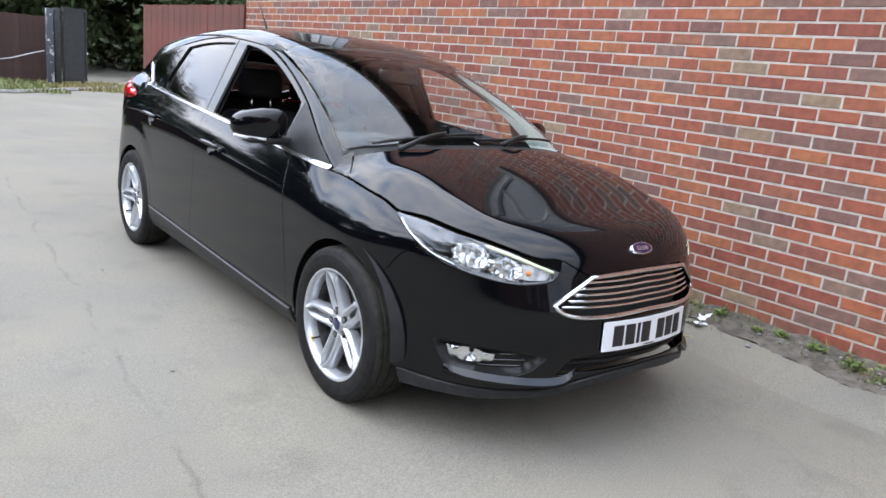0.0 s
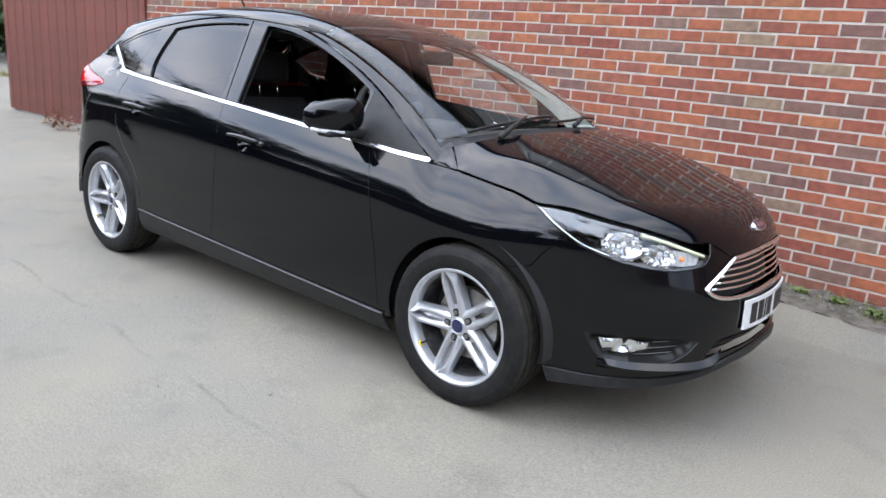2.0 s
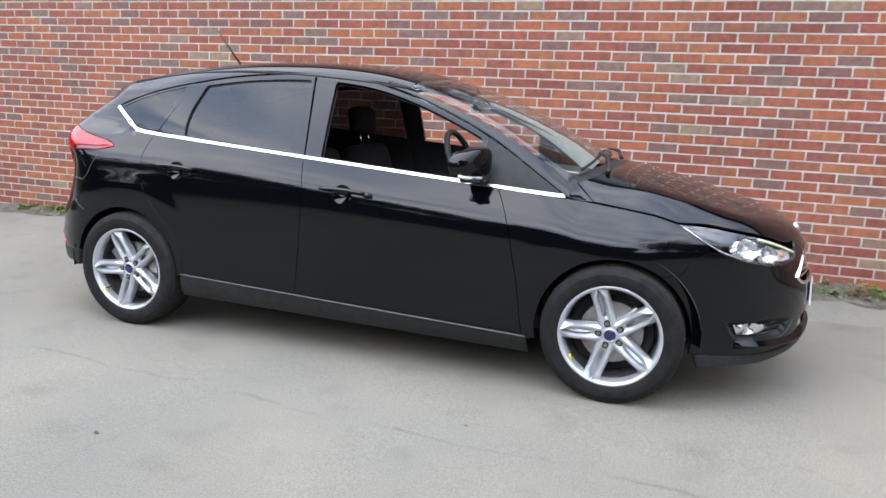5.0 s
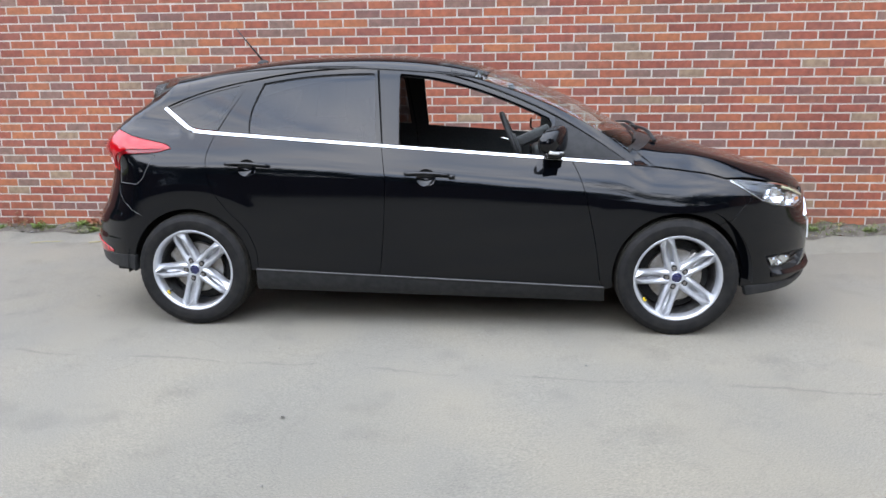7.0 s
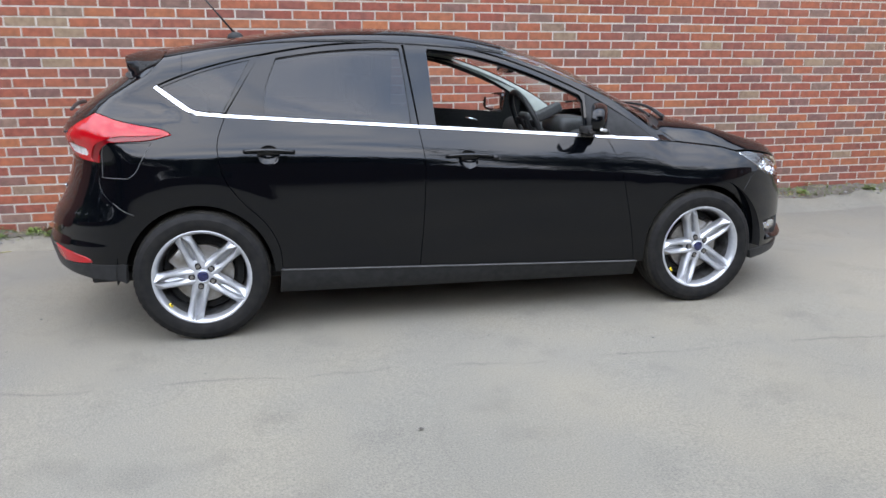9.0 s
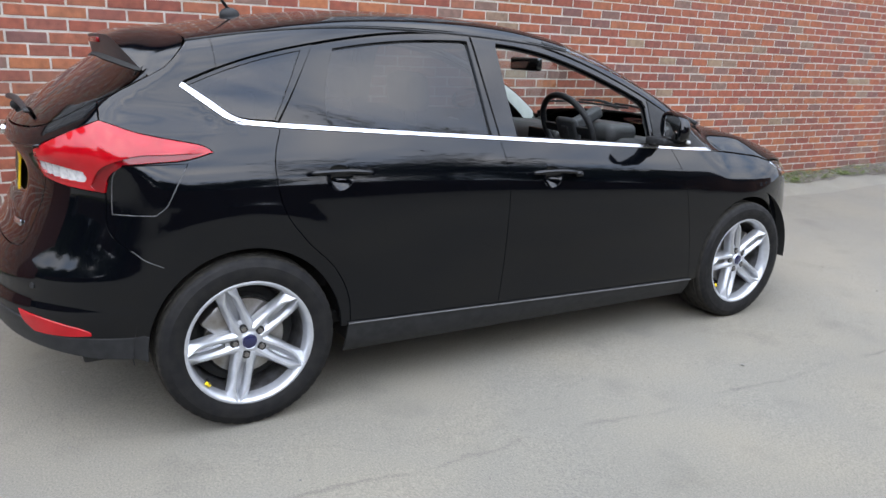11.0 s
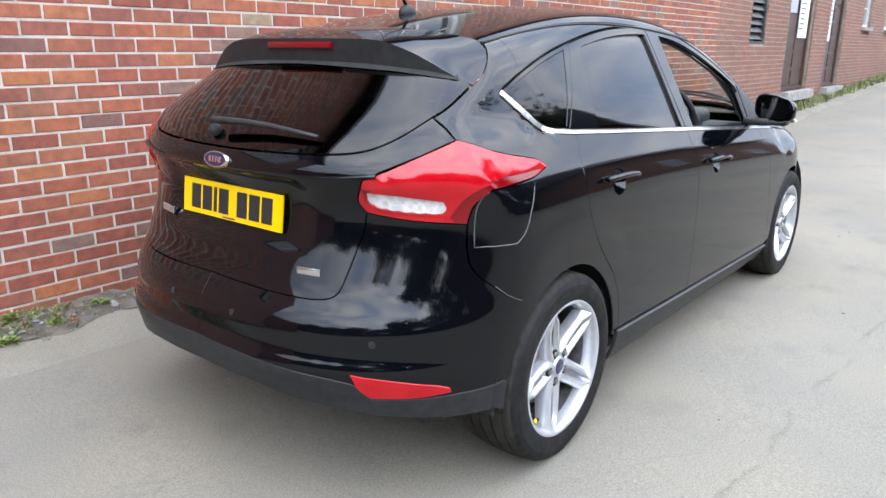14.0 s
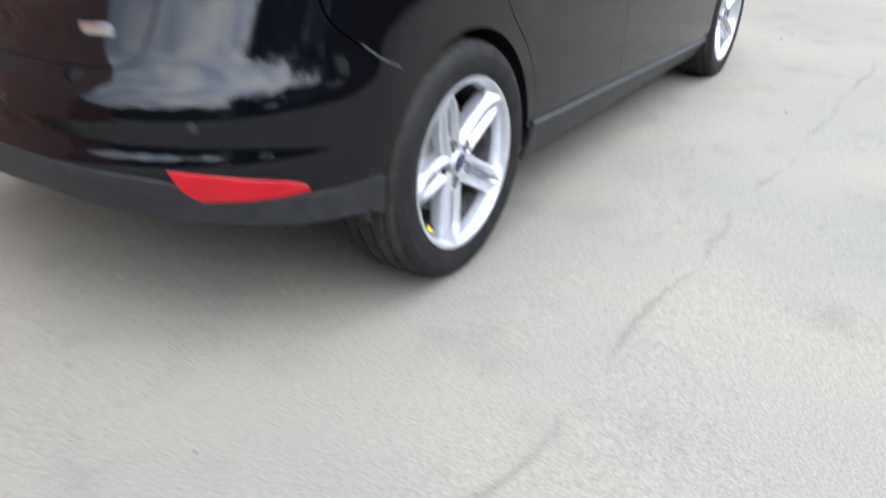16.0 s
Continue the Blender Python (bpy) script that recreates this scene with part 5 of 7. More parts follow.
# sill lip, its highlight from the sky put into a paler grey
sill_lip = wrap_points(*[(x, float(SILL(x)) - 0.003) for x in np.linspace(0.945, -0.955, 30)])
sill_lip = sill_lip + slope(sill_lip) * 0.009
for s in (1, -1):
    v, f = tube(sill_lip * (1, s, 1), 0.0034, 8)
    part("sill_lip", mesh_of("sill_lip", v, f if s > 0 else [q[::-1] for q in f], EDGE_GLINT, smooth=True), car, "lip along the top of the sill, pale for the sky light it catches")

# bonnet, roof, windscreen
BX = on_axle(0.45)
edge3 = on_wrap(chain([(MID_F, 0.706), (2.55, 0.704)], bend(BONNET_EDGE), bend([(1.560, 0.838), (1.466, 0.862), (1.359, 0.877), (1.190, 0.898)], 5), bend([(1.190, 0.898), (1.135, 0.945), (1.088, 0.984)], 5)))
cowl = on_top(bend([(1.088, -0.69), (1.18, -0.55), (1.245, -0.30), (1.262, 0.0)]))
half = np.concatenate([to_axle(edge3, 0.45), to_axle(cowl, 0.45)])
other = half[::-1].copy()
other[:, 1] = TURN_R * math.pi - other[:, 1]
bonnet = skin("bonnet", cut(chain(half, other), chart=BX, step=0.026, gap=0.002), PAINT, car, "glossy black bonnet")
sweep = lambda r: np.concatenate([r, (np.asarray(r)[::-1] * (1, -1))])
head = bend([(0.235, -0.572), (0.268, -0.40), (0.295, -0.20), (0.303, 0.0)])
pillar_x = np.linspace(1.06, 0.245, 14)
foot = bend([(1.060, -0.672), (1.120, -0.53), (1.168, -0.28), (1.180, 0.0)])
right_pillar = np.stack([pillar_x, -SEAM(pillar_x) + 0.006], 1)
glass_out = chain(sweep(foot), (right_pillar * (1, -1)), sweep(head)[::-1] , right_pillar[::-1])
screen_ob = skin("windscreen", cut(glass_out, chart=on_top, gap=0.002, depth=0.004, step=0.05), GLASS, car, "clear laminated windscreen")
band = chain(sweep(head), (sweep(head) + (0.035, 0))[::-1])
skin("windscreen_top_band", cut(band, chart=on_top, gap=0.003, depth=0, step=0.04, offset=-0.004), DARK, screen_ob)
cowl_band = chain(sweep(bend([(1.060, -0.672), (1.120, -0.53), (1.168, -0.28), (1.180, 0.0)])), sweep(bend([(1.105, -0.70), (1.20, -0.56), (1.265, -0.30), (1.285, 0.0)]))[::-1])
skin("cowl_panel", cut(cowl_band, chart=on_top, gap=0, depth=0.0, step=0.03, offset=-0.012), SATIN, car, "black plastic cowl under the windscreen")
roof_x = np.linspace(0.23, -1.44, 40)
roof_edge = np.stack([roof_x, -SEAM(roof_x) + 0.010], 1)
tail_edge = bend([(-1.44, -0.565), (-1.452, -0.3), (-1.458, 0.0)])
roof = cut(chain(sweep(head)[::-1], roof_edge, sweep(tail_edge), (roof_edge * (1, -1))[::-1]), chart=on_top, step=0.04, gap=0.0015)
skin("roof", roof, PAINT, car)
for s in (1, -1):
    ditch = on_top(np.stack([roof_x, -SEAM(roof_x) + 0.005], 1)) + (0, 0, -0.001)
    v, f = tube(ditch, 0.0055, 6)
    part("roof_moulding", mesh_of("roof_moulding", v * (1, s, 1), f, SATIN, smooth=True), car)
skin("headlining", cut(chain(sweep(head)[::-1], roof_edge, sweep(tail_edge), (roof_edge * (1, -1))[::-1]), chart=on_top, step=0.08, depth=0, offset=-0.04), LINING, car)

# front bumper with the openings for grille, fog lamps and lower intake
GRILLE_TOP = [(2.310, 0.692), (2.45, 0.700), (2.58, 0.704), (MID_F, 0.705)]
GRILLE_LOW = [(MID_F, 0.564), (2.573, 0.561), (2.42, 0.555), (2.292, 0.553), (2.209, 0.564), (2.158, 0.590)]
FOG = chain(bend([(1.790, 0.419), (1.815, 0.36), (1.850, 0.313)]), bend([(1.860, 0.311), (2.027, 0.318), (2.106, 0.345), (2.165, 0.400)]), bend([(2.150, 0.404), (2.085, 0.414), (1.982, 0.421), (1.851, 0.424)]))
INTAKE = chain([(MID_F, 0.420), (2.40, 0.414), (2.27, 0.400)], bend([(2.245, 0.390), (2.228, 0.368), (2.205, 0.336)]), [(2.40, 0.352), (MID_F, 0.360)])
LIP = [(1.684, 0.264), (1.720, 0.265), (1.847, 0.258), (1.997, 0.260), (2.15, 0.280), (2.35, 0.322), (2.5, 0.338), (MID_F, 0.343)]
bumper = chain(bend([(1.705, 0.733), (1.645, 0.69), (1.602, 0.628)]), ARCH_F(55, -10), bend(LIP), INTAKE[::-1], bend(GRILLE_LOW), [(2.310, 0.692)], bend(BONNET_EDGE[:3]), [(2.165, 0.712)], bend(HEAD_LOW[:7]))
front_bumper = skin("front_bumper", both_halves(cut(bumper, [FOG], step=0.026)), PAINT, car, "glossy black front bumper")
lip = cut(chain(bend(LIP), [(MID_F, 0.322), (2.35, 0.300), (2.15, 0.254), (1.95, 0.222), (1.70, 0.214)]), gap=0, depth=0.03, offset=0.010, step=0.03)
skin("chin_spoiler", both_halves(lip), SATIN, car, "satin black chin spoiler")
back_of = lambda d: (lambda uv: np.full(len(uv), d))
skin("intake_mesh", both_halves(cut(INTAKE, gap=-0.02, depth=0, sink=back_of(0.06))), DARK, front_bumper)
for z in (0.374, 0.394):
    us = np.linspace(2.24, 2 * MID_F - 2.24, 30)
    v, f = tube(np.concatenate([on_wrap(np.stack([us[:15], 0 * us[:15] + z], 1)), (on_wrap(np.stack([us[:15], 0 * us[:15] + z], 1)) * (1, -1, 1))[::-1]]) + (-0.03, 0, 0), 0.006, 6)
    part("intake_bar", mesh_of("intake_bar", v, f, SATIN, smooth=True), front_bumper)
for s in (1, -1):
    fogc = cut(FOG, gap=0, depth=0, step=0.02, sink=lambda uv: 0.028 * ramp(away(dense(FOG, 0.03), uv), 0.0, 0.03) + 0.003)
    fog_cup = skin("fog_lamp_recess", fogc if s == 1 else mirrored(fogc), SATIN, front_bumper, "ribbed satin black fog lamp recess")
    FOG_LENS = chain(bend([(1.829, 0.401), (1.90, 0.403), (1.987, 0.394)]), bend([(1.987, 0.394), (1.985, 0.37), (1.966, 0.354)]), bend([(1.966, 0.354), (1.90, 0.347), (1.847, 0.349)]))
    lens = cut(FOG_LENS, gap=0, depth=0.02, step=0.018, offset=-0.008)
    mirror_cup = cut(FOG_LENS, gap=0.003, depth=0.0, step=0.010, offset=0, sink=lambda uv: 0.020 + 0.012 * np.cos((uv[:, 0] - 1.91) * 62) * np.cos((uv[:, 1] - 0.383) * 50))
    lamp = skin("fog_lamp", mirror_cup if s == 1 else mirrored(mirror_cup), REFLECTOR, front_bumper, "small chrome-backed fog lamp")
    skin("lamp_lens", lens if s == 1 else mirrored(lens), LENS, lamp)
    for k in range(3):
        us = np.linspace(2.00 - 0.03 * k, 2.11 - 0.012 * k, 8)
        v, f = tube(on_wrap(np.stack([us, 0.398 - 0.022 * k + 0.10 * (us - 2.05)], 1)) + (-0.018, 0.014, 0), 0.004, 6)
        part("recess_rib", mesh_of("recess_rib", v * (1, s, 1), f, GLOSSBLACK, smooth=True), fog_cup)

def ledge(s):
    """A blade of painted plastic that juts out under a fog lamp and sweeps up at its inner end."""
    line = bend([(1.835, 0.306), (1.95, 0.298), (2.08, 0.297), (2.18, 0.301), (2.240, 0.314), (2.280, 0.340)], 6)
    wide = np.interp(np.linspace(0, 1, len(line)), (0, 0.12, 0.75, 1), (0.006, 0.024, 0.024, 0.006))[:, None]
    base = on_wrap(line)
    upper = on_wrap(line + (0, 0.024))
    out = slope(base)
    rows4 = [upper + slope(upper) * 0.001, base + out * wide + (0, 0, 0.006), base + out * wide - (0, 0, 0.002), base - (0, 0, 0.012)]
    v = np.stack(rows4, 1).reshape(-1, 3) * (1, s, 1)
    n = len(line)
    f = [(i * 4 + j, i * 4 + j + 1, i * 4 + j + 5, i * 4 + j + 4) for i in range(n - 1) for j in range(3)]
    part("bumper_blade", bm_mesh("bumper_blade", bm_from(v, f), PAINT, sharp=30), front_bumper, "glossy black blade under the fog lamp")


for s in (1, -1):
    ledge(s)

# grille
grille_half = chain(bend(GRILLE_TOP), bend(GRILLE_LOW))
grille = skin("grille", both_halves(cut(grille_half, gap=-0.01, depth=0, sink=back_of(0.055))), DARK, car, "hexagonal grille with chrome bars")
line = on_wrap(chain(bend(GRILLE_LOW), bend(GRILLE_TOP)))
line = line + slope(line) * 0.002
loop = np.concatenate([line, (line * (1, -1, 1))[::-1][1:-1]])
v, f = tube(loop, 0.0085, 8, closed=True)
part("grille_surround", mesh_of("grille_surround", v, f, CHROME, smooth=True), grille, "chrome grille surround")
for k in range(1, 6):
    w = k / 6
    zz = lambda u: (0.566 + 0.004 * np.clip((u - 2.29) / 0.4, 0, 1)) * (1 - w) + (0.696 + 0.009 * np.clip((u - 2.29) / 0.4, 0, 1)) * w
    u0 = 2.175 + 0.135 * w - 0.004
    us = np.linspace(u0, MID_F, 18)
    row = on_wrap(np.stack([us, zz(us)], 1))
    row = row - slope(row) * 0.010
    row = np.concatenate([row, (row * (1, -1, 1))[::-1][1:]])
    v, f = tube(row, 0.0042, 8, flat=1.3)
    part("grille_bar", mesh_of("grille_bar", v, f, CHROME, smooth=True), grille, "chrome grille bar")


def oval_badge(where, normal, rx, rz, parent, up=(0, 0, 1)):
    n = Vector(normal).normalized()
    a = Vector(up).cross(n).normalized()
    b = n.cross(a)
    t = np.linspace(0, 2 * np.pi, 32, endpoint=False)
    rings = [(1.0, -0.004, 1.0), (1.0, 0.003, 1.0), (0.95, 0.006, 1.0), (0.86, 0.006, 0.80)]
    v = [tuple(Vector(where) + a * (rx * r * c) + b * (rz * r2 * s) + n * h) for r, h, r2 in rings for c, s in zip(np.cos(t), np.sin(t)) for r2 in [r if r == 1.0 else r]]
    f = [(i * 32 + j, i * 32 + (j + 1) % 32, (i + 1) * 32 + (j + 1) % 32, (i + 1) * 32 + j) for i in range(3) for j in range(32)]
    badge = part("badge", mesh_of("badge", v, f, CHROME, smooth=True), parent, "oval blue badge with a chrome rim")
    v = [tuple(Vector(where) + a * (rx * 0.88 * c) + b * (rz * 0.88 * s) + n * 0.0055) for c, s in zip(np.cos(t), np.sin(t))]
    part("badge_face", mesh_of("badge_face", v, [tuple(range(32))], BADGE_BLUE), badge)
    v = []
    fs = []
    for k, (dx, w) in enumerate(((-0.42, 0.10), (-0.16, 0.08), (0.10, 0.08), (0.38, 0.12))):
        q = [tuple(Vector(where) + a * (rx * (dx + sx * w)) + b * (rz * sz * 0.34) + n * 0.0068) for sx, sz in ((-1, -1), (1, -1), (1, 1), (-1, 1))]
        fs.append(tuple(range(len(v), len(v) + 4)))
        v += q
    part("badge_bars", mesh_of("badge_bars", v, fs, CHROME), badge)


spot = on_axle(0.45)(np.array([(2.118, TURN_R * math.pi / 2)]))
oval_badge(spot[0] + slope(spot)[0] * 0.003, slope(spot)[0], 0.064, 0.026, bonnet)


def number_plate(where, facing, tilt, material, label, half=0.26, bow=0.0):
    """A pressed plate 111 mm high, bowed to the bumper, its characters as plain bars; local x runs to the reader's right."""
    turn = Matrix.Translation(where) @ Matrix.Rotation(radians(facing), 4, "Z") @ Matrix.Rotation(radians(tilt), 4, "X")

    def slab(lo, hi, n):
        xs = np.linspace(lo[0], hi[0], n + 1)
        v = [(x, y + bow * x * x, z) for x in xs for y, z in ((lo[1], lo[2]), (hi[1], lo[2]), (hi[1], hi[2]), (lo[1], hi[2]))]
        f = [(4 * i + j, 4 * i + (j + 1) % 4, 4 * i + 4 + (j + 1) % 4, 4 * i + 4 + j) for i in range(n) for j in range(4)] + [(3, 2, 1, 0), tuple(4 * n + j for j in range(4))]
        bm = bm_from(v, f)
        bmesh.ops.transform(bm, matrix=turn, verts=bm.verts[:])
        return bm
    plate = part("number_plate", bm_mesh("number_plate", slab((-half, -0.003, -0.0555), (half, 0.004, 0.0555), 12), material), car, label)
    x = -0.205
    for w in (0.050, 0.050, 0.016, 0.050, 0, 0.050, 0.050, 0.050):
        if not w:
            x += 0.033
            continue
        part("character_bar", bm_mesh("character_bar", slab((x, -0.0045, -0.0395), (x + w, -0.003, 0.0395), 2), INK), plate)
        x += w + 0.011
    part("maker_bar", bm_mesh("maker_bar", slab((-0.035, -0.0042, -0.0515), (0.03, -0.003, -0.0475), 2), BADGE_BLUE), plate)
    return plate


number_plate((2.220, 0, 0.482), 90, -3, WHITE_PLATE, "white front number plate", 0.248, bow=0.42)

# headlamps
for s in (1, -1):
    head_poly = chain(bend(HEAD_TOP), bend(HEAD_LOW[:7]), [(1.690, 0.757)])
    deep = dense(head_poly, 0.03)
    bowl_piece = cut(head_poly, gap=0.001, depth=0, step=0.02, sink=lambda uv: 0.07 * ramp(away(deep, uv), 0.0, 0.035) + 0.004)
    lamp = skin("headlamp", bowl_piece if s == 1 else mirrored(bowl_piece), GLOSSBLACK, car, "clear headlamp with chrome reflectors")
    lens = cut(head_poly, gap=0.003, depth=0.01, offset=0.001, step=0.03)
    skin("lamp_lens", lens if s == 1 else mirrored(lens), LENS, lamp)
    for (u, v0, ru, rv, name) in ((1.865, 0.738, 0.052, 0.044, "main_reflector"), (1.985, 0.710, 0.048, 0.034, "second_reflector")):
        poly = ring(u, v0, ru, rv, n=20)
        poly[:, 1] -= 0.25 * (poly[:, 0] - u)
        cup = cut(poly, gap=0, depth=0.03, step=0.009, sink=lambda uv: 0.020 + 0.038 * np.clip(1 - ((uv[:, 0] - u) / ru) ** 2 - ((uv[:, 1] - v0 + 0.25 * (uv[:, 0] - u)) / rv) ** 2, 0, 1) + 0.0025 * np.sin(uv[:, 0] * 330))
        ref = skin(name, cup if s == 1 else mirrored(cup), REFLECTOR, lamp, "chrome lamp reflector")
        c = on_wrap(np.array([(u, v0)]))
        c = c[0] - slope(c)[0] * 0.040
        bm = bmesh.new()
        bmesh.ops.create_uvsphere(bm, u_segments=12, v_segments=8, radius=0.012, matrix=Matrix.Translation((c[0], c[1] * s, c[2])))
        part("bulb", bm_mesh("bulb", bm, WHITE_LAMP), ref)
    wall_piece = cut(chain(bend([(2.035, 0.728), (2.10, 0.715), (2.140, 0.700)]), bend([(2.140, 0.700), (2.115, 0.678), (2.055, 0.672), (2.030, 0.676)])), gap=0, depth=0.02, step=0.014, sink=lambda uv: 0.018 + 0.006 * np.sin(uv[:, 0] * 130))
    skin("indicator_reflector", wall_piece if s == 1 else mirrored(wall_piece), WHITE_LAMP, lamp)
    c = on_wrap(np.array([(2.052, 0.698)]))
    c = c[0] - slope(c)[0] * 0.010
    bm = bmesh.new()
    bmesh.ops.create_uvsphere(bm, u_segments=12, v_segments=8, radius=0.010, matrix=Matrix.Translation((c[0], c[1] * s, c[2])))
    part("indicator_bulb", bm_mesh("indicator_bulb", bm, AMBER), lamp)
    row = on_wrap(bend([(1.900, 0.776), (1.989, 0.752), (2.073, 0.726), (2.140, 0.706)]))
    v, f = tube(row - slope(row) * 0.006, 0.0062, 8)
    part("running_light", mesh_of("running_light", v * (1, s, 1), f, DRL, smooth=True), lamp, "pale yellow running light bar")
    row = on_wrap(bend([(1.585, 0.825), (1.69, 0.762), (1.760, 0.722), (1.830, 0.694)]))
    v, f = tube(row - slope(row) * 0.004, 0.0026, 6)
    part("lower_trim", mesh_of("lower_trim", v * (1, s, 1), f, REFLECTOR, smooth=True), lamp)
    fin = cut(chain(bend([(1.590, 0.826), (1.684, 0.820), (1.800, 0.798)]), [(1.80, 0.755)], bend([(1.80, 0.755), (1.72, 0.780), (1.65, 0.803)])), gap=0, depth=0.01, step=0.02, sink=back_of(0.022))
    skin("lamp_bezel", fin if s == 1 else mirrored(fin), GLOSSBLACK, lamp, "black lamp bezel")

# tail: bumper, lamps, hatch
REFL = chain(bend([(-2.008, 0.463), (-1.92, 0.449), (-1.825, 0.428)]), bend([(-1.825, 0.428), (-1.800, 0.416), (-1.795, 0.402)]), bend([(-1.795, 0.402), (-1.866, 0.392), (-1.958, 0.391)]), bend([(-1.958, 0.391), (-1.990, 0.42), (-2.008, 0.463)]))
BLACK_LINE = chain(bend([(MID_R, 0.474), (-2.40, 0.468), (-2.187, 0.455), (-2.012, 0.436), (-1.958, 0.388)]), bend([(-1.958, 0.388), (-1.866, 0.388), (-1.711, 0.397), (-1.672, 0.402)]))
HATCH_LOW = [(MID_R, 0.655), (-2.40, 0.652), (-2.182, 0.648), (-2.070, 0.650), (-2.018, 0.668), (-1.984, 0.720), (-1.932, 0.830), (-1.917, 0.894)]
rear_bumper_piece = cut(chain(bend(HATCH_LOW), LAMP_LOW, bend([(-1.735, 0.868), (-1.735, 0.75), (-1.68, 0.675), (-1.600, 0.63)]), ARCH_B(123, 168), BLACK_LINE[::-1]), [REFL], step=0.028)
rear_bumper = skin("rear_bumper", both_halves(rear_bumper_piece), PAINT, car, "glossy black rear bumper")
# grey tube that paints in the lit edge of the bumper joint
seam = on_wrap(bend([(-1.690, 0.688), (-1.65, 0.655), (-1.600, 0.63)]))
for s in (1, -1):
    v, f = tube(seam * (1, s, 1), 0.0016, 6)
    part("bumper_seam", mesh_of("bumper_seam", v, f, EDGE_GLINT, smooth=True), rear_bumper, "pale line on the bumper joint for the light its edge catches")
    for u, z in ((-1.954, 0.548), (-2.42, 0.572)):
        at_spot = on_wrap(np.array([(u, z)]))
        nn = Vector(slope(at_spot)[0] * (1, s, 1))
        turn = Matrix.Translation(Vector(at_spot[0] * (1, s, 1))) @ nn.to_track_quat("Z", "Y").to_matrix().to_4x4()
        bm = bmesh.new()
        bmesh.ops.create_cone(bm, cap_ends=True, segments=20, radius1=0.0105, radius2=0.0095, depth=0.006, matrix=turn)
        part("parking_sensor", bm_mesh("parking_sensor", bm, SATIN), rear_bumper, "round black parking sensor")
apron = cut(chain(BLACK_LINE, ARCH_B(168, 183), [(-1.695, 0.322), (-1.80, 0.322), (-2.05, 0.350), (-2.3, 0.382), (MID_R, 0.390)]), [REFL], gap=0.0, depth=0.03, offset=0.004, step=0.03)
skin("rear_apron", both_halves(apron), SATIN, car, "satin black lower rear apron")
for s in (1, -1):
    piece = cut(REFL, gap=0.001, depth=0.01, offset=0.004, step=0.015)
    skin("rear_reflector", piece if s == 1 else mirrored(piece), RED, rear_bumper, "red rear reflector")
    lamp_poly = chain(LAMP_UP, LAMP_IN, LAMP_LOW, LAMP_FRONT)
    WHITE = chain(bend([(-1.928, 0.957), (-1.86, 0.951), (-1.780, 0.936)]), bend([(-1.780, 0.936), (-1.772, 0.914), (-1.778, 0.898)]), bend([(-1.778, 0.898), (-1.85, 0.903), (-1.905, 0.918), (-1.928, 0.957)]))
    DEEP = chain(bend([(-1.445, 0.990), (-1.56, 0.988), (-1.665, 0.985), (-1.735, 0.955), (-1.765, 0.890)]), [(-1.755, 0.872), (-1.738, 0.870)], bend([(-1.738, 0.870), (-1.724, 0.925), (-1.692, 0.963)]), bend([(-1.692, 0.963), (-1.600, 0.968), (-1.504, 0.973), (-1.445, 0.990)]))
    lamp_piece = cut(lamp_poly, [WHITE, DEEP], gap=0.0025, depth=0.012, offset=0.003, step=0.022, sink=lambda uv: -0.006 * ramp(away(dense(lamp_poly, 0.04), uv), 0.0, 0.03))
    lamp = skin("tail_lamp", lamp_piece if s == 1 else mirrored(lamp_piece), RED, car, "large glossy red tail lamp")
    white_piece = cut(WHITE, gap=0.0, depth=0.004, step=0.008, offset=0.004, sink=lambda uv: 0.003 * np.sin(uv[:, 0] * 260) + 0.0015)
    skin("reversing_light", white_piece if s == 1 else mirrored(white_piece), WHITE_LAMP, lamp, "white reversing light window")
    rim_piece = cut(WHITE * (1.10, 1.30) - (np.mean(WHITE, 0) * (0.10, 0.30)), [WHITE], gap=0, depth=0.006, offset=0.0075, step=0.012, hole_gap=0.0)
    skin("light_surround", rim_piece if s == 1 else mirrored(rim_piece), RED_DEEP, lamp, "dark red surround of the reversing light")
    deep_piece = cut(DEEP, gap=0.0, depth=0.006, step=0.018, offset=0.003)
    skin("side_light", deep_piece if s == 1 else mirrored(deep_piece), RED_DEEP, lamp, "dark red lamp edge")

hatch_edge = on_wrap(HATCH_SIDE[2::-1])[:, 1:]
glass_side = on_wrap(HATCH_SIDE[2:])[:, 1:]
lamp_side = on_wrap(LAMP_IN)
hatch_low3 = on_wrap(bend(HATCH_LOW))
glass_low = [tuple(glass_side[0]), (-0.600, 1.113), (-0.570, 1.085), (-0.528, 1.063), (-0.476, 1.051), (-0.400, 1.045), (-0.271, 1.040), (-0.12, 1.037), (0.0, 1.036)]
half = chain(bend(glass_low)[::-1], hatch_edge, lamp_side[:, 1:], hatch_low3[::-1][:, 1:])
half = half[half[:, 0] < -1e-4]
half = chain([(0.0, 1.036)], half, [(0.0, 0.655)])
full = chain(half, (half * (-1, 1))[::-1])
pocket = lambda uv: 0.014 * ramp(np.abs(uv[:, 0]), 0.40, 0.27) * ramp(uv[:, 1], 0.740, 0.810) * ramp(uv[:, 1], 0.985, 0.945)
hatch = skin("tailgate", cut(full, chart=on_back, step=0.022, gap=0.002, sink=pocket), PAINT, car, "glossy black tailgate")
pane = chain(glass_side[::-1], bend(glass_low), bend(glass_low)[::-1] * (-1, 1), glass_side * (-1, 1), [(0.590, 1.275), (0.45, 1.305), (0, 1.315), (-0.45, 1.305), (-0.590, 1.275)])
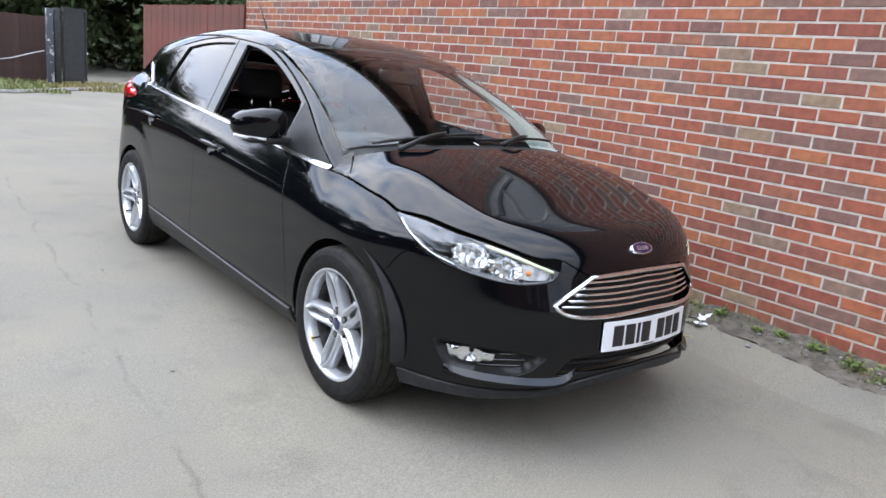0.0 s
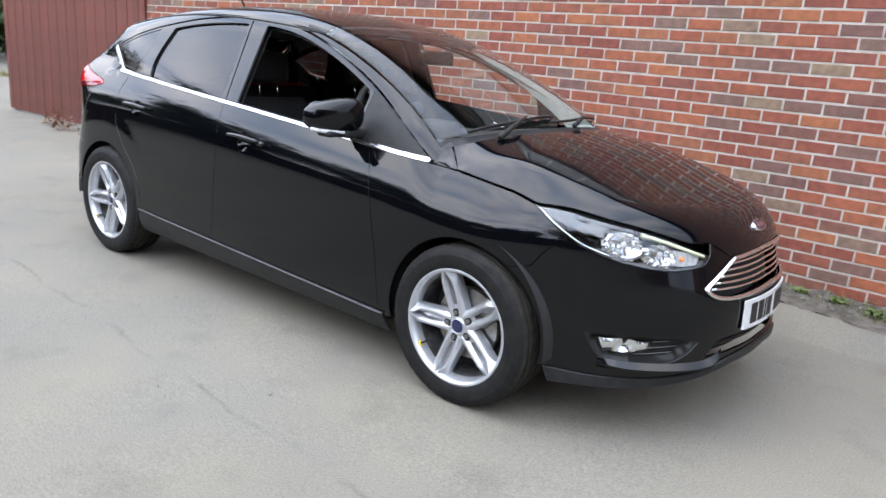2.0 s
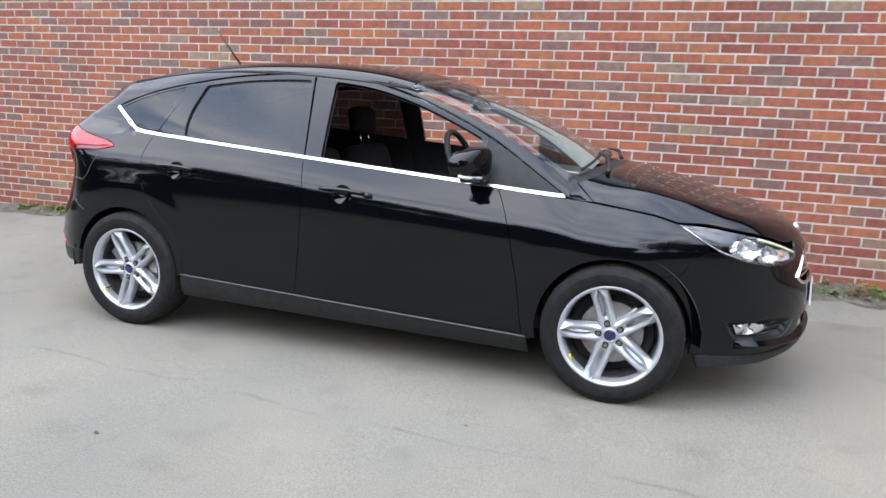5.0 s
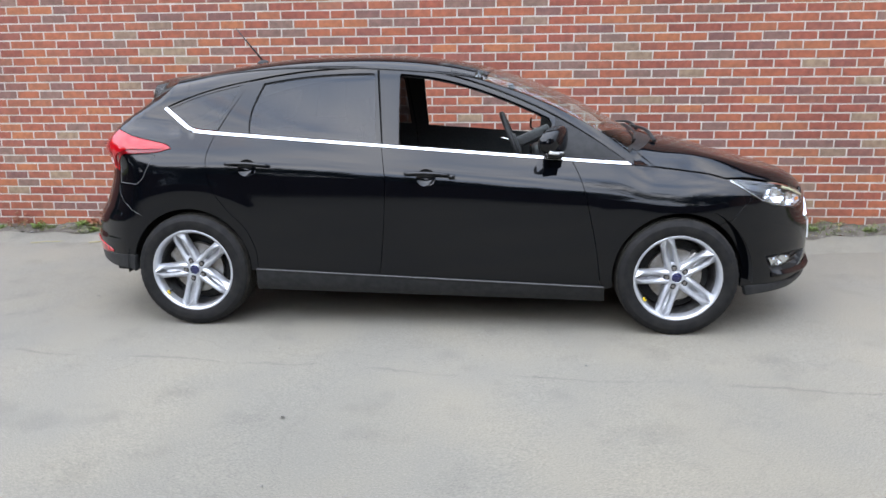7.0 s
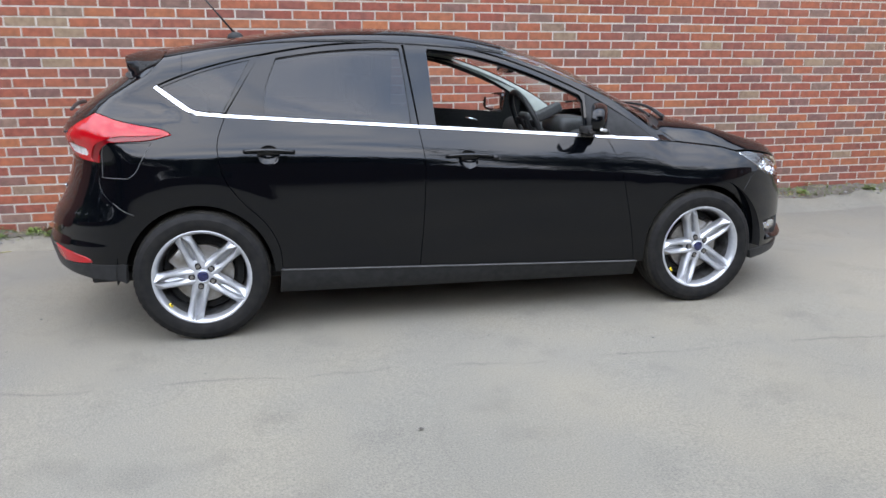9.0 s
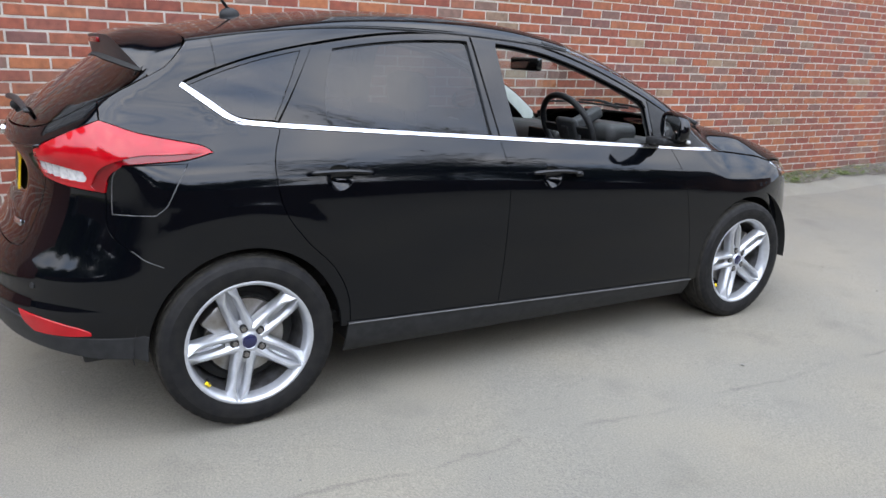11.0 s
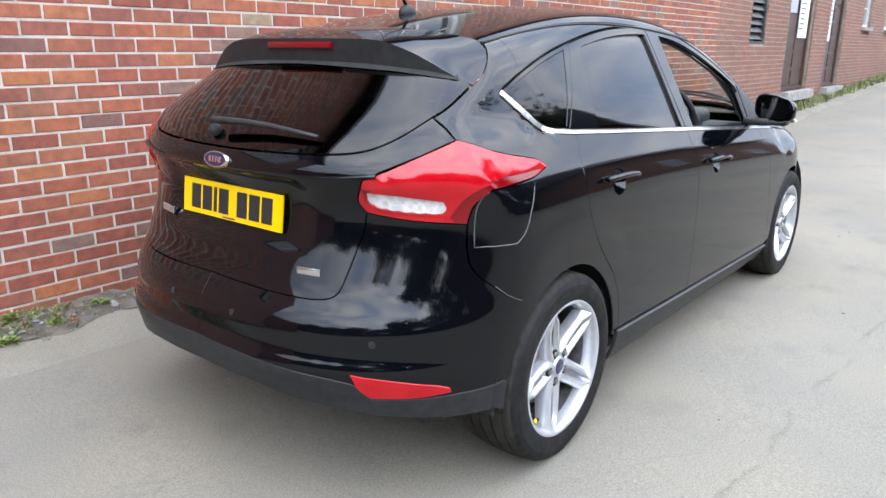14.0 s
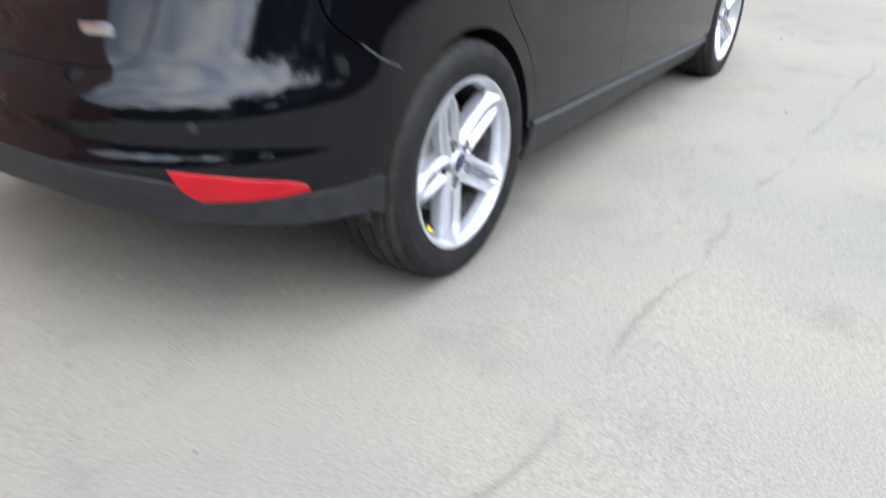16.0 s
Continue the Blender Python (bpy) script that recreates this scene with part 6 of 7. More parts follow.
skin("rear_window", cut(pane, chart=on_back, gap=0.004, depth=0.006, step=0.04), TINT, hatch, "dark privacy glass rear window")
band_low = bend([(-0.60, 1.240), (-0.45, 1.257), (-0.30, 1.266), (0.0, 1.275), (0.30, 1.266), (0.45, 1.257), (0.60, 1.240)], 5)
skin("rear_window_band", cut(chain(band_low, [(0.575, 1.272), (0.45, 1.302), (0, 1.312), (-0.45, 1.302), (-0.575, 1.272)]), chart=on_back, gap=0, depth=0.0, offset=0.003, step=0.04), DARK, hatch, "matte black band along the top of the rear window")
number_plate((-1.972, 0, 0.860), -90, -7, YELLOW_PLATE, "yellow rear number plate", 0.252)
spot = on_back(np.array([(0.0, 1.000)]))
oval_badge(spot[0] + slope(spot)[0] * 0.003, slope(spot)[0], 0.060, 0.025, hatch)
for y, z, w, h, mat_ in ((-0.382, 0.7175, 0.040, 0.011, STRIP), (0.37, 0.790, 0.050, 0.012, STRIP)):
    spot = on_back(np.array([(y, z)]))[0]
    nn = slope(spot[None])[0]
    turn = Matrix.Translation(spot + nn * 0.002) @ Matrix.Rotation(math.atan2(nn[1], nn[0]) + math.pi / 2, 4, "Z")
    bm = bmesh.new()
    if y < 0:
        box(bm, (-w, -0.003, -h), (w, 0.003, h), 0.002, turn)
    else:
        for k in range(5):
            box(bm, (-w + k * 0.022, -0.003, -h), (-w + k * 0.022 + 0.015, 0.003, h), 0.002, turn)
    part("model_badge", bm_mesh("model_badge", bm, mat_), hatch, "small chrome model badge")
# chrome-edged ledge over the plate
row = on_back(bend([(-0.57, 1.000), (-0.46, 0.990), (-0.34, 0.987)], 5))
v, f = tube(row + slope(row) * 0.002, np.linspace(0.012, 0.003, len(row)), 8, flat=0.5)
part("tailgate_ledge", mesh_of("tailgate_ledge", v, f, PAINT, smooth=True), hatch)
part("tailgate_ledge", mesh_of("tailgate_ledge", v * (1, -1, 1), [q[::-1] for q in f], PAINT, smooth=True), hatch)

# roof spoiler
def make_spoiler():
    """A wing that carries the roof back over the rear window and runs out to a point at each flank."""
    n = 29
    q = np.linspace(0, 1, n)
    lead_y = np.interp(q, (0, 0.80, 1.0), (0, 0.570, 0.645))
    lead = on_top(np.stack([np.full(n, -1.445), -np.minimum(lead_y, 0.570)], 1))
    tail_seam = on_wrap(bend([(-1.445, float(lead[-1, 2]) - 0.004), (-1.515, 1.266), (-1.573, 1.230)], 10))
    k = q > 0.80
    lead[k] = np.stack([np.interp((q[k] - 0.80) / 0.20, np.linspace(0, 1, len(tail_seam)), tail_seam[:, i]) for i in range(3)], 1)
    path = bend([(-1.668, 0, 1.357), (-1.665, -0.20, 1.356), (-1.656, -0.34, 1.351), (-1.640, -0.44, 1.325), (-1.616, -0.52, 1.288), (-1.592, -0.59, 1.250), (-1.574, -0.640, 1.228)], 8)
    along = np.linspace(0, 1, len(path))
    edge = np.stack([np.interp(q, along, path[:, i]) for i in range(3)], 1)
    fade = ramp(q, 1.03, 0.50)[:, None]
    up = np.array([0, 0, 1.0])
    rows = [lead, lead * 0.66 + edge * 0.34 + up * 0.010 * fade, lead * 0.30 + edge * 0.70 + up * 0.010 * fade, edge + (0.010, 0, 0) * fade + up * 0.003 * fade, edge, edge + fade * (0.010, 0, -0.072), edge + fade * (0.09, 0, -0.070) + (1 - fade) * (0.01, 0, -0.006)]
    g = np.stack(rows, 1)
    m = g.shape[1]
    both = np.concatenate([g[::-1], (g * (1, -1, 1))[1:]])
    v = both.reshape(-1, 3)
    f = [(i * m + j, i * m + j + 1, (i + 1) * m + j + 1, (i + 1) * m + j) for i in range(2 * n - 2) for j in range(m - 1)]
    bm = bmesh.new()
    vv = [bm.verts.new(tuple(p)) for p in v]
    for k, t in enumerate(f):
        bm.faces.new([vv[i] for i in t]).material_index = 1 if k % (m - 1) >= 4 else 0
    me = bm_mesh("roof_spoiler", bm, PAINT, sharp=38)
    me.materials.append(SATIN)
    return me


spoiler = part("roof_spoiler", make_spoiler(), hatch, "gloss black roof spoiler")
bm = bmesh.new()
box(bm, (-1.675, -0.155, 1.326), (-1.655, 0.155, 1.346), 0.003)
part("brake_light", bm_mesh("brake_light", bm, RED_DEEP), spoiler, "red high brake light")

# ---- wheels ----
def revolve(profile, n, close=False, tweak=None):
    """Turns (radius, y) points round the y axis."""
    pr = np.asarray(profile, float)
    t = np.linspace(0, 2 * np.pi, n, endpoint=False)
    r = np.repeat(pr[None, :, 0], n, 0)
    if tweak is not None:
        r = tweak(r, pr, n)
    v = np.stack([r * np.cos(t)[:, None], np.repeat(pr[None, :, 1], n, 0), r * np.sin(t)[:, None]], -1).reshape(-1, 3)
    m = len(pr)
    f = [(i * m + j, i * m + j + 1, ((i + 1) % n) * m + j + 1, ((i + 1) % n) * m + j) for i in range(n) for j in range(m - 1)]
    return v, f


def tread(r, pr, n):
    k = np.arange(n)
    r = r.copy()
    for j, (rad, y) in enumerate(pr):
        if rad > 0.305 and abs(y) > 0.066:
            r[:, j] -= np.where(k % 4 == 0, 0.003, 0)
    return r


TYRE = [(0.217, -0.088), (0.219, -0.098), (0.228, -0.103), (0.240, -0.1045), (0.242, -0.1055), (0.262, -0.1090), (0.285, -0.1080), (0.2865, -0.1070), (0.300, -0.1045), (0.309, -0.100), (0.315, -0.093), (0.3185, -0.084), (0.3195, -0.072), (0.3195, -0.068), (0.313, -0.0665), (0.313, -0.0585), (0.3215, -0.057), (0.323, -0.028), (0.316, -0.0265), (0.316, -0.0175), (0.323, -0.016)]
TYRE = [(r - 0.04 * max(r - 0.25, 0), y) for r, y in TYRE]
TYRE = TYRE + [(r, -y) for r, y in TYRE[::-1]]
tyre_v, tyre_f = revolve(TYRE, 192, tweak=tread)
flat_spot = np.clip((-0.300 - tyre_v[:, 2]) / 0.020, 0, 1)
tyre_v[:, 1] *= 1 + 0.035 * flat_spot * (np.abs(tyre_v[:, 1]) > 0.06)
tyre_v[:, 2] = np.maximum(tyre_v[:, 2], 0.002 - HUB_Z)
tyre_mesh = bm_mesh("tyre", bm_from(tyre_v, tyre_f), RUBBER, sharp=32)
tyre_mesh.materials.append(TREAD)
for face in tyre_mesh.polygons:
    if math.hypot(face.center.x, face.center.z) > 0.3095:
        face.material_index = 1
rim_mesh = bm_mesh("rim", bm_from(*revolve([(0.2320, -0.0965), (0.2318, -0.1025), (0.2275, -0.1050), (0.2215, -0.1030), (0.2150, -0.0955), (0.2100, -0.080), (0.2060, -0.055)], 96)), ALLOY, sharp=50)
barrel_mesh = bm_mesh("barrel", bm_from(*revolve([(0.2060, -0.055), (0.2000, 0.0), (0.2000, 0.09), (0.10, 0.095), (0.05, 0.095)], 64)), ALLOY_DARK, sharp=40)


def spoke_pair():
    """Two slim bars that leave the hub apart and close up at the rim, as one forked spoke."""
    bm = bmesh.new()
    for s in (-1, 1):
        rows = []
        for k in range(15):
            q = k / 14
            r = 0.040 + q * 0.183
            end = float(ramp(np.array(q), 0.70, 1.0))
            out = 0.0420 - 0.0045 * q + 0.003 * end
            slot = 0.0004 + 0.0118 * math.sin(math.pi * min(max((q - 0.10) / 0.88, 0), 1)) ** 0.7
            front = -0.076 - 0.0275 * q**1.7
            ridge = (slot + (out - slot) * 0.50) * (1 - end) + 0.0050 * end
            wide = 0.0045 * (1 - 0.6 * end)
            sec = [(out, 0.050), (out, 0.016 + 0.010 * end), (out - 0.004, 0.008 + 0.012 * end), (ridge + wide, 0.0), (max(ridge - wide, slot + 0.0008), 0.0), (slot + 0.0006, 0.012), (slot, 0.040), (0.0, 0.044)]
            rows.append([bm.verts.new((s * x, front + d, r)) for x, d in (sec if s > 0 else sec[::-1])])
        for a, b in zip(rows, rows[1:]):
            for i in range(7):
                bm.faces.new((a[i], a[i + 1], b[i + 1], b[i]))
        bm.faces.new(rows[0])
        bm.faces.new(rows[-1])
    rows = []
    for r, w, y in ((0.038, 0.034, -0.068), (0.066, 0.030, -0.068), (0.084, 0.022, -0.062)):
        rows.append([bm.verts.new((x, y + d, r)) for x, d in ((-w, 0.03), (-w, 0.0), (w, 0.0), (w, 0.03))])
    for a, b in zip(rows, rows[1:]):
        for i in range(3):
            bm.faces.new((a[i], a[i + 1], b[i + 1], b[i]))
    return bm_mesh("spoke", bm, ALLOY, sharp=28)


spoke_mesh = spoke_pair()
hub_mesh = bm_mesh("hub", bm_from(*revolve([(0.001, -0.078), (0.031, -0.078), (0.034, -0.074), (0.060, -0.070), (0.068, -0.060), (0.070, -0.02)], 48)), ALLOY, sharp=30)
cap_mesh = bm_mesh("centre_cap", bm_from(*revolve([(0.0005, -0.0815), (0.024, -0.081), (0.027, -0.079), (0.0275, -0.076)], 32)), BADGE_BLUE)
cap_ring = bm_mesh("cap_ring", bm_from(*revolve([(0.0265, -0.080), (0.028, -0.0812), (0.030, -0.080), (0.0305, -0.076)], 32)), ALLOY)
disc_mesh = bm_mesh("brake_disc", bm_from(*revolve([(0.06, -0.025), (0.08, -0.018), (0.142, -0.018), (0.142, 0.006), (0.06, 0.006)], 48)), STEEL, sharp=30)
# dark ring added for the deep shade seen between the spokes
wheel_shade_mesh = bm_mesh("wheel_shade", bm_from(*revolve([(0.05, 0.024), (0.150, 0.024), (0.160, 0.018), (0.186, 0.022), (0.190, 0.030)], 48)), DARK, sharp=30)
bm = bmesh.new()
bmesh.ops.create_cone(bm, cap_ends=True, segments=6, radius1=0.0105, radius2=0.009, depth=0.018, matrix=Matrix.Rotation(math.pi / 2, 4, "X"))
nut_mesh = bm_mesh("wheel_nut", bm, STEEL, sharp=20)
# flat dark disc that paints the shade of a nut's recess
bm = bmesh.new()
bmesh.ops.create_cone(bm, cap_ends=True, segments=14, radius1=0.0165, radius2=0.0165, depth=0.006, matrix=Matrix.Rotation(math.pi / 2, 4, "X"))
nut_shade_mesh = bm_mesh("nut_shade", bm, DARK, sharp=20)
bm = bmesh.new()
bmesh.ops.create_cone(bm, cap_ends=True, segments=10, radius1=0.004, radius2=0.0035, depth=0.04, matrix=Matrix.Rotation(math.pi / 2, 4, "X"))
valve_mesh = bm_mesh("valve", bm, SATIN)
bm = bmesh.new()
box(bm, (-0.011, -0.006, -0.006), (0.011, 0.0, 0.006), 0.002)
tag_mesh = bm_mesh("valve_tag", bm, YELLOW_TAG)
bm = bmesh.new()
box(bm, (-0.05, -0.035, -0.045), (0.05, 0.03, 0.045), 0.012)
caliper_mesh = bm_mesh("brake_caliper", bm, STEEL)


def make_wheel(x, side, angle, front):
    """A wheel under the car; side -1 is the car's right."""
    turn = Matrix.Translation((x, side * 0.750, HUB_Z)) @ (Matrix.Identity(4) if side < 0 else Matrix.Rotation(math.pi, 4, "Z"))
    wheel = part("wheel", rim_mesh, car, "silver alloy wheel with five forked spokes", at=turn)
    part("tyre", tyre_mesh, wheel, "black rubber tyre")
    part("barrel", barrel_mesh, wheel)
    for k in range(5):
        spin = Matrix.Rotation(radians(angle + 72 * k), 4, "Y")
        part("spoke", spoke_mesh, wheel, at=spin)
        part("nut_shade", nut_shade_mesh, wheel, at=spin @ Matrix.Translation((0, -0.0705, 0.052)))
        part("wheel_nut", nut_mesh, wheel, at=spin @ Matrix.Translation((0, -0.072, 0.052)))
    part("hub", hub_mesh, wheel)
    part("centre_cap", cap_mesh, wheel, "blue centre cap")
    part("cap_ring", cap_ring, wheel)
    part("brake_disc", disc_mesh, wheel)
    part("wheel_shade", wheel_shade_mesh, wheel, "dark ring added behind the brake disc for the shade in the wheel")
    part("brake_caliper", caliper_mesh, wheel, at=Matrix.Translation((0.095 if front else -0.095, -0.005, 0.07)) @ Matrix.Rotation(radians(-45 if front else 45), 4, "Y"))
    spin = Matrix.Rotation(radians(angle + 36), 4, "Y")
    part("valve", valve_mesh, wheel, at=spin @ Matrix.Translation((0, -0.078, 0.196)))
    part("valve_tag", tag_mesh, wheel, "yellow paint mark", at=spin @ Matrix.Translation((0, -0.088, 0.203)))


make_wheel(AXLE, -1, 198, True)
make_wheel(-AXLE, -1, 194, False)
make_wheel(AXLE, 1, 12, True)
make_wheel(-AXLE, 1, 40, False)

# arch linings, floor and inner shell
for wx in (AXLE, -AXLE):
    for s in (-1, 1):
        t = np.radians(np.linspace(-4, 184, 40))
        ysec = np.array([0.835, 0.60, 0.50])
        v = np.array([[(wx + 0.385 * np.cos(a), s * y, 0.325 + 0.385 * np.sin(a)) for y in ysec] for a in t]).reshape(-1, 3)
        f = [(i * 3 + j, i * 3 + j + 1, (i + 1) * 3 + j + 1, (i + 1) * 3 + j) for i in range(39) for j in range(2)]
        base = len(v)
        v = np.concatenate([v, [(wx, s * 0.50, 0.325)]])
        f += [(i * 3 + 2, base, (i + 1) * 3 + 2) for i in range(39)]
        part("arch_lining", mesh_of("arch_lining", v, f, DARK, smooth=True), car)
bm = bmesh.new()
box(bm, (-1.60, -0.60, 0.22), (1.75, 0.60, 0.30), 0.04)
box(bm, (-0.90, -0.76, 0.19), (0.90, 0.76, 0.30), 0.02)
part("underbody", bm_mesh("underbody", bm, DARK), car)

# ---- door mirrors, wipers, aerial ----
def make_mirror(s):
    n, m = 20, 28
    c, half = np.array([0.664, -0.885, 1.042]), np.array([0.048, 0.109, 0.070])
    v = []
    for i in range(n + 1):
        th = math.pi * i / n
        for j in range(m):
            ph = 2 * math.pi * j / m
            d = np.array([math.cos(th), math.sin(th) * math.cos(ph), math.sin(th) * math.sin(ph)])
            q = np.sign(d) * np.abs(d) ** 0.62
            q[0] = q[0] if q[0] > 0 else max(q[0], -0.62)
            p = q * half
            p[2] += 0.012 * q[1]
            p[2] *= 1 - 0.22 * max(-q[1], 0)
            p[0] += 0.045 * q[1] - 0.014 * q[1] ** 2
            v.append(c + p)
    f = [(i * m + j, i * m + (j + 1) % m, (i + 1) * m + (j + 1) % m, (i + 1) * m + j) for i in range(n) for j in range(m)]
    v = np.array(v) * (1, -s, 1) if s > 0 else np.array(v)
    bm = bm_from(v, f)
    bmesh.ops.remove_doubles(bm, verts=bm.verts[:], dist=1e-4)
    mirror = part("door_mirror", bm_mesh("door_mirror", bm, PAINT, sharp=60), car, "gloss black door mirror")
    k = 1 if s < 0 else -1
    bm = bmesh.new()
    box(bm, (0.615, -0.87, 0.955), (0.715, -0.740, 0.992), 0.014, seg=3)
    box(bm, (0.622, -0.95, 0.960), (0.70, -0.84, 0.985), 0.010, seg=3)
    bmesh.ops.transform(bm, matrix=Matrix.Diagonal((1, k, 1, 1)), verts=bm.verts[:])
    part("mirror_arm", bm_mesh("mirror_arm", bm, SATIN), mirror, "satin black mirror arm")
    row = np.array([(0.632, -0.990, 0.990), (0.662, -0.965, 0.984), (0.684, -0.92, 0.981), (0.700, -0.87, 0.980)]) * (1, k, 1)
    v, f = tube(bend(row), 0.010, 8, flat=0.8)
    part("indicator_strip", mesh_of("indicator_strip", v, f, WHITE_LAMP, smooth=True), mirror, "clear indicator strip")
    t = np.linspace(0, 2 * np.pi, 28, endpoint=False)
    v = np.stack([0.628 + 0.038 * np.sign(np.cos(t)) * np.abs(np.cos(t)) ** 0.6, k * (-0.885 + 0.090 * np.sign(np.cos(t)) * np.abs(np.cos(t)) ** 0.6), 1.046 + 0.052 * np.sign(np.sin(t)) * np.abs(np.sin(t)) ** 0.6], 1)
    part("mirror_glass", mesh_of("mirror_glass", v, [tuple(range(28))], MIRROR), mirror)


make_mirror(-1)
make_mirror(1)


def blade(points, parent, name, arm_to=None, thick=0.007):
    p = bend(points, 6)
    v, f = tube(p, thick, 6)
    w = part(name, mesh_of(name, v, f, SATIN, smooth=True), parent, "black wiper")
    return w


for y0, y1, yp in ((-0.58, 0.02, -0.52), (-0.05, 0.56, 0.08)):
    ys = np.linspace(y0, y1, 9)
    base = on_top(np.stack([1.175 - 0.20 * ys**2 - 0.02 * (ys - y0) - 0.03 * ramp(ys, y0, y1), ys], 1)) + (0, 0, 0.014)
    wiper = blade(base, car, "wiper")
    tip = on_top(np.array([(1.225, yp)]))[0] + (0, 0, 0.012)
    arm = np.array([tip, (tip + base[5]) / 2 + (0.02, 0, 0.024), base[5] + (0.0, 0, 0.014)])
    v, f = tube(bend(arm), np.linspace(0.013, 0.006, len(bend(arm))), 6)
    part("wiper_arm", mesh_of("wiper_arm", v, f, SATIN, smooth=True), wiper)
ys = np.linspace(0.06, -0.365, 8)
row = on_back(np.stack([ys, 1.077 + 0.010 * np.sin((ys + 0.37) * 7)], 1))
row = row + slope(row) * np.linspace(0.045, 0.018, 8)[:, None]
v, f = tube(row, np.linspace(0.019, 0.009, 8), 8, flat=0.6)
rear_wiper = part("rear_wiper", mesh_of("rear_wiper", v, f, SATIN, smooth=True), hatch, "black rear wiper")
pivot = on_back(np.array([(0.075, 1.080)]))[0]
bm = bmesh.new()
bmesh.ops.create_uvsphere(bm, u_segments=14, v_segments=10, radius=0.021, matrix=Matrix.Translation(pivot + (-0.016, 0, 0)))
part("wiper_pivot", bm_mesh("wiper_pivot", bm, SATIN), rear_wiper)

foot_at = on_top(np.array([(-1.135, 0.0)]))[0]
bm = bmesh.new()
bmesh.ops.create_uvsphere(bm, u_segments=16, v_segments=10, radius=1, matrix=Matrix.Translation(foot_at + (0, 0, 0.0)) @ Matrix.Diagonal((0.045, 0.024, 0.034, 1)))
aerial = part("aerial", bm_mesh("aerial", bm, SATIN), car, "short black roof aerial")
v, f = tube([foot_at + (-0.005, 0, 0.028), foot_at + (-0.10, 0, 0.145), foot_at + (-0.165, 0, 0.225)], (0.007, 0.0045, 0.0035), 8)
part("aerial_mast", mesh_of("aerial_mast", v, f, SATIN, smooth=True), aerial)

# ---- inside the car ----
def rounded(lo, hi, bevel, m, material, name, parent, label=""):
    bm = bmesh.new()
    box(bm, lo, hi, bevel, m, seg=4)
    return part(name, bm_mesh(name, bm, material, sharp=60), parent, label)


def make_seat(y):
    seat = rounded((-0.24, -0.25, 0.0), (0.28, 0.25, 0.17), 0.05, Matrix.Translation((0.02, y, 0.36)) @ Matrix.Rotation(radians(-8), 4, "Y"), SEAT, "front_seat", car, "dark cloth front seat")
    rounded((-0.07, -0.25, 0.0), (0.07, 0.25, 0.62), 0.06, Matrix.Translation((-0.26, y, 0.42)) @ Matrix.Rotation(radians(-18), 4, "Y"), SEAT, "backrest", seat)
    rounded((-0.055, -0.135, 0.0), (0.045, 0.135, 0.17), 0.045, Matrix.Translation((-0.45, y, 1.085)) @ Matrix.Rotation(radians(-8), 4, "Y"), SEAT, "headrest", seat)
    for dy in (-0.06, 0.06):
        v, f = tube([(-0.44, y + dy, 0.98), (-0.455, y + dy, 1.12)], 0.007, 6)
        part("headrest_post", mesh_of("headrest_post", v, f, CHROME, smooth=True), seat)


make_seat(-0.36)
make_seat(0.36)
bench = rounded((-0.25, -0.62, 0.0), (0.25, 0.62, 0.16), 0.05, Matrix.Translation((-0.75, 0, 0.40)), SEAT, "rear_seat", car, "dark cloth rear bench seat")
rounded((-0.07, -0.62, 0.0), (0.07, 0.62, 0.60), 0.06, Matrix.Translation((-1.02, 0, 0.45)) @ Matrix.Rotation(radians(-20), 4, "Y"), SEAT, "backrest", bench)
for y in (-0.36, 0.36):
    rounded((-0.05, -0.13, 0.0), (0.05, 0.13, 0.14), 0.04, Matrix.Translation((-1.22, y, 1.03)), SEAT, "headrest", bench)
dash = rounded((0.0, -0.70, 0.0), (0.42, 0.70, 0.22), 0.07, Matrix.Translation((0.62, 0, 0.74)) @ Matrix.Rotation(radians(4), 4, "Y"), DASH, "dashboard", car, "dark moulded dashboard")
rounded((0.0, -0.16, 0.0), (0.20, 0.16, 0.10), 0.04, Matrix.Translation((0.60, -0.36, 0.92)), DASH, "instrument_hood", dash)
rounded((0.0, -0.13, -0.30), (0.14, 0.13, 0.16), 0.04, Matrix.Translation((0.57, 0.0, 0.80)), DASH, "centre_stack", dash)
rounded((0.0, -0.095, 0.0), (0.012, 0.095, 0.085), 0.004, Matrix.Translation((0.558, 0.0, 0.865)), GLOSSBLACK, "display", dash)
rounded((-0.55, -0.10, 0.0), (0.55, 0.10, 0.16), 0.04, Matrix.Translation((0.0, 0.0, 0.36)), DASH, "centre_console", car)
bm = bmesh.new()
box(bm, (-1.85, -0.70, 0.28), (1.0, 0.70, 0.33), 0.01)
box(bm, (0.98, -0.66, 0.30), (1.02, 0.66, 0.92), 0.01)
box(bm, (-1.80, -0.62, 0.33), (-1.15, 0.62, 0.78), 0.03)
part("cabin_floor", bm_mesh("cabin_floor", bm, DARK), car)
t = np.linspace(0, 2 * np.pi, 48, endpoint=False)
rimp = np.stack([0 * t, 0.185 * np.cos(t), 0.185 * np.sin(t)], 1)
v, f = tube(rimp, 0.016, 10, closed=True)
spin = Matrix.Translation((0.46, -0.36, 0.985)) @ Matrix.Rotation(radians(-24), 4, "Y")
wheel_rim = part("steering_wheel", mesh_of("steering_wheel", v, f, SATIN, smooth=True), car, "black three-spoke steering wheel", at=spin)
rounded((-0.015, -0.075, -0.065), (0.025, 0.075, 0.06), 0.02, Matrix.Identity(4), DASH, "wheel_boss", wheel_rim)
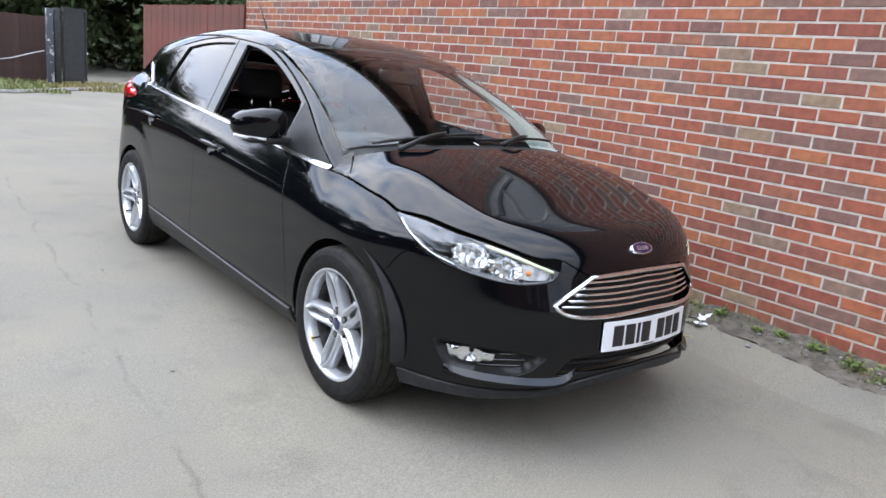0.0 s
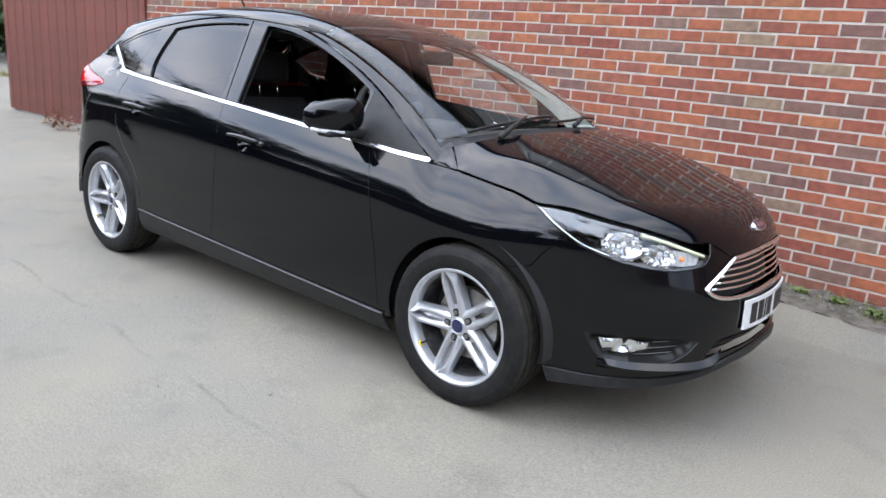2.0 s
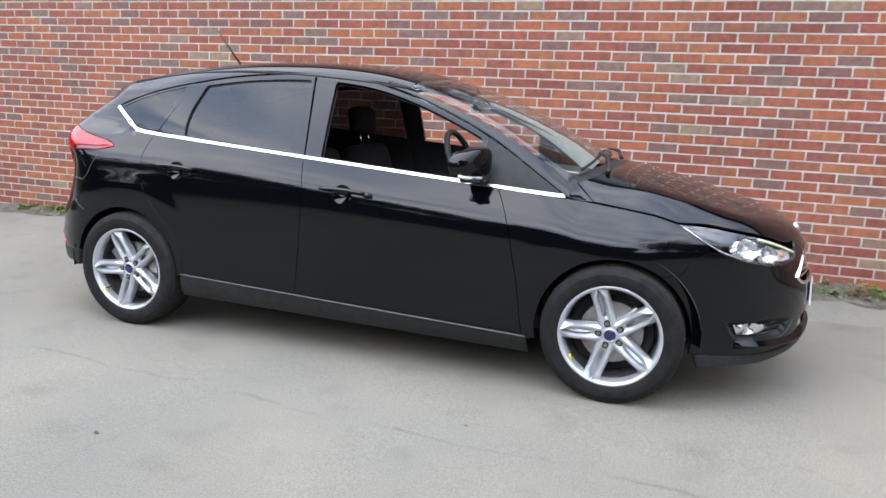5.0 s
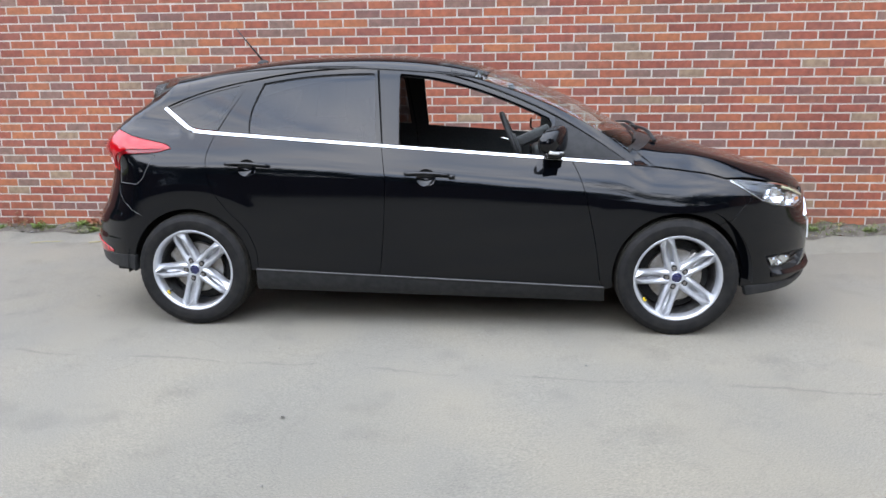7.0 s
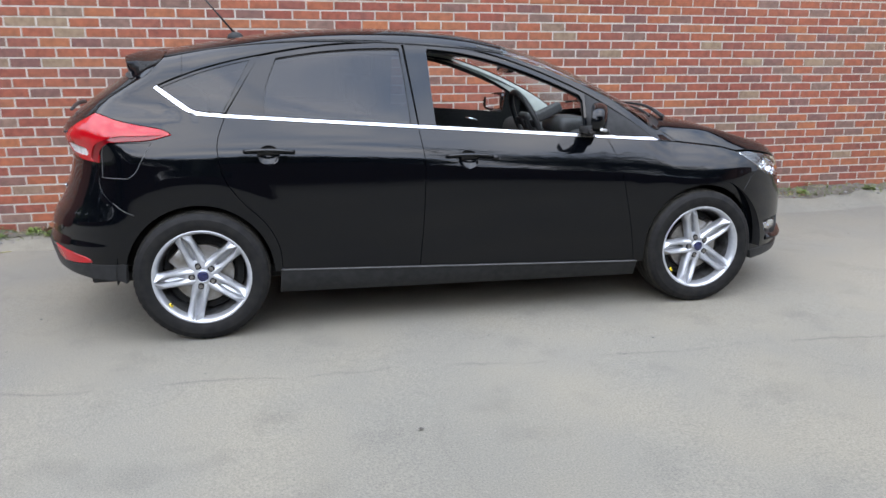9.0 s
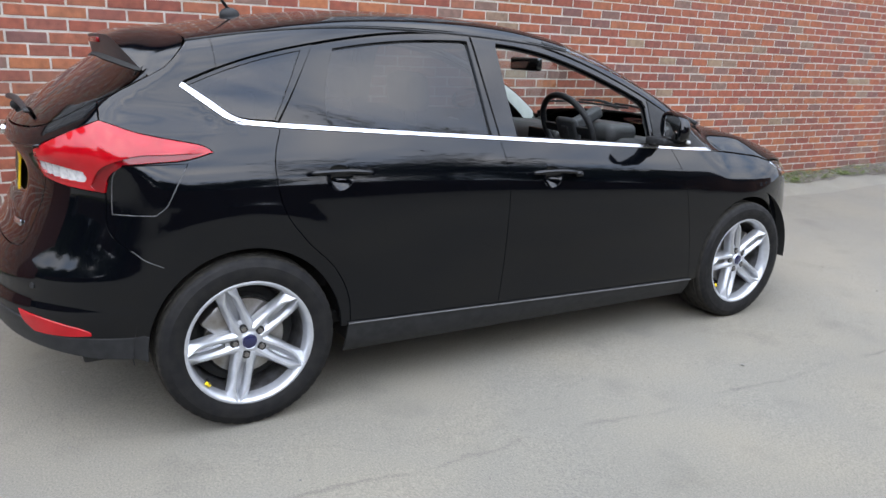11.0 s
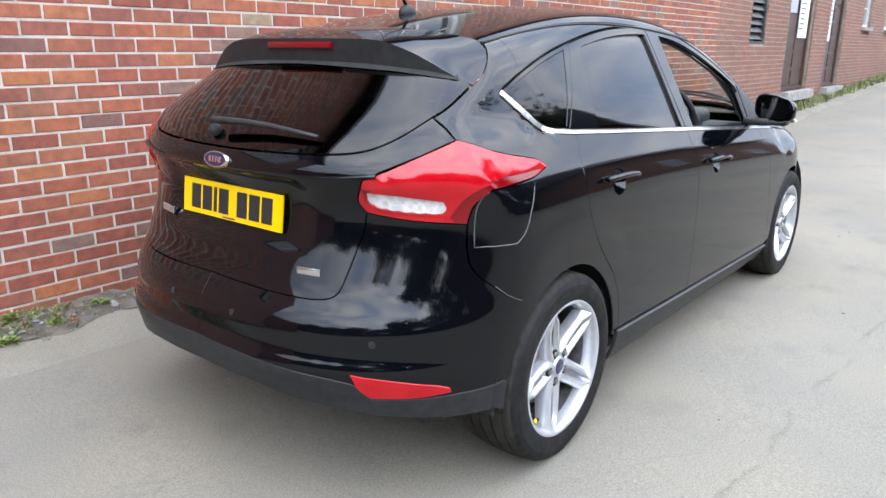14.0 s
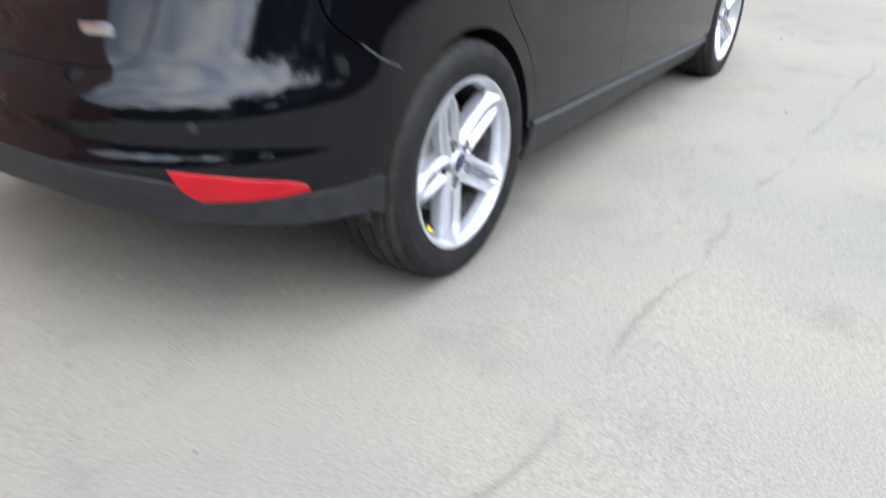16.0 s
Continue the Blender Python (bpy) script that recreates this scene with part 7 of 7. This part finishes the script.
for a in (0, 180, 270):
    rounded((-0.004, 0.05, -0.022), (0.010, 0.178, 0.022), 0.004, Matrix.Rotation(radians(a), 4, "X"), SATIN, "wheel_spoke", wheel_rim)
rounded((-0.02, -0.03, -0.03), (0.22, 0.03, 0.03), 0.015, Matrix.Identity(4), DASH, "steering_column", wheel_rim)
inner_glass = on_top(np.array([(0.50, 0.0)]))[0]
rounded((-0.02, -0.125, -0.035), (0.018, 0.125, 0.035), 0.014, Matrix.Translation(inner_glass + (-0.06, 0, -0.075)), GLOSSBLACK, "rear_view_mirror", car, "black interior mirror")
for y in (-0.36, 0.36):
    p = on_top(np.array([(0.27, y)]))[0] + (-0.02, 0, -0.055)
    rounded((-0.15, -0.20, -0.01), (0.0, 0.20, 0.012), 0.008, Matrix.Translation(p) @ Matrix.Rotation(radians(12), 4, "Y"), DASH, "sun_visor", car)
sheet = tagged(new("paper_card", mesh_of("paper_card", *block((-0.03, -0.035, 0), (0.03, 0.035, 0.0015)), PAPER)), "small white paper card lying on the dashboard", "paper")
sheet.matrix_basis = pose(0.985, -0.055, 0.962, 0, 4, 25)


# ---- the bricks, each proud of its mortar ----
def brick_mesh(length):
    l, h, d, c = length / 2, COURSE / 2 - 0.0057, 0.0, 0.003
    v = [(-l, 0.012, -h), (l, 0.012, -h), (l, 0.012, h), (-l, 0.012, h), (-l, 0.002, -h), (l, 0.002, -h), (l, 0.002, h), (-l, 0.002, h), (-l + c, d, -h + c), (l - c, d, -h + c), (l - c, d, h - c), (-l + c, d, h - c)]
    f = [(8, 9, 10, 11)] + [(4 + i, 4 + (i + 1) % 4, 8 + (i + 1) % 4, 8 + i) for i in range(4)] + [(i, (i + 1) % 4, 4 + (i + 1) % 4, 4 + i) for i in range(4)]
    return np.array(v), f


def brick_courses(x0, x1, y0, top):
    """Each brick as x0, x1, z of its middle."""
    k0 = int(math.floor((-0.1 - PHASE_Z) / COURSE))
    for k in range(k0, int((top - PHASE_Z) / COURSE)):
        z = PHASE_Z + (k + 0.5) * COURSE
        shift = PHASE_X + (PITCH / 2 if k % 2 else 0)
        n0 = int(math.floor((x0 - shift) / PITCH))
        x = shift + n0 * PITCH
        while x < x1:
            a, b = max(x + 0.006, x0), min(x + PITCH - 0.006, x1)
            x += PITCH
            parts = [(a, b)]
            for o in OPENINGS:
                if o[2] < z + 0.03 and o[3] > z - 0.03:
                    parts = [q for lo, hi in parts for q in ((lo, min(hi, o[0])), (max(lo, o[1]), hi)) if q[1] - q[0] > 0.02]
            for lo, hi in parts:
                if hi - lo > 0.02:
                    yield lo, hi, z


whole = mesh_of("brick", *brick_mesh(PITCH - 0.012), BRICK)
jig = np.random.default_rng(11)
for wall, x0, x1, y0 in ((WALL_A, WALL_END, WALL_JOINT, WALL_Y), (WALL_B, WALL_JOINT + 0.012, WALL_FAR, WALL_Y + 0.03)):
    rest_v, rest_f, n = [], [], 0
    for lo, hi, z in brick_courses(x0, x1, y0, EAVES):
        dy, dz, tilt = jig.normal(0, 0.0007), jig.normal(0, 0.0010), jig.normal(0, 0.0022)
        full = abs(hi - lo - PITCH + 0.012) < 1e-6
        if wall is WALL_A and full and -3.55 < lo and hi < -0.80 and 0.20 < z < 2.0:
            ob = part("brick", whole, wall)
            ob.matrix_basis = Matrix.Translation(((lo + hi) / 2, y0 + dy, z + dz)) @ Matrix.Rotation(tilt, 4, "Y")
            continue
        v, f = brick_mesh(hi - lo)
        rest_v.append(v + ((lo + hi) / 2, y0 + dy, z + dz))
        rest_f += [tuple(i + n for i in q) for q in f]
        n += len(v)
    tagged(part("brick_courses", mesh_of("brick_courses", np.concatenate(rest_v), rest_f, BRICKS if wall is WALL_A else BRICKS_OLD), wall), "courses of red clay bricks", kind="stuff")
